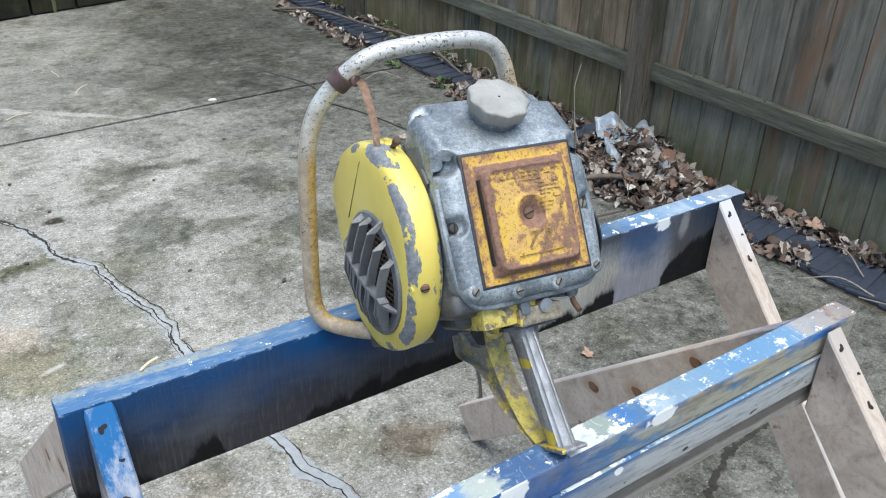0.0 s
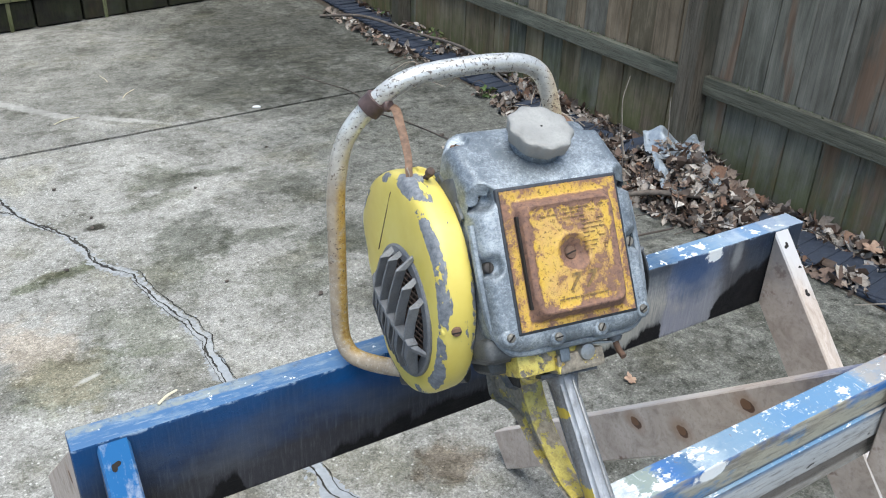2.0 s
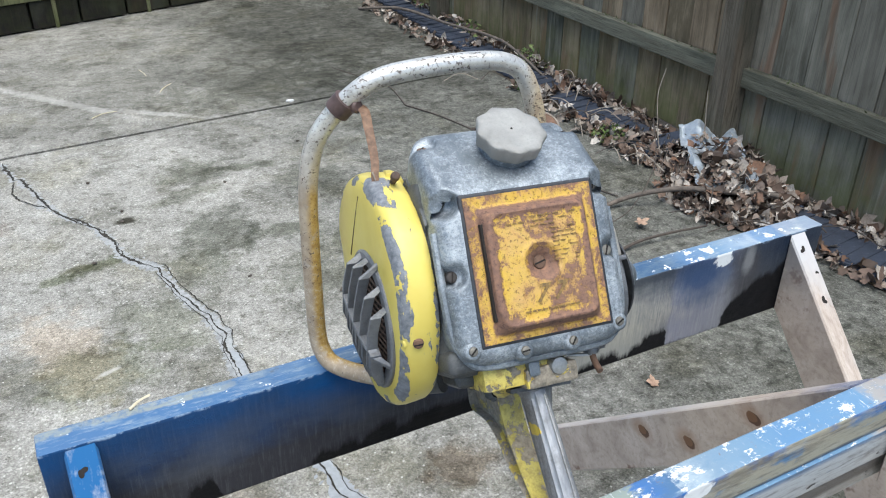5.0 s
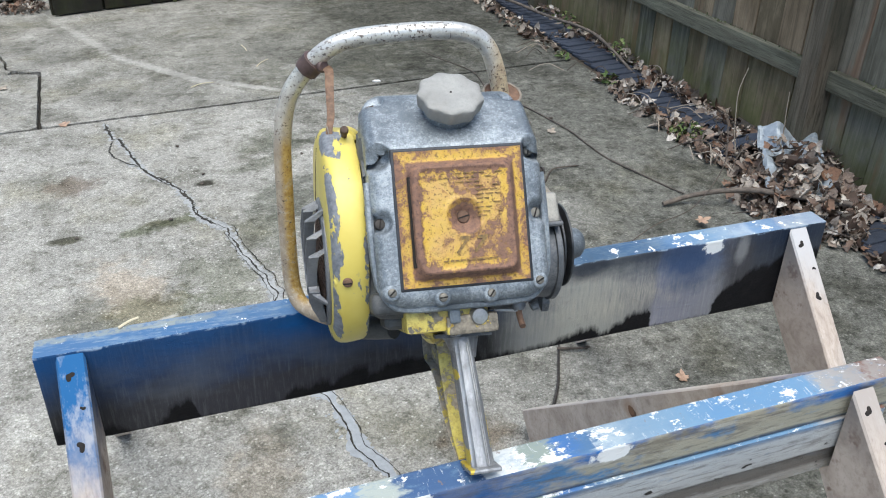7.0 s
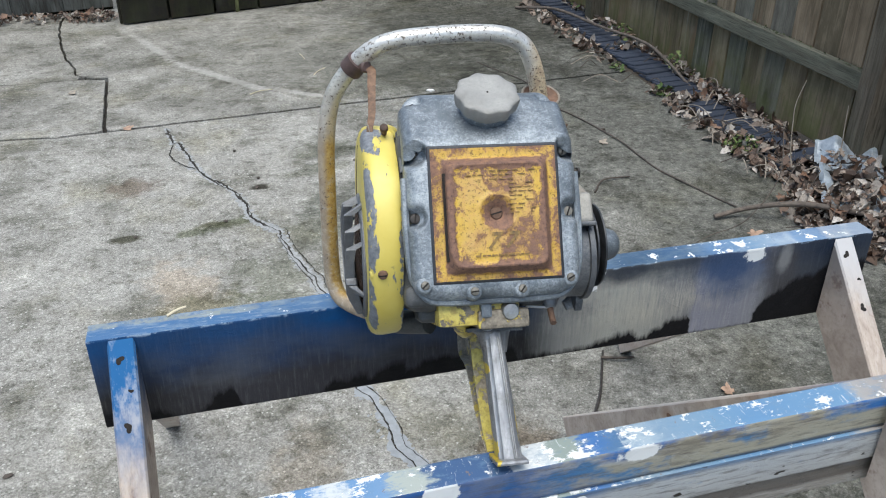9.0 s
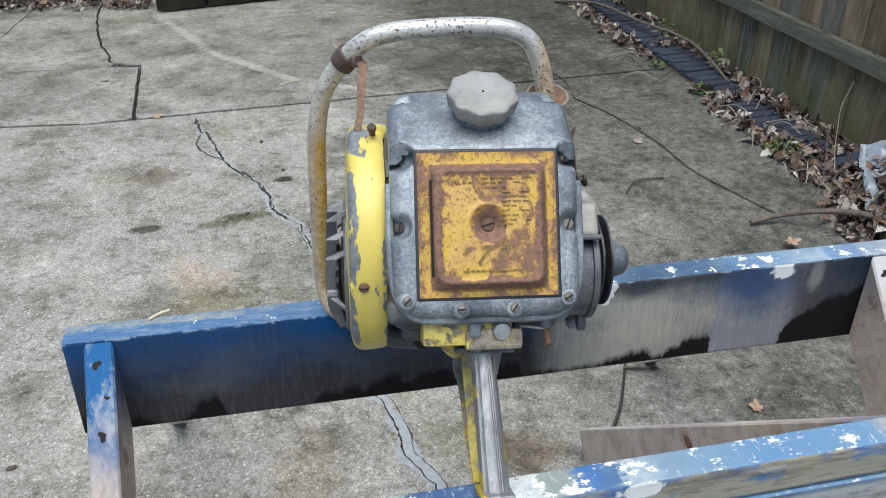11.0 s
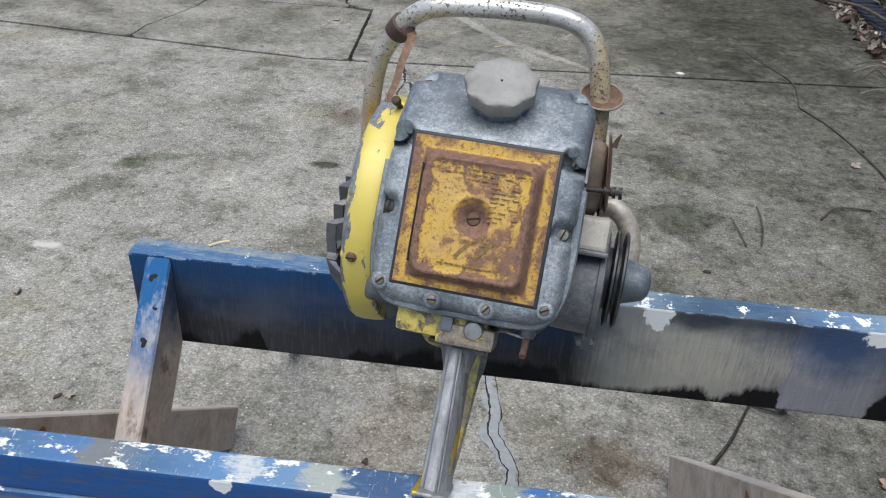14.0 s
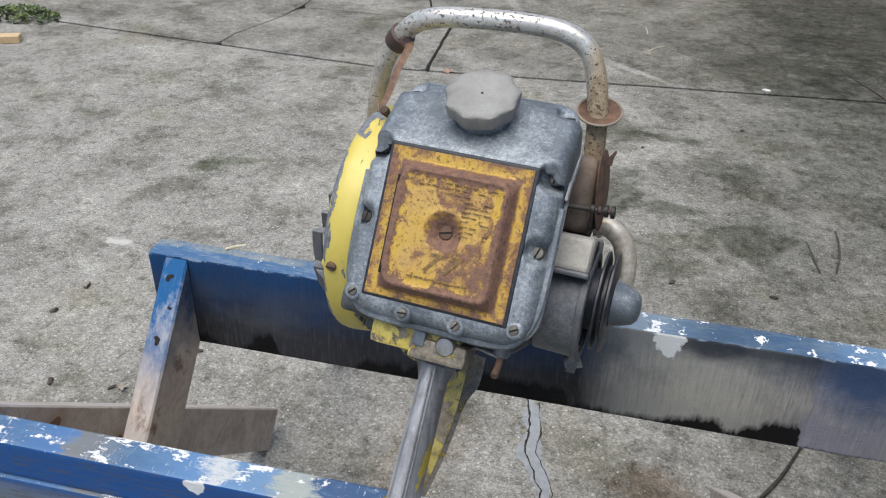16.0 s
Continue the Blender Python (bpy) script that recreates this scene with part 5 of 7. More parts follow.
def tank_bm():
    """Front housing: a rounded shell over a bent profile, scooped out at its fixing screws."""
    path = spline([(0, v, n) for v, n in TANK], 8)
    length = [0.0]
    for a, b in zip(path, path[1:]):
        length.append(length[-1] + (b - a).length)
    total = length[-1]

    def at(s):
        s = min(max(s, 0.0), total)
        i = max(k for k in range(len(length) - 1) if length[k] <= s)
        f = (s - length[i]) / (length[i + 1] - length[i])
        d = (path[i + 1] - path[i]).normalized()
        return path[i].lerp(path[i + 1], f), Vector((0, -d.z, d.y))

    lo, hi, wl, wr = 0.0, total - 0.004, -0.0900, 0.0890

    def outline():
        pts = []
        for cx, cy, r, a0 in ((wr - 0.030, lo + 0.030, 0.030, -90), (wr - 0.052, hi - 0.052, 0.052, 0), (wl + 0.052, hi - 0.052, 0.052, 90), (wl + 0.030, lo + 0.030, 0.030, 180)):
            for k in range(9):
                a = radians(a0 + k * 90 / 8)
                pts.append(Vector((cx + r * math.cos(a), cy + r * math.sin(a))))
        out = []
        for i, p in enumerate(pts):
            q = pts[(i + 1) % len(pts)]
            n = max(1, int((q - p).length / 0.0032))
            out += [p.lerp(q, k / n) for k in range(n)]
        return out

    ring = outline()
    mid = Vector(((wl + wr) / 2, (lo + hi) / 2))
    bm = bmesh.new()
    r = 0.0165
    rings = []

    def place(p, drop):
        base, nrm = at(p.y)
        u = p.x
        q = Vector((u, base.y, base.z)) - nrm * drop
        for du, ds, dr, deep, side in DENTS:
            # a round scoop that bites into the edge from above and from the side
            out = (u - du) * side
            d = math.sqrt((out * (0.7 if out > 0 else 1.0)) ** 2 + (p.y - 0.088 - ds) ** 2 + max(0.0, drop - 0.010) ** 2)
            if d < dr * 1.12:
                w = min(1.0, (dr * 1.12 - d) / (0.70 * dr))
                w *= w * (3 - 2 * w)
                q -= nrm * deep * w * 0.85
                q.x -= side * deep * w * 0.45
        return q

    for drop in (0.060, 0.036, r + 0.005):
        rings.append([bm.verts.new(place(p, drop)) for p in ring])
    for k in range(8):
        a = k / 7 * math.pi / 2
        inset = r * (1 - math.cos(a))
        rings.append([bm.verts.new(place(p + (mid - p).normalized() * inset, r * (1 - math.sin(a)))) for p in ring])
    for k in range(1, 36):
        f = k / 36
        rings.append([bm.verts.new(place((p + (mid - p).normalized() * r).lerp(mid, f), 0.0)) for p in ring])
    for a, b in zip(rings, rings[1:]):
        for k in range(len(ring)):
            j = (k + 1) % len(ring)
            bm.faces.new((a[k], a[j], b[j], b[k]))
    c = bm.verts.new(place(mid, 0.0))
    for k in range(len(ring)):
        bm.faces.new((rings[-1][k], rings[-1][(k + 1) % len(ring)], c))
    bmesh.ops.recalc_face_normals(bm, faces=bm.faces)
    # the joint flange round the back edge of the shell
    rim, hoops = bmesh.new(), []
    for grow, drop in ((-0.004, 0.0385), (0.0014, 0.0385), (0.0026, 0.0395), (0.0026, 0.0435), (0.0014, 0.0445), (-0.004, 0.0445)):
        hoop = []
        for p in ring:
            p = p - (mid - p).normalized() * grow
            base, nrm = at(p.y)
            hoop.append(rim.verts.new(Vector((p.x, base.y, base.z)) - nrm * drop))
        hoops.append(hoop)
    for a, b in zip(hoops, hoops[1:] + hoops[:1]):
        for k in range(len(ring)):
            j = (k + 1) % len(ring)
            rim.faces.new((a[k], a[j], b[j], b[k]))
    bmesh.ops.recalc_face_normals(rim, faces=rim.faces)
    other = rim.copy()
    for half, side in ((rim, 1), (other, -1)):
        bmesh.ops.delete(half, geom=[f for f in half.faces if f.calc_center_median().x * side < 0], context="FACES")
    return bm, rim, other


def plate_bm():
    """Cover plate with a pressed-up panel and a dished screw hole."""
    bm = bmesh.new()
    nx, ny = 84, 86

    def height(u, v):
        a = max(u - 0.0555, -0.0545 - u)
        b = max(v - 0.0562, -0.0622 - v)
        d = max(a, b) if max(a, b) < 0 or min(a, b) < 0 else math.hypot(max(a, 0), max(b, 0))
        if d < 0 and abs(a - b) < 0.012:
            h = max(0.012 - abs(a - b), 0) / 0.012
            d = max(a, b) + h * h * 0.003
        # steep lip over the air slot on one side, rounded shoulders on the others
        west = min(max((-0.030 - u) / 0.012, 0), 1) * min(max((0.046 - abs(v + 0.003)) / 0.010, 0), 1)
        wide = 0.0095 - 0.0070 * west
        f = min(max(0.5 - (d + 0.0035 * (1 - west) + 0.0024 * west) / wide, 0), 1)
        rise = 0.0108 * f * f * (3 - 2 * f)
        rim = math.exp(-(((d + 0.0072) / 0.0032) ** 2)) * 0.0018
        e = math.hypot(u + 0.0009, v + 0.0012)
        dish = 0.0088 * (1 - min(max((e - 0.0065) / 0.0115, 0), 1) ** 0.75)
        lip = 0.0008 * math.exp(-(((e - 0.019) / 0.003) ** 2))
        return 0.0022 + rise + rim - dish + lip

    grid = [[bm.verts.new((u := -0.0652 + 0.1298 * i / nx, v := -0.0679 + 0.1344 * j / ny, height(u, v))) for j in range(ny + 1)] for i in range(nx + 1)]
    for i in range(nx):
        for j in range(ny):
            bm.faces.new((grid[i][j], grid[i + 1][j], grid[i + 1][j + 1], grid[i][j + 1]))
    rim = [e for e in bm.edges if e.is_boundary]
    ext = bmesh.ops.extrude_edge_only(bm, edges=rim)
    for v in [g for g in ext["geom"] if isinstance(g, bmesh.types.BMVert)]:
        v.co.z = -0.002
    return bm


def screw(parent, at, axis, r=0.0062, mat=None, turn=None):
    """A slotted round-head screw."""
    q = Vector((0, 0, 1)).rotation_difference(Vector(axis)).to_matrix().to_4x4()
    m = Matrix.Translation(at) @ q @ pose(0, 0, 0, 0, 0, (at[0] * 9999) % 90 if turn is None else turn)
    bm = lathe([(-0.006, r), (0.0, r), (0.0016, r * 0.86), (0.0022, r * 0.5)], (0, 0, 0), (0, 0, 1), 14)
    bmesh.ops.transform(bm, matrix=m, verts=bm.verts)
    ob = part("screw", bm, mat or M_STEEL, parent, smooth=40)
    slot = part("slot", box((-r * 0.85, -0.0007, 0.0012), (r * 0.85, 0.0007, 0.0026), 0, m), M_HOLE, ob)
    return ob, slot


def build_saw():
    m = Matrix((SAW_U, SAW_V, SAW_N)).transposed().to_4x4()
    m.translation = SAW_O + SAW_U * BASE.x + SAW_V * BASE.y + SAW_N * BASE.z
    saw = thing("chainsaw", m, "old yellow and grey chainsaw engine with a rusty plate", "chainsaw")

    def own(name, bm, mat, parent=None, label="", smooth=38):
        ob = part(name, bm, mat, parent or saw, label, smooth)
        if parent is None:
            ob.location = -BASE
        return ob

    # front housing, cap and plate
    shell, rim, other = tank_bm()
    tank = own("tank_housing", shell, M_CAST, None, "oxidised grey cast tank housing", 50)
    part("joint_flange", rim, M_FLANGE, tank, "pale scraped joint flange", 40)
    part("joint_flange", other, M_CAST_DARK, tank, "", 40)
    own("gasket", box((-0.0686, -0.0711, -0.004), (0.0685, 0.0701, 0.0010), 0.0030, None, 3), M_GASKET, None, "dark rubber gasket round the cover plate")
    plate = own("cover_plate", plate_bm(), M_PLATE, None, "rusty yellow steel cover plate with a raised panel", 30)
    screw(plate, (-0.0009, -0.0012, 0.0046), (0.02, 0.0, 1), 0.0066, M_RUST, 14)
    part("screw_recess", lathe([(-0.004, 0.0096), (0.0, 0.0094), (0.0002, 0.0060)], (-0.0009, -0.0012, 0.0046), (0, 0, 1), 24), M_RUSTDARK, plate, "dark ring round the screw")
    for u in (-0.0100, 0.0078):
        cu = bpy.data.curves.new("numeral", "FONT")
        cu.body, cu.size, cu.extrude = "7", 0.0225, 0.0002
        cu.shear, cu.offset = 0.38, 0.0005
        tmp = new("numeral", cu)
        me = bpy.data.meshes.new_from_object(tmp.evaluated_get(bpy.context.evaluated_depsgraph_get()))
        bpy.data.objects.remove(tmp)
        me.materials.append(M_BLACK)
        ob = new("numeral", me)
        ob.parent, ob.location = plate, (u - 0.004, -0.0365, 0.0137)
    # solid black strip in place of the shadow in the air slot
    part("air_slot", box((-0.0542, -0.048, 0.0026), (-0.0508, 0.041, 0.0074), 0.0004), M_HOLE, plate, "dark strip for the shadow in the air slot under the raised panel")
    rnd = random.Random(2)
    for row in range(11):
        v = 0.041 - row * 0.0043
        x = -0.032 if row < 3 else 0.012
        while x < 0.034:
            w = rnd.uniform(0.003, 0.008)
            if rnd.random() < 0.72:
                part("print_bar", box((x, v, 0.0122), (x + w, v + 0.0009, 0.01415)), M_BLACK, plate)
            x += w + 0.002
    x = -0.026
    while x < 0.030:
        w = rnd.uniform(0.003, 0.006)
        part("print_bar", box((x, -0.0445, 0.0122), (x + w, -0.0431, 0.01415)), M_BLACK, plate)
        x += w + 0.0015

    ax = Vector((0, math.sin(radians(40)), math.cos(radians(40))))
    cap_top = Vector((0.0007, 0.126, -0.0108))
    cap = own("fuel_cap", lathe([(-0.034, 0.0245), (-0.017, 0.0245), (-0.0165, 0.029), (-0.0155, 0.0315), (-0.0035, 0.0335), (-0.0012, 0.0328), (0.0, 0.0305), (0.0004, 0.0270), (0.0002, 0.012), (-0.0003, 0.0012)],
              cap_top, ax, 72, lambda a, r, h: r * (1 + (0.055 * (1 - 2 * abs(math.cos(4.5 * a)) ** 1.6) * 0.8 if r > 0.0285 else 0))), M_CAP, None, "scalloped grey fuel cap", 45)
    part("vent_hole", lathe([(-0.001, 0.0011), (0.0004, 0.0011)], cap_top, ax, 8), M_HOLE, cap)
    own("filler_neck", lathe([(-0.05, 0.027), (-0.028, 0.0265), (-0.022, 0.0245), (-0.018, 0.024)], cap_top, ax, 40), M_CAST, None)
    for u, v in ((-0.0769, -0.0705), (-0.0265, -0.0792), (0.0233, -0.0792), (0.0748, -0.0705)):
        boss = own("screw_boss", lathe([(-0.012, 0.0105), (-0.0022, 0.0092), (-0.0004, 0.0074), (0.0001, 0.0060)], (u, v, 0.0), (0, 0, 1), 20), M_CAST)
        screw(boss, (u, v, 0.0002), (0, 0, 1), 0.0046, M_SCREW)
    for u, v, n in ((-0.0820, -0.002, -0.0115), (-0.0805, 0.066, -0.0195), (0.0790, -0.0015, -0.0115), (0.0795, 0.064, -0.0195)):
        s, _ = screw(saw, (u, v, n), (0, 0, 1), 0.0056, M_DARKSCREW if u < 0 else M_SCREW)
        s.location = -BASE
    for u in (-0.0755, 0.0755):
        s, _ = screw(saw, (u, 0.1205, -0.0545), (0, 0.9, 0.43), 0.0055, M_RUST if u < 0 else M_DARKSCREW)
        s.location = -BASE
    own("flange_rim", tube([(-0.0905, 0.04, -0.017), (-0.091, -0.02, -0.016), (-0.088, -0.058, -0.016), (-0.076, -0.082, -0.016), (-0.055, -0.089, -0.016), (0, -0.0895, -0.016), (0.055, -0.089, -0.016), (0.076, -0.082, -0.016), (0.088, -0.058, -0.016), (0.0905, -0.02, -0.016), (0.090, 0.04, -0.017)], 0.0042, 8, 5), M_CAST, None)

    # crankcase and cylinder behind the housing
    own("crankcase", box((-0.094, -0.100, -0.205), (0.080, 0.098, -0.030), 0.022, None, 3), M_CAST_DARK, None, "grimy dark crankcase casting")
    own("back_flange", box((-0.095, -0.093, -0.058), (-0.052, -0.070, -0.018), 0.008, None, 3), M_CAST_DARK)
    cyl = own("cylinder", box((-0.070, 0.02, -0.20), (0.070, 0.108, -0.075), 0.018, None, 3), M_CAST_DARK, None, "finned cylinder cover")
    for k in range(6):
        part("cooling_fin", box((-0.075, 0.03 + k * 0.013, -0.205), (0.078, 0.034 + k * 0.013, -0.085), 0.001), M_CAST_DARK, cyl)

    # fan shroud on the flywheel side
    c = Vector((-0.0, -0.0008, -0.142))
    prof = [(-0.0935, 0.085), (-0.0935, 0.1165), (-0.0965, 0.1185), (-0.106, 0.1198), (-0.115, 0.1205), (-0.1215, 0.1198), (-0.1258, 0.1175), (-0.1285, 0.1135), (-0.1305, 0.106), (-0.1320, 0.090), (-0.1325, 0.06)]

    def bulge(a, r, h):
        # the scroll swells towards its outlet at the top and is cut in behind
        d = math.degrees(a) % 360
        i = max(k for k in range(len(SCROLL) - 1) if SCROLL[k][0] <= d)
        (a0, r0), (a1, r1) = SCROLL[i], SCROLL[i + 1]
        f = (d - a0) / (a1 - a0)
        return r * (r0 + (r1 - r0) * f * f * (3 - 2 * f))

    shroud = own("fan_shroud", lathe([(-h, r) for h, r in prof], (0, c.y, c.z), (-1, 0, 0), 72, bulge), M_YELLOW, None, "chipped yellow fan shroud", 50)
    s, _ = screw(shroud, (-0.1165, -0.0575, -0.0335), (-0.25, -0.45, 0.85), 0.0052, M_RUST)
    part("rib", tube([(-0.0945, -0.0549, -0.0416), (-0.106, -0.0552, -0.0408), (-0.116, -0.0554, -0.0404), (-0.126, -0.0554, -0.0451)], 0.0052, 10, 4, 1.0, 0.0066), M_YELLOW, shroud)
    part("lug", lathe([(-0.008, 0.0085), (-0.001, 0.0075), (0.0, 0.006)], (-0.1193, 0.0885, -0.0850), (-0.35, 0.75, 0.56), 18), M_CAST, shroud, "bare metal lug for the strap")
    part("lug_hole", lathe([(-0.004, 0.0028), (0.0006, 0.0028), (0.0008, 0.001)], (-0.1158, 0.0785, -0.0695), (-0.25, 0.62, 0.74), 12), M_HOLE, shroud)
    # thin dark tube that draws the shading line along the shroud's crease
    part("seam", tube([(-0.1311, 0.0900, -0.1090), (-0.1322, 0.0663, -0.1357), (-0.1326, 0.0348, -0.1739)], 0.0008, 6, 4), M_RUSTDARK, shroud, "fine dark line for the shading at the shroud's crease")
    foot, tip = Vector((-0.1028, 0.0930, -0.0895)), Vector((-0.1046, 0.1002, -0.0593))
    stud = own("choke_stud", lathe([(-0.004, 0.0048), (0.003, 0.0047), (0.006, 0.0040), (0.010, 0.0031), (0.022, 0.0031)], foot, tip - foot, 16), M_RUSTDARK, None, "dark stud with a knob")
    part("knob", lathe([(-0.0085, 0.0031), (-0.0060, 0.0038), (-0.002, 0.0046), (0.0015, 0.0046), (0.0034, 0.0038), (0.0042, 0.0020)], tip, tip - foot, 16), M_RUSTDARK, stud)
    # added yellow piece that stands in for the shroud's pale highlight
    own("air_baffle", tube([(-0.098, 0.100, -0.085), (-0.092, 0.106, -0.11), (-0.085, 0.108, -0.15), (-0.08, 0.098, -0.2)], 0.010, 10, 5, 0.5), M_YELLOW, None, "added yellow strip for the shroud's pale highlight")

    # intake grille
    gc, gr = Vector((-0.1325, -0.0333, -0.1275)), 0.0712
    grille = own("intake_grille", lathe([(-0.004, gr), (0.0010, gr), (0.0028, gr - 0.002), (0.0030, gr - 0.012), (0.0, gr - 0.014), (-0.004, gr - 0.014)], gc, (-1, 0, 0), 56), M_GRILLE, None, "grey cast louvred intake grille", 35)

    def dome(v, n):
        r = math.hypot(v, n) / (gr - 0.012)
        return 0.004 * max(0.0, 1 - r * r)

    part("screen_back", lathe([(0.0002, gr - 0.013), (0.0006, gr - 0.014), (0.0008, 0.002)], gc, (-1, 0, 0), 32), M_HOLE, grille)
    bm = bmesh.new()
    for k in range(-9, 10):
        d = k * 0.0064
        h = math.sqrt(max(0.0, (gr - 0.013) ** 2 - d * d))
        if h > 0.012:
            for sg in (1, -1):
                ca, sa = math.cos(radians(28 * sg)), math.sin(radians(28 * sg))
                p = []
                for q in range(7):
                    t = h * (q / 3 - 1)
                    v, n = ca * d - sa * t, sa * d + ca * t
                    p.append(gc + Vector((-dome(v, n) - 0.0024 - 0.0004 * sg, v, n)))
                add_tube(bm, p, 0.0009, 5, 0)
    part("wire_screen", bm, M_MESH, grille, "brown wire screen")

    # five slanting louvres, carried by one rib across them
    run = Vector((0, -0.69, -0.724))
    across = Vector((0, -0.724, 0.69))
    tips = ((0.035, -0.123), (0.0285, -0.101), (0.021, -0.074), (0.0003, -0.0713), (-0.0203, -0.0645))
    corners = ((0.0258, -0.115), (0.0213, -0.0925), (0.0096, -0.075), (-0.009, -0.0667), (-0.0282, -0.0545))
    nodes = ((-0.0055, -0.148), (-0.0198, -0.137), (-0.034, -0.1227), (-0.047, -0.1045), (-0.0594, -0.081))

    def strip(rows, width, name):
        """A bar through rows of (place, depth, thickness direction)."""
        bm, prev = bmesh.new(), None
        for q, deep, side in rows:
            ring = [bm.verts.new(x) for x in (q + side * width / 2, q - side * width / 2, q - side * width / 2 + Vector((deep, 0, 0)), q + side * width / 2 + Vector((deep, 0, 0)))]
            if prev:
                for i in range(4):
                    bm.faces.new((prev[i], prev[(i + 1) % 4], ring[(i + 1) % 4], ring[i]))
            else:
                bm.faces.new(ring[::-1])
            prev = ring
        bm.faces.new(prev)
        bmesh.ops.recalc_face_normals(bm, faces=bm.faces)
        bmesh.ops.bevel(bm, geom=bm.edges[:], offset=0.0004, segments=1, affect="EDGES")
        return part(name, bm, M_GRILLE, grille)

    for tip, corner, node in zip(tips, corners, nodes):
        t, c, n = Vector((-0.1335, *tip)), Vector((-0.1522, *corner)), Vector((-0.1543, *node))
        # on past the rib until the rim
        far = 0.0
        while (n + run * far - gc).yz.length < gr - 0.003:
            far += 0.001
        strip([(t, 0.006, across), (t.lerp(c, 0.5), 0.0088, across), (c, 0.0105, across), (c.lerp(n, 0.5) + Vector((-0.0012, 0, 0)), 0.0105, across), (n, 0.0105, across),
               (n + run * far * 0.4 + Vector((0.0012, 0, 0)), 0.0130, across), (n + run * far * 0.82 + Vector((0.0110, 0, 0)), 0.0110, across), (Vector((-0.1335, *(n + run * far).yz)), 0.002, across)], 0.0028, "louvre")
        # the pocket wall behind each louvre below the rib
        strip([(n + Vector((0.0010, 0, 0)) + across * 0.004, 0.011, across), (n + run * far * 0.4 + Vector((0.0030, 0, 0)) + across * 0.004, 0.0125, across), (n + run * far * 0.82 + Vector((0.0125, 0, 0)) + across * 0.004, 0.0085, across)], 0.0095, "pocket_wall")
    rib = [(Vector((-0.1345, 0.0165, -0.173)), 0.003, run), (Vector((-0.1500, 0.0070, -0.1600)), 0.007, run)]
    rib += [(Vector((-0.1546, *n)), 0.0095, run) for n in nodes]
    rib += [(Vector((-0.1500, -0.0700, -0.0780)), 0.0085, run), (Vector((-0.1335, -0.0815, -0.0768)), 0.003, run)]
    strip(rib, 0.0042, "cross_rib")

    # lower bracket and rear grip
    bracket = own("grip_bracket", box((-0.062, -0.116, -0.100), (0.026, -0.082, -0.026), 0.006), M_YELLOW_BRACKET, None, "worn yellow bracket under the tank")
    part("clamp_foot", box((-0.021, -0.120, -0.062), (0.034, -0.100, -0.020), 0.004), M_YELLOW_CLAMP, bracket)
    part("web", box((-0.018, -0.108, -0.034), (-0.006, -0.086, -0.018), 0.003), M_CAST, bracket)
    part("gusset", tube([(-0.012, -0.090, -0.050), (-0.009, -0.102, -0.082), (-0.002, -0.114, -0.112), (0.001, -0.127, -0.131)], 0.0150, 12, 5, 0.42, 0.0115), M_YELLOW_BRACKET, bracket)
    part("column", tube([(-0.034, -0.092, -0.046), (-0.033, -0.106, -0.054), (-0.026, -0.120, -0.072), (-0.012, -0.124, -0.098)], 0.0125, 12, 5, 0.9, 0.0120), M_YELLOW_BRACKET, bracket, "bright yellow rounded rib")
    part("yellow_pad", box((-0.016, -0.106, -0.058), (0.012, -0.084, -0.0305), 0.003), M_YELLOW_BRACKET, bracket)
    part("hook", tube([(-0.012, -0.120, -0.052), (-0.006, -0.132, -0.050), (-0.002, -0.140, -0.046)], 0.0060, 8, 3, 0.6, 0.0030), M_YELLOW_BRACKET, bracket)
    part("side_lug", box((-0.080, -0.112, -0.100), (-0.046, -0.090, -0.052), 0.010, None, 3), M_CAST_DARK, bracket)
    part("clamp_nut", lathe([(-0.012, 0.008), (0.0, 0.0085), (0.003, 0.006)], (-0.026, -0.124, -0.070), (-0.3, -0.3, 0.8), 12), M_ARM, bracket)
    bm = prism([(-0.0130, -0.046), (-0.0130, -0.025), (-0.0100, -0.018), (0.0055, -0.0135), (0.0105, -0.0165), (0.0185, -0.044), (0.0150, -0.050), (-0.0100, -0.050)],
               Matrix(((1, 0, 0, 0), (0, 0, -1, -0.112), (0, 1, 0.24, -0.0264), (0, 0, 0, 1))), 0.142)
    for v in bm.verts:
        # the post leans forward, widens and flattens towards its foot
        f = min(max((-0.112 - v.co.y) / 0.142, 0), 1)
        face = -0.0399 + 0.0341 * f
        v.co.x = -0.0118 + 0.0015 * f + (v.co.x + 0.013) * (0.76 + 0.18 * f)
        v.co.z = face + (v.co.z - face) * (1 - 0.18 * f)
    bmesh.ops.bevel(bm, geom=[e for e in bm.edges if abs(e.verts[0].co.y - e.verts[1].co.y) > 0.1], offset=0.0030, segments=3, affect="EDGES")
    grip = own("rear_grip", bm, M_GRIP, None, "polished grey cast grip post", 50)
    part("grip_ridge", tube([(0.0018, -0.130, -0.0365), (0.0045, -0.19, -0.0222), (0.0068, -0.252, -0.0075)], 0.0011, 6, 3), M_STEEL, grip)
    part("grip_foot", box((-0.0150, -0.2575, -0.0500), (0.0190, -0.2525, 0.0020), 0.0024), M_GRIP, grip)
    part("grip_collar", tube([(0.000, -0.1215, -0.054), (0.0005, -0.128, -0.0535), (0.001, -0.148, -0.050)], 0.0240, 16, 4, 0.8, 0.0125), M_GRIP, grip)
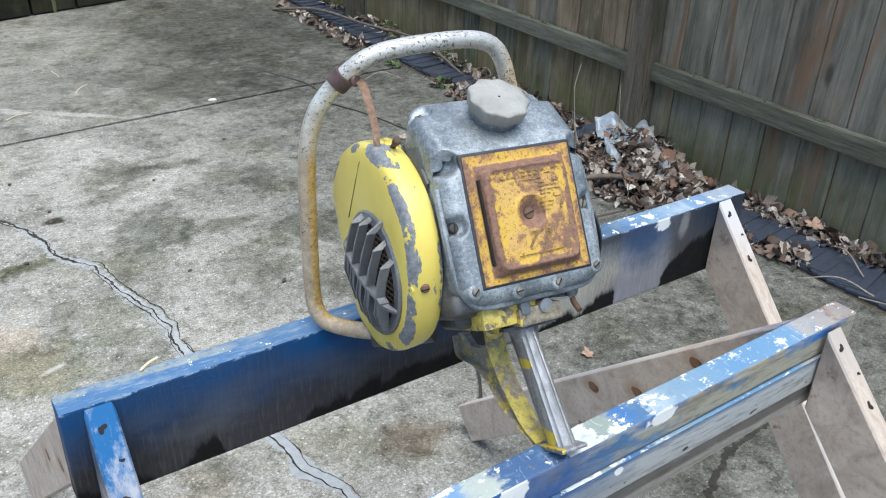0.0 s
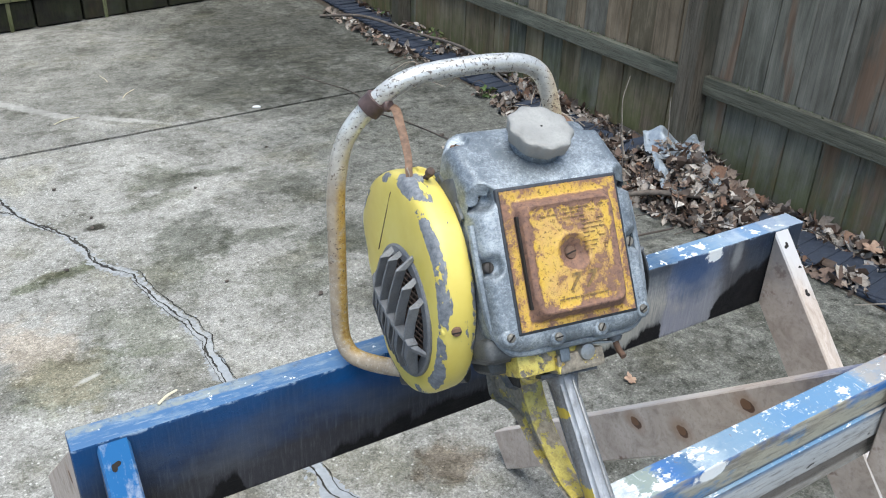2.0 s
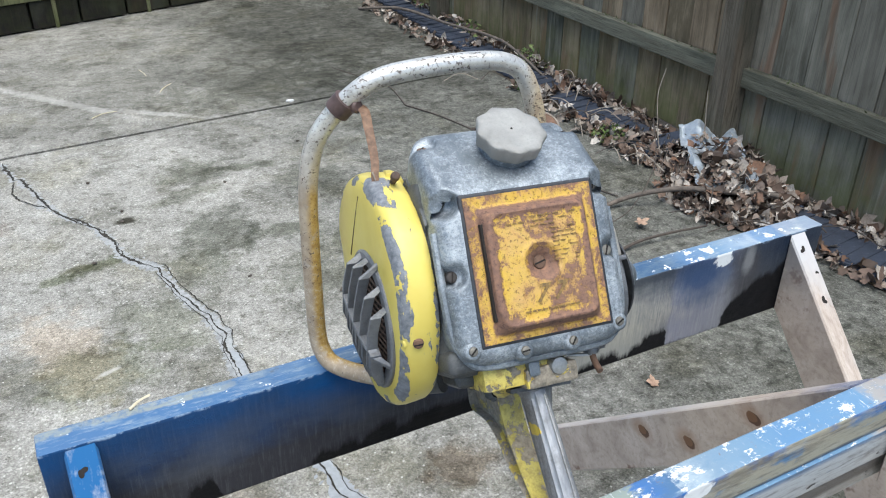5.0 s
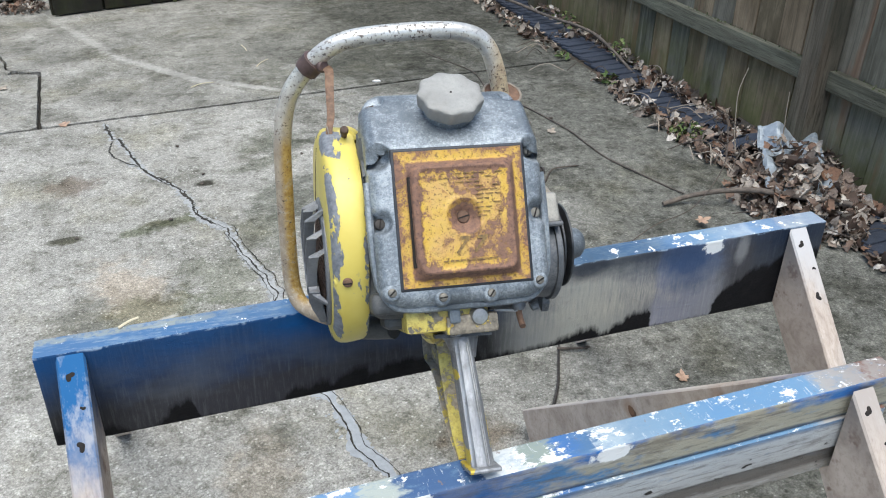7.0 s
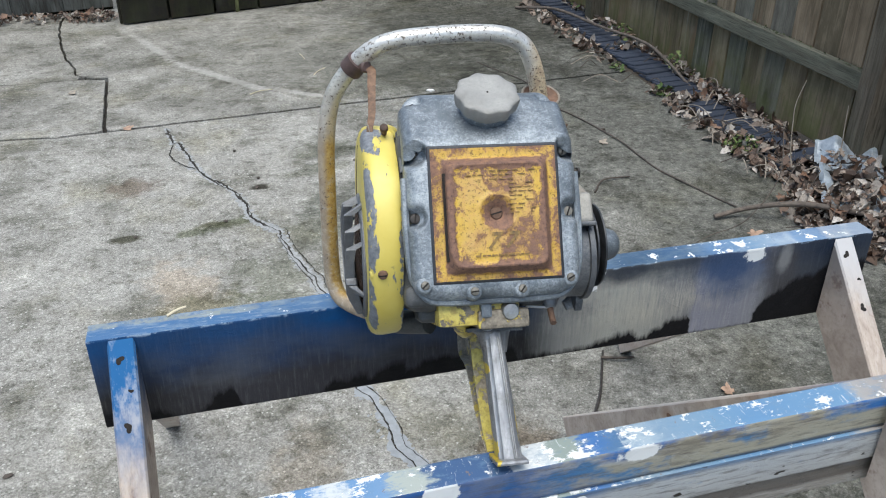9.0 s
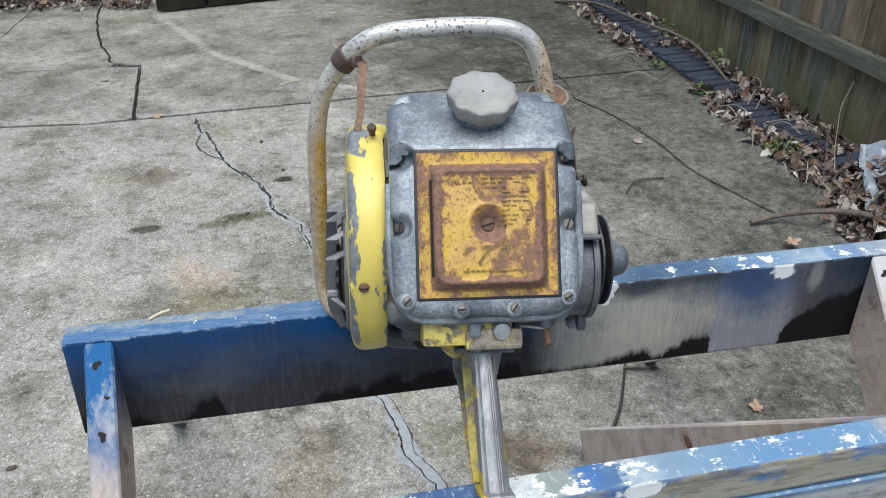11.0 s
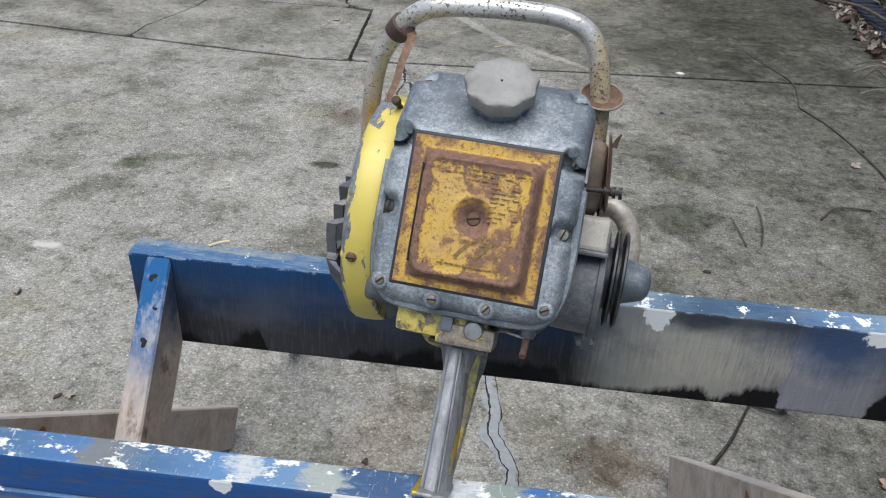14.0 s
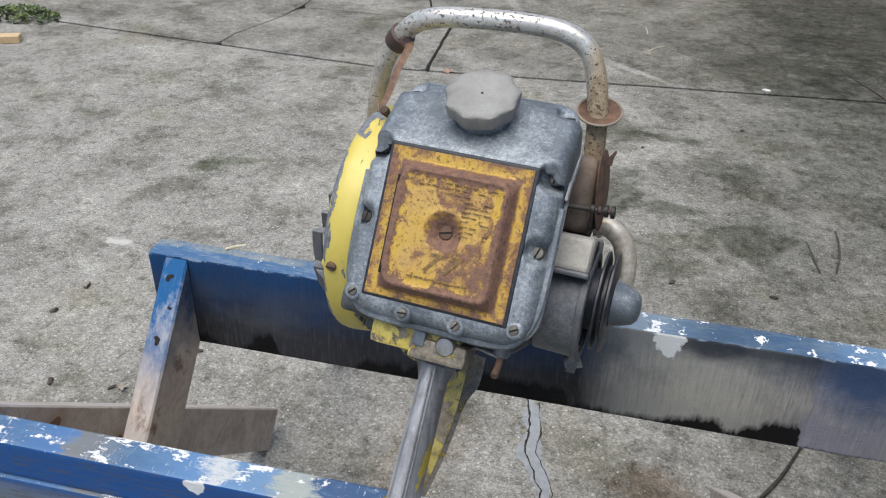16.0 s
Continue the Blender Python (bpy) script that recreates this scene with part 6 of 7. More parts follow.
    part("collar_plate", prism([(-0.030, -0.043), (0.0265, -0.0265), (0.028, -0.074), (-0.028, -0.082)], Matrix(((1, 0, 0, 0), (0, 0, -1, -0.1196), (0, 1, 0, 0), (0, 0, 0, 1))), 0.0040), M_CAST_DARK, grip, "thin dark mounting plate")
    side = [(-0.112, -0.139), (-0.145, -0.139), (-0.152, -0.161), (-0.150, -0.183), (-0.136, -0.197), (-0.134, -0.214), (-0.164, -0.212), (-0.174, -0.172), (-0.190, -0.147), (-0.208, -0.133), (-0.220, -0.121), (-0.234, -0.102), (-0.247, -0.080), (-0.2570, -0.062), (-0.2570, -0.048), (-0.239, -0.078), (-0.208, -0.103), (-0.180, -0.119), (-0.150, -0.127)]
    arm = own("trigger_arm", prism(side, Matrix(((0, 0, 1, -0.004), (1, 0, 0, 0), (0, 1, 0, 0), (0, 0, 0, 1))), 0.009), M_ARM, None, "grimy brown-grey cast arm behind the grip", 40)
    edge = [(0.001, -0.106, -0.120), (0.001, -0.128, -0.126), (0.0008, -0.150, -0.126), (0.001, -0.180, -0.118), (0.0005, -0.208, -0.102), (-0.0007, -0.239, -0.0770), (-0.0020, -0.2550, -0.0520)]
    part("arm_flange", tube(edge, 0.0155, 10, 6, 0.22, 0.0125), M_YELLOW_WORN, arm, "yellow-painted front flange of the arm")
    rim = [(0.0, p, q) for p, q in ((-0.136, -0.214), (-0.164, -0.211), (-0.174, -0.171), (-0.190, -0.146), (-0.208, -0.132), (-0.220, -0.120), (-0.234, -0.101), (-0.247, -0.079), (-0.2565, -0.062))]
    part("arm_rim", tube(rim, 0.0140, 8, 5, 0.20), M_ARM, arm)
    own("primer_screw", lathe([(-0.030, 0.0025), (-0.006, 0.0025), (-0.0055, 0.0044), (-0.0022, 0.0046), (-0.0016, 0.0026), (0.0006, 0.0026), (0.0012, 0.0046), (0.0040, 0.0042), (0.0046, 0.0015)], (0.1130, 0.0475, -0.0820), (1, 0.05, -0.1), 16), M_DARKSCREW, None, "dark ribbed screw at the tank's side")
    own("throttle_rod", tube([(0.0268, -0.1044, -0.045), (0.039, -0.1006, -0.045), (0.0520, -0.0962, -0.045)], 0.0013, 6, 3), M_VINE, None, "thin pale throttle rod")
    lever = own("throttle_lever", tube([(0.014, -0.096, -0.050), (0.0138, -0.1005, -0.030), (0.0137, -0.1025, -0.0215)], 0.0045, 10, 3), M_STEEL)
    part("bolt_head", lathe([(-0.007, 0.0098), (0.0, 0.0098), (0.0028, 0.0080), (0.0034, 0.003)], (0.0137, -0.1025, -0.0205), (0, -0.1, 1), 20), M_STEEL, lever, "bright domed bolt head")
    fuel = own("fuel_fitting", lathe([(-0.014, 0.0075), (0.0, 0.0085), (0.004, 0.006)], (0.0615, -0.0985, -0.040), (0, -1, 0.1), 12), M_CAST_PALE)
    part("pipe_stub", tube([(0.0615, -0.100, -0.040), (0.0617, -0.110, -0.037), (0.0613, -0.1185, -0.0285)], 0.0034, 10, 3), M_RUST, fuel, "rusty pipe stub")
    part("link_rod", tube([(0.036, -0.099, -0.044), (0.050, -0.101, -0.040), (0.0615, -0.102, -0.038)], 0.0018, 6, 2), M_STEEL, fuel)

    # drive side: gear case, starter pulley, exhaust
    pc = Vector((0.0, -0.0365, -0.120))
    gear = own("gear_case", lathe([(0.076, 0.046), (0.080, 0.0505), (0.1165, 0.0515), (0.1170, 0.0545), (0.1225, 0.0550), (0.1238, 0.0535), (0.1240, 0.046), (0.1195, 0.044), (0.1190, 0.020)], (0, -0.044, -0.110), (1, 0, 0), 48), M_GEAR, None, "grey drive housing")
    shelf = box((0.080, -0.0130, -0.150), (0.1215, 0.0215, -0.050), 0.0055, None, 3)
    for v in shelf.verts:
        # the front leans back towards the top
        v.co.z -= 0.20 * max(0.0, v.co.y + 0.013) * (1 if v.co.z > -0.10 else 0)
    part("shelf", shelf, M_SHELF, gear, "pale top of the drive housing")
    part("shelf_lip", box((0.0795, -0.0165, -0.060), (0.1225, -0.0110, -0.0460), 0.0022), M_GEAR, gear)
    part("side_opening", lathe([(0.1195, 0.0140), (0.1218, 0.0140), (0.1221, 0.004)], (0, 0.002, -0.082), (1, 0, 0), 20, lambda a, r, h: r * (1 + 0.25 * abs(math.sin(a)))), M_HOLE, gear)
    part("web", box((0.078, -0.070, -0.066), (0.0835, -0.012, -0.052), 0.002), M_CAST, gear)
    part("lower_lug", prism([(0.0, -0.082), (0.030, -0.084), (0.026, -0.104), (0.019, -0.113), (0.012, -0.106)], Matrix(((0, 0, 1, 0.1135), (0, 1, 0, 0), (1, 0, 0, -0.140), (0, 0, 0, 1))), 0.0085), M_GEAR, gear)
    part("drive_shaft", lathe([(0.119, 0.031), (0.1285, 0.031), (0.130, 0.026)], (0, pc.y, pc.z), (1, 0, 0), 32), M_BELT, gear, "blue-black clutch drum")
    part("drain_tab", tube([(0.122, -0.100, -0.144), (0.115, -0.1045, -0.144), (0.108, -0.1075, -0.143)], 0.0100, 12, 4, 0.5, 0.0060), M_CAST_PALE, gear, "pale pointed tab")
    pulley = own("starter_pulley", lathe([(0.1275, 0.021), (0.1290, 0.0215), (0.1296, 0.046), (0.1305, 0.0490), (0.1325, 0.0490), (0.1335, 0.0465), (0.1345, 0.036), (0.1372, 0.036), (0.1385, 0.0465), (0.1395, 0.0490), (0.1415, 0.0490), (0.1425, 0.0465), (0.1435, 0.022)], (0, pc.y, pc.z), (1, 0, 0), 56), M_PULLEY, None, "dark grooved starter pulley", 40)
    part("hub_dome", lathe([(0.144, 0.0235), (0.150, 0.0215), (0.158, 0.0190), (0.165, 0.0165), (0.1695, 0.0115), (0.171, 0.004)], (0, pc.y, pc.z), (1, 0, 0), 28), M_CAST, pulley, "grey domed hub")
    ex = own("exhaust_box", box((0.076, 0.022, -0.168), (0.107, 0.098, -0.092), 0.0145, None, 4), M_EXHAUST, None, "heat-stained brown exhaust box", 50)
    # black filler painted as the shade between exhaust box and heat shield
    part("shield_gap", box((0.1065, 0.030, -0.160), (0.1095, 0.086, -0.100), 0.001), M_HOLE, ex)
    part("heat_shield", lathe([(0.1090, 0.040), (0.1102, 0.0405), (0.1122, 0.034), (0.1132, 0.018), (0.1134, 0.002)], (0, 0.060, -0.130), (1, 0.10, 0.03), 28, lambda a, r, h: r * (1 + 0.05 * math.sin(3 * a) + 0.03 * math.sin(5 * a + 1))), M_RUST, ex, "warped rusty heat shield")
    part("shield_tab", tube([(0.1115, 0.094, -0.118), (0.1130, 0.101, -0.116), (0.1165, 0.108, -0.114)], 0.0038, 6, 3, 0.22, 0.0012), M_RUSTDARK, ex)
    knob = own("adjuster", tube([(0.100, 0.046, -0.118), (0.112, 0.048, -0.117), (0.124, 0.050, -0.116)], 0.0030, 8, 2), M_RUSTDARK, None, "small dark adjuster with two rings")
    for d in (0.119, 0.1255):
        part("ring", lathe([(-0.0018, 0.0062), (0.0018, 0.0062)], (d, 0.0495, -0.1165), (1, 0.08, 0.05), 12), M_RUBBER, knob)
    own("bent_pipe", tube([(0.106, 0.034, -0.150), (0.122, 0.036, -0.152), (0.138, 0.024, -0.155), (0.146, 0.0, -0.158), (0.146, -0.03, -0.160)], 0.0112, 14, 6), M_PIPE, None, "bent plated pipe")

    # front handle
    path = [(0.640, 0.778, 0.925), (0.641, 0.786, 0.975), (0.639, 0.794, 1.020), (0.632, 0.801, 1.056), (0.620, 0.805, 1.079), (0.597, 0.807, 1.091), (0.560, 0.808, 1.0955), (0.505, 0.809, 1.0955), (0.464, 0.812, 1.091), (0.438, 0.820, 1.077),
            (0.412, 0.838, 1.044), (0.397, 0.847, 1.012), (0.389, 0.850, 0.965), (0.386, 0.847, 0.900), (0.384, 0.842, 0.830), (0.384, 0.840, 0.788), (0.386, 0.834, 0.766), (0.393, 0.820, 0.7535), (0.412, 0.794, 0.7520), (0.440, 0.760, 0.757)]
    handle = own("front_handle", tube([saw_local(p) for p in path], 0.0104, 18, 7), M_TUBE, None, "pitted plated tube handle", 60)
    dirn = (saw_local((0.02, -0.30, 0.95)) - saw_local((0, 0, 0))).normalized()
    disc = saw_local((0.641, 0.793, 1.020))
    part("handle_washer", lathe([(-0.0035, 0.012), (-0.0030, 0.018), (-0.0005, 0.0222), (0.0008, 0.0225), (0.0006, 0.0210), (-0.0012, 0.017), (-0.0005, 0.0125)], disc, dirn, 28), M_RUST, handle, "rusty flared washer")
    q = Vector((0, 0, 1)).rotation_difference(dirn).to_matrix()
    part("washer_rim", tube([disc + q @ Vector((0.0222 * math.cos(a), 0.0222 * math.sin(a), 0.0006)) for a in (k * math.tau / 28 for k in range(29))], 0.0014, 6, 0), M_VINE, handle, "pale worn washer rim")
    part("lower_socket", tube([saw_local((0.640, 0.780, 0.930)), saw_local((0.639, 0.776, 0.91)), saw_local((0.632, 0.765, 0.885))], 0.0145, 14, 3), M_RUSTDARK, handle)
    part("foot_socket", tube([saw_local((0.432, 0.768, 0.751)), saw_local((0.455, 0.745, 0.757)), saw_local((0.485, 0.715, 0.772))], 0.015, 12, 3), M_CAST_DARK, handle)
    ca, cb = saw_local((0.4300, 0.8250, 1.0690)), saw_local((0.4190, 0.8325, 1.0540))
    band = own("strap_clamp", lathe([(-0.0085, 0.0125), (-0.0080, 0.0138), (0.0080, 0.0138), (0.0085, 0.0125)], (ca + cb) / 2, (ca - cb).normalized(), 24), M_CLAMP, None, "brown clamp band on the handle")
    knot = (ca + cb) / 2 + Vector((0.011, -0.004, 0.010))
    part("clamp_screw", lathe([(-0.006, 0.007), (0.004, 0.007), (0.006, 0.005)], knot, (0.4, -0.3, 0.85), 14), M_CLAMP, band)
    low = Vector((-0.1193, 0.0895, -0.0838))
    strap = own("leather_strap", tube([knot, knot + Vector((0.007, -0.006, 0.006)), knot.lerp(Vector((-0.1137, 0.141, -0.0905)), 0.6) + Vector((0.003, 0, 0.002)), Vector((-0.1137, 0.141, -0.0905)), Vector((-0.1150, 0.1200, -0.0850)), Vector((-0.1182, 0.1050, -0.0815)), low + Vector((0.0005, 0.004, 0.003))], 0.0053, 8, 6, 0.22, 0.0034), M_LEATHER, None, "worn brown leather strap")
    part("torn_edge", tube([(-0.1215, 0.1090, -0.0770), (-0.1200, 0.1050, -0.0780), (-0.1190, 0.1000, -0.0795)], 0.0011, 6, 3, 0.6, 0.0005), M_VINE, strap, "pale torn leather edge")
    ring = [low + Vector((0.0030 * math.cos(a), 0.0042 * math.sin(a), 0.0022 - 0.0036 * math.sin(a))) for a in (k * math.tau / 14 for k in range(15))]
    part("eyelet", tube(ring, 0.0013, 6, 2), M_STEEL, strap, "worn metal eyelet")
    part("eyelet_hole", lathe([(-0.003, 0.0026), (0.0008, 0.0026), (0.0009, 0.001)], low + Vector((0, 0, 0.0012)), (-0.25, 0.62, 0.74), 12), M_HOLE, strap)
    return saw


# ---- yard clutter ----
def leaf_heap(name, spots, count, mat, label, category, size=(0.016, 0.072), seed=0, curl=0.6):
    """spots: rows of (x, y, rx, ry, height, weight)."""
    rnd = random.Random(seed)
    verts, faces = [], []
    weights = [s[5] for s in spots]
    for _ in range(count):
        x, y, rx, ry, h, _w = rnd.choices(spots, weights)[0]
        a, r = rnd.uniform(0, math.tau), math.sqrt(rnd.random())
        px, py = x + rx * r * math.cos(a), y + ry * r * math.sin(a)
        z = 0.006 + h * max(0.0, 1 - r * r) * rnd.random() ** 0.6
        if px < 2.60:
            leaf_into(verts, faces, Vector((px, py, z + 0.006)), size[0] + (size[1] - size[0]) * rnd.random() ** 1.7, rnd, curl)
    me = bpy.data.meshes.new(name)
    me.from_pydata(verts, [], faces)
    me.polygons.foreach_set("use_smooth", [True] * len(me.polygons))
    me.materials.append(mat)
    return tagged(new(name, me), label, category, kind="stuff")


def build_edging():
    rnd = random.Random(6)
    strip = thing("edging_strip", Matrix.Translation((2.35, 2.4, 0)), "blue-black ribbed edging laid beside the drive", "edging", kind="structure")
    line = spline([(2.50, 0.3, 0), (2.455, 1.0, 0), (2.44, 1.5, 0), (2.44, 2.3, 0), (2.45, 3.0, 0), (2.46, 4.0, 0), (2.49, 5.0, 0), (2.51, 6.2, 0)], 14)
    mesh = None
    for a in range(len(line) - 1):
        p, q = line[a], line[a + 1]
        yaw = math.atan2(q.y - p.y, q.x - p.x)
        n = max(1, round((q - p).length / 0.105))
        for k in range(n):
            c = p.lerp(q, (k + 0.5) / n)
            if mesh is None:
                ob = part("edging_piece", box((-0.060, -0.093, -0.006), (0.060, 0.093, 0.010), 0.005), M_EDGING, strip)
                mesh = ob.data
            else:
                ob = new("edging_piece", mesh)
                ob.parent = strip
            # each piece laps over the next like a scale, slightly askew
            ob.matrix_basis = Matrix.Translation(-strip.location) @ pose(c.x, c.y, 0.008 + rnd.uniform(-0.002, 0.002), rnd.uniform(-1.5, 1.5), 5.0 + rnd.uniform(-1.2, 1.2), math.degrees(yaw) + 9 + rnd.uniform(-2.5, 2.5))
    # one loose piece, tipped up at the end of the run
    ob = new("edging_piece", mesh)
    ob.parent = strip
    ob.matrix_basis = Matrix.Translation(-strip.location) @ pose(2.45, 2.53, 0.050, -24, -8, 35)


def build_clutter():
    build_edging()
    leaf_heap("leaf_litter", ((2.36, 2.08, 0.23, 0.26, 0.13, 3.0), (2.45, 2.22, 0.20, 0.30, 0.16, 2.0), (2.565, 1.55, 0.05, 0.45, 0.05, 1.0), (2.32, 1.86, 0.12, 0.12, 0.05, 0.6)), 2300, M_LEAF, "heap of dry brown and grey leaves against the fence", "leaves", (0.016, 0.084), seed=1)
    leaf_heap("leaf_litter", ((2.57, 3.3, 0.05, 0.9, 0.05, 1.6), (2.58, 4.6, 0.05, 1.0, 0.05, 1.2), (2.55, 3.15, 0.05, 0.30, 0.05, 0.9), (2.40, 3.34, 0.12, 0.05, 0.02, 0.45), (2.46, 2.55, 0.10, 0.14, 0.05, 0.5), (2.47, 4.25, 0.10, 0.07, 0.02, 0.35), (2.30, 3.0, 0.06, 0.7, 0.02, 0.8), (2.30, 4.7, 0.07, 0.8, 0.02, 0.9), (2.36, 2.65, 0.12, 0.3, 0.04, 1.0), (2.58, 0.9, 0.04, 0.5, 0.04, 0.6), (2.58, 1.35, 0.04, 0.4, 0.04, 0.9), (2.36, 1.40, 0.06, 0.10, 0.03, 0.35), (2.33, 1.62, 0.05, 0.14, 0.02, 0.3)), 1750, M_LEAF, "scattered dry leaves along the fence foot", "leaves", (0.020, 0.092), seed=2)
    leaf_heap("ground_weeds", ((2.33, 2.74, 0.08, 0.10, 0.06, 2.2), (2.58, 3.80, 0.04, 0.14, 0.10, 1.4), (2.58, 4.45, 0.04, 0.12, 0.10, 1.0), (2.28, 3.90, 0.04, 0.05, 0.04, 0.7), (2.34, 3.48, 0.06, 0.06, 0.04, 0.8), (2.57, 4.9, 0.05, 0.5, 0.06, 0.8)), 330, M_GREEN, "small green weeds among the leaves", "weeds", (0.02, 0.045), 3, 0.3)
    leaf_heap("ground_weeds", ((-2.55, 3.72, 0.22, 0.11, 0.06, 1.0),), 240, M_GREEN, "patch of green weeds in the slab joint", "weeds", (0.02, 0.05), 4, 0.3)
    leaf_heap("leaf_litter", ((-1.2, 5.72, 0.75, 0.10, 0.04, 2.0), (-0.55, 5.70, 0.16, 0.12, 0.05, 1.0)), 480, M_LEAF, "brown leaves blown against the wall foot", "leaves", seed=9)
    # a few single leaves
    def maple(at, size, yaw, mat, label):
        pts, rl = [], random.Random(int(yaw * 7 + at[1] * 100))
        for k in range(30):
            a = k * math.tau / 30
            lobes = abs(math.cos(2.5 * a + 0.4 * rl.uniform(-1, 1))) ** 0.7
            r = (0.34 + 0.62 * lobes * rl.uniform(0.75, 1.15)) * (0.8 + 0.25 * math.cos(a)) * size / 2
            pts.append((r * math.cos(a), r * math.sin(a) * 0.85))
        bm = prism(pts, Matrix(), 0.0015)
        for v in bm.verts:
            v.co.z += 4.5 * (v.co.x**2 - 0.6 * v.co.y**2) * 0.8 + 0.004
        ob = part("fallen_leaf", bm, mat)
        ob.matrix_world = pose(*at, 8, -6, yaw)
        tagged(ob, label, "leaf")
    maple((2.54, 1.44, 0.060), 0.100, 20, M_ORANGE, "dry orange maple leaf on the edging")
    maple((1.405, 1.325, 0.002), 0.055, 70, M_ORANGE, "small dry leaf on the concrete")
    maple((-0.20, 3.60, 0.002), 0.07, 10, M_ORANGE, "small brown leaf by the slab joint")
    maple((-0.50, 4.16, 0.004), 0.06, 40, M_VINE, "pale dry leaf on the slab")
    maple((1.78, 2.95, 0.002), 0.06, 40, M_VINE, "pale dry leaf on the slab")
    maple((-0.405, 1.275, 0.003), 0.035, 20, M_VINE, "pale scrap of dry leaf on the concrete")
    maple((-0.743, 1.622, 0.003), 0.03, 50, M_VINE, "pale scrap of dry leaf on the concrete")
    maple((1.92, 2.03, 0.02), 0.07, 0, M_ORANGE, "dry leaf beside the heap")
    # sticks, twigs and vines
    def stick(name, pts, r, mat, label, end=None, sides=8):
        ob = part(name, wobble(tube(pts, r, sides, 6, 1.0, end), 0.004, 9), mat, smooth=60)
        tagged(ob, label, "stick")
    stick("branch", [(1.874, 2.194, 0.012), (1.99, 2.19, 0.035), (2.14, 2.10, 0.075), (2.27, 1.99, 0.085), (2.42, 1.90, 0.075)], 0.0085, M_BARK, "grey dead branch over the leaf heap", 0.012)
    stick("vine", [(1.70, 3.50, 0.004), (1.79, 3.29, 0.004), (1.86, 2.94, 0.006), (1.885, 2.625, 0.004), (2.00, 2.26, 0.006)], 0.0038, M_TWIG, "thin dark vine lying on the concrete", 0.003, 6)
    stick("vine", [(1.70, 3.50, 0.004), (1.736, 3.79, 0.006), (1.66, 4.02, 0.004), (1.59, 4.21, 0.004)], 0.0035, M_TWIG, "thin dark vine lying on the concrete", 0.002, 6)
    stick("twig", [(1.55, 2.50, 0.004), (1.62, 2.58, 0.012), (1.74, 2.60, 0.004)], 0.004, M_TWIG, "short dark curved twig", 0.003, 6)
    stick("twig", [(1.317, 2.285, 0.004), (1.345, 2.40, 0.01), (1.351, 2.549, 0.004)], 0.0028, M_TWIG, "thin dark twig on the concrete", 0.002, 6)
    stick("twig", [(1.27, 2.275, 0.004), (1.262, 2.37, 0.008), (1.251, 2.449, 0.004)], 0.0025, M_TWIG, "thin dark twig on the concrete", 0.0015, 6)
    stick("twig", [(1.03, 1.30, 0.006), (1.10, 1.42, 0.008), (1.17, 1.56, 0.006)], 0.0048, M_DARKSCREW, "dark twig on the concrete", 0.003, 6)
    stick("twig", [(1.15, 1.53, 0.008), (1.20, 1.51, 0.012), (1.235, 1.515, 0.008)], 0.004, M_TWIG, "broken bit of dark twig", 0.003, 6)
    stick("twig", [(1.60, 1.98, 0.006), (1.75, 2.05, 0.02), (1.95, 2.12, 0.03), (2.12, 2.22, 0.12), (2.2, 2.35, 0.25)], 0.0016, M_TWIG, "thin dark stem leaning out of the heap", 0.002, 6)
    stick("twig", [(1.70, 1.90, 0.004), (1.85, 1.93, 0.02), (2.1, 1.90, 0.03)], 0.007, M_TWIG, "dark forked twig by the heap", 0.004, 6)
    stick("vine", [(2.34, 2.42, 0.02), (2.35, 2.48, 0.12), (2.37, 2.53, 0.26), (2.41, 2.55, 0.36)], 0.0028, M_VINE, "thin dry stem standing at the fence", 0.0015, 6)
    stick("vine", [(2.44, 2.30, 0.02), (2.45, 2.33, 0.18), (2.46, 2.36, 0.32)], 0.003, M_VINE, "thin dry stem standing at the fence", 0.0015, 6)
    stick("root", [(2.20, 5.35, 0.01), (2.36, 5.05, 0.06), (2.46, 4.5, 0.07), (2.50, 4.0, 0.10), (2.52, 3.65, 0.03), (2.50, 3.45, 0.0)], 0.010, M_BARK, "grey root running over the edging", 0.007)
    stick("straw", [(0.168, 0.858, 0.7395), (0.180, 0.866, 0.742), (0.192, 0.870, 0.7435)], 0.0018, M_STRAW, "bit of pale straw on the sawhorse beam", 0.0014, 6)
    for pts in (((0.693, 4.192), (0.72, 4.25), (0.764, 4.303)), ((0.656, 4.598), (0.668, 4.54), (0.674, 4.485)), ((0.35, 3.95), (0.40, 3.99), (0.46, 4.0))):
        stick("straw", [(x, y, 0.004) for x, y in pts], 0.0026, M_STRAW, "bit of pale straw on the concrete", 0.0018, 6)
    rnd = random.Random(12)
    for k in range(44):
        x, y, a, ln = rnd.uniform(2.15, 2.55), rnd.uniform(1.0, 4.2), rnd.uniform(0, math.tau), rnd.uniform(0.08, 0.26)
        up = 0.10 if 1.85 < y < 2.4 and k % 3 else 0.03
        stick("twig", [(x, y, up), (x + ln / 2 * math.cos(a), y + ln / 2 * math.sin(a), up + 0.03), (min(2.6, x + ln * math.cos(a)), y + ln * math.sin(a), up * 0.7)], 0.0026, M_VINE if k % 2 else M_TWIG, "short dry twig among the leaves", 0.002, 5)
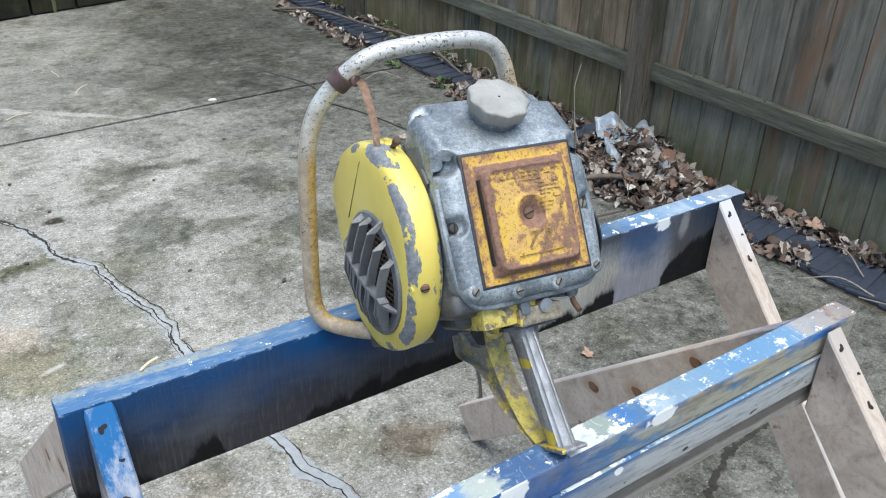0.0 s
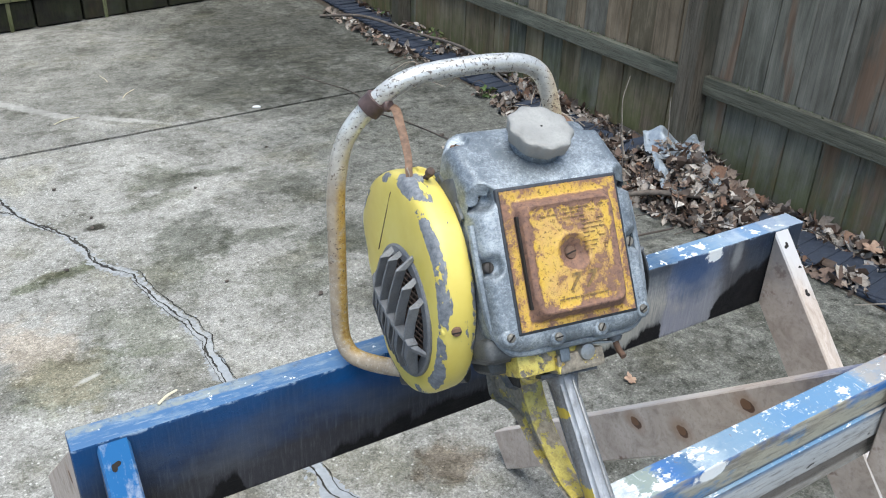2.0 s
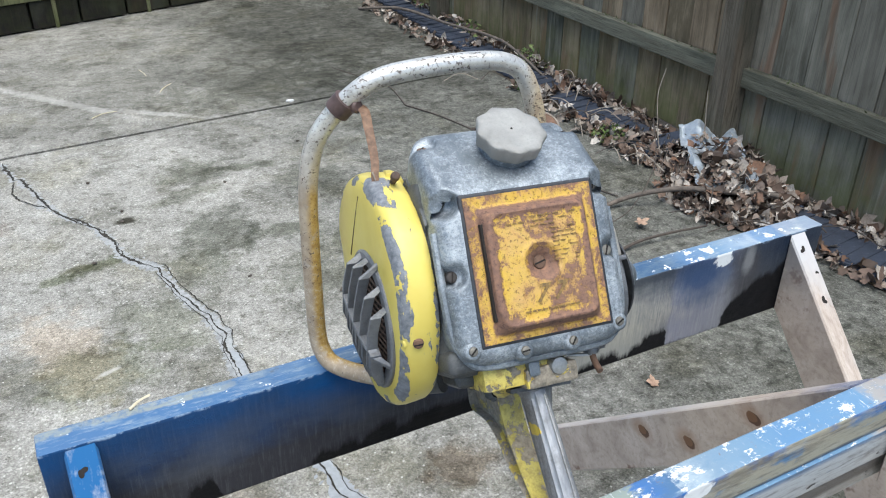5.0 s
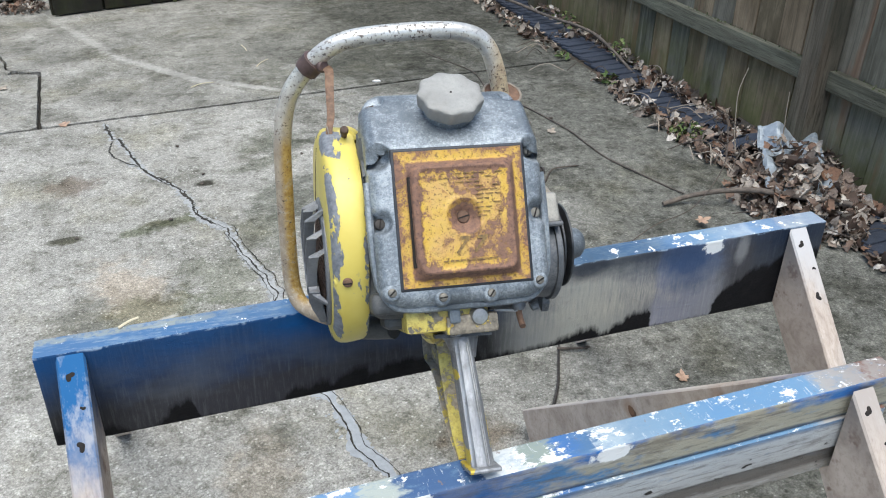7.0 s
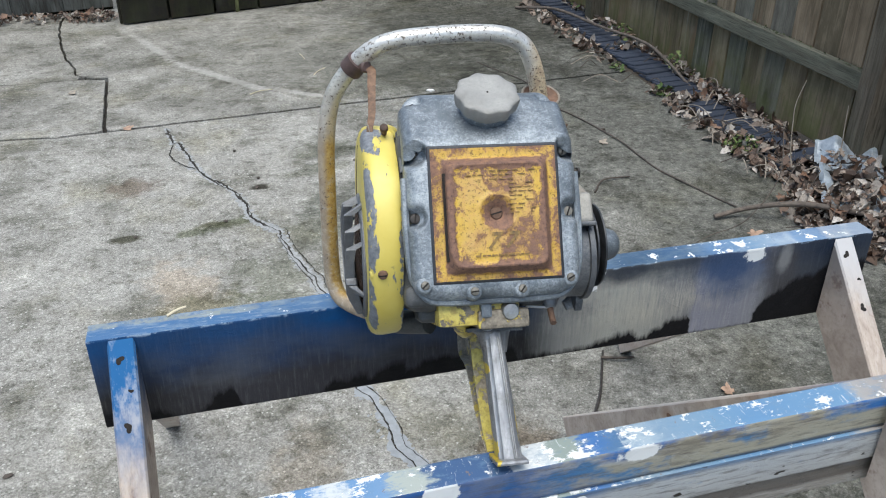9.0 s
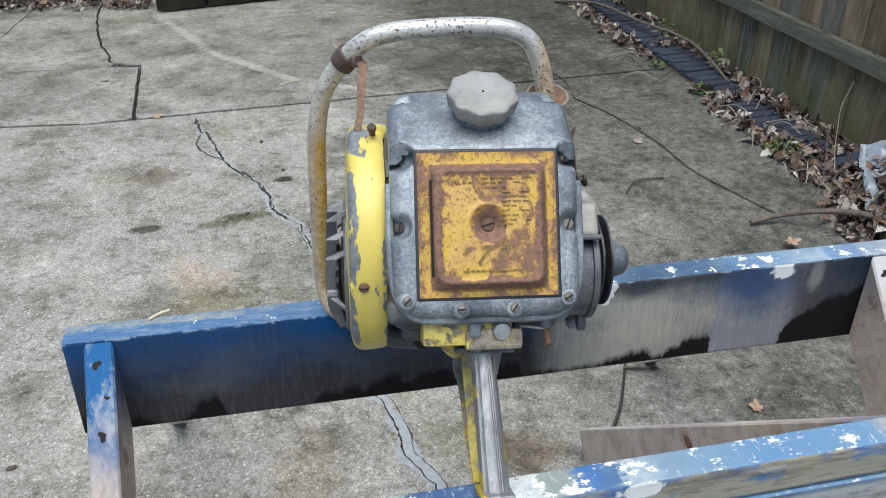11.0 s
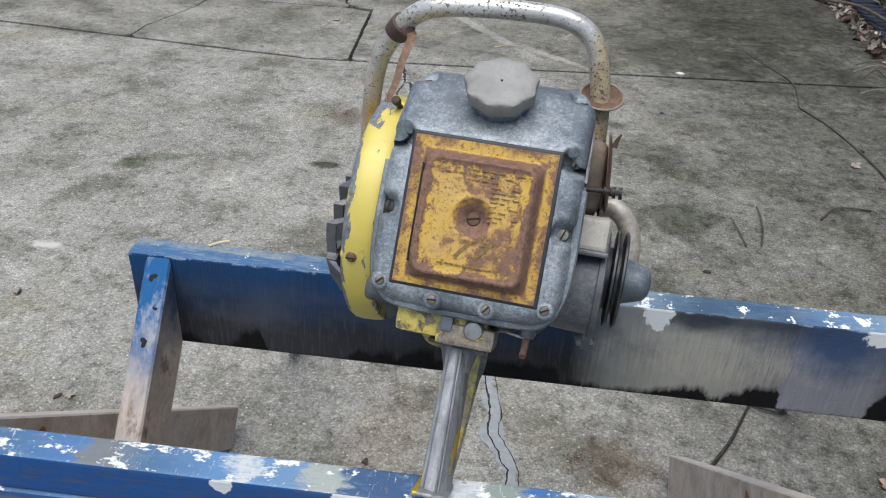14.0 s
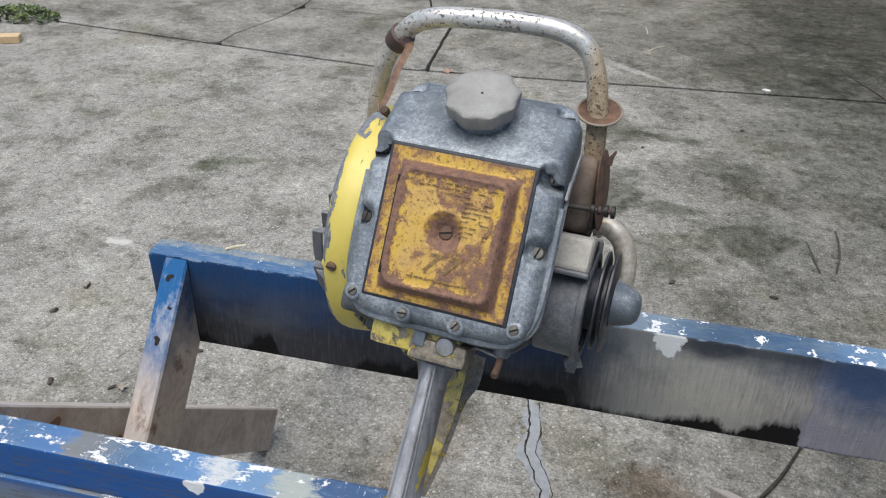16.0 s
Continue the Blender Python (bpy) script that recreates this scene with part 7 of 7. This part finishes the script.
    for k, (x, y) in enumerate(((0.62, 2.30), (0.33, 2.93), (0.30, 1.20), (0.70, 1.75), (-0.30, 1.45), (-0.75, 1.50), (1.85, 3.1), (1.62, 1.75), (1.1, 3.3), (0.9, 1.05), (-0.1, 1.6), (0.35, 1.62), (-0.43, 1.27), (-0.58, 1.25), (0.32, 2.85), (0.25, 3.23), (0.72, 3.02), (0.20, 2.59), (1.13, 2.10), (0.85, 2.10), (-0.735, 1.625), (-0.10, 2.54))):
        bm = wobble(lathe([(0, 0.006), (0.006, 0.010), (0.012, 0.005)], (0, 0, 0), (0, 0, 1), 8), 0.006, 120, k)
        ob = part("pebble", bm, M_TWIG, smooth=50)
        ob.matrix_world = pose(x, y, 0.001, 0, 0, k * 50) @ Matrix.Diagonal((0.7 + 0.12 * (k % 7), 0.55 + 0.1 * (k % 3), 0.45 + 0.1 * (k % 4), 1))
        tagged(ob, "dark crumb of debris on the concrete", "debris", "crumbs on the drive")
    # crumpled plastic among the leaves
    bm = bmesh.new()
    bmesh.ops.create_grid(bm, x_segments=26, y_segments=20, size=0.5)
    for v in bm.verts:
        x, y = v.co.x, v.co.y
        v.co = Vector((x * 0.44, y * 0.22, 0.045 + 0.055 * noise.noise(Vector((x * 3.2, y * 3.2, 2.2))) + 0.022 * abs(noise.noise(Vector((x * 8, y * 8, 5))))))
    bag = part("plastic_sheet", bm, M_PLASTIC, smooth=25)
    bag.matrix_world = pose(2.42, 2.22, 0.055, 0, -12, 60)
    tagged(bag, "crumpled pale silvery plastic sheet in the leaves", "plastic")
    # offcuts and scraps
    ob = part("wood_offcut", box((-0.07, -0.03, 0), (0.07, 0.03, 0.035), 0.003), M_PINE)
    ob.matrix_world = pose(-2.37, 3.36, 0.001, 0, 0, 25)
    tagged(ob, "short pale pine offcut on the concrete", "offcut")
    ob = part("paint_scrap", wobble(prism([(-0.02, 0), (-0.005, 0.012), (0.015, 0.01), (0.02, -0.008), (0, -0.012)], Matrix(), 0.006), 0.003, 60), M_WHITE)
    ob.matrix_world = pose(1.225, 3.80, 0.001)
    tagged(ob, "small white scrap by the slab joint", "scrap")


build_ground()
build_fence()
build_back()
build_far_wall()
build_trestles()
build_saw()
build_clutter()
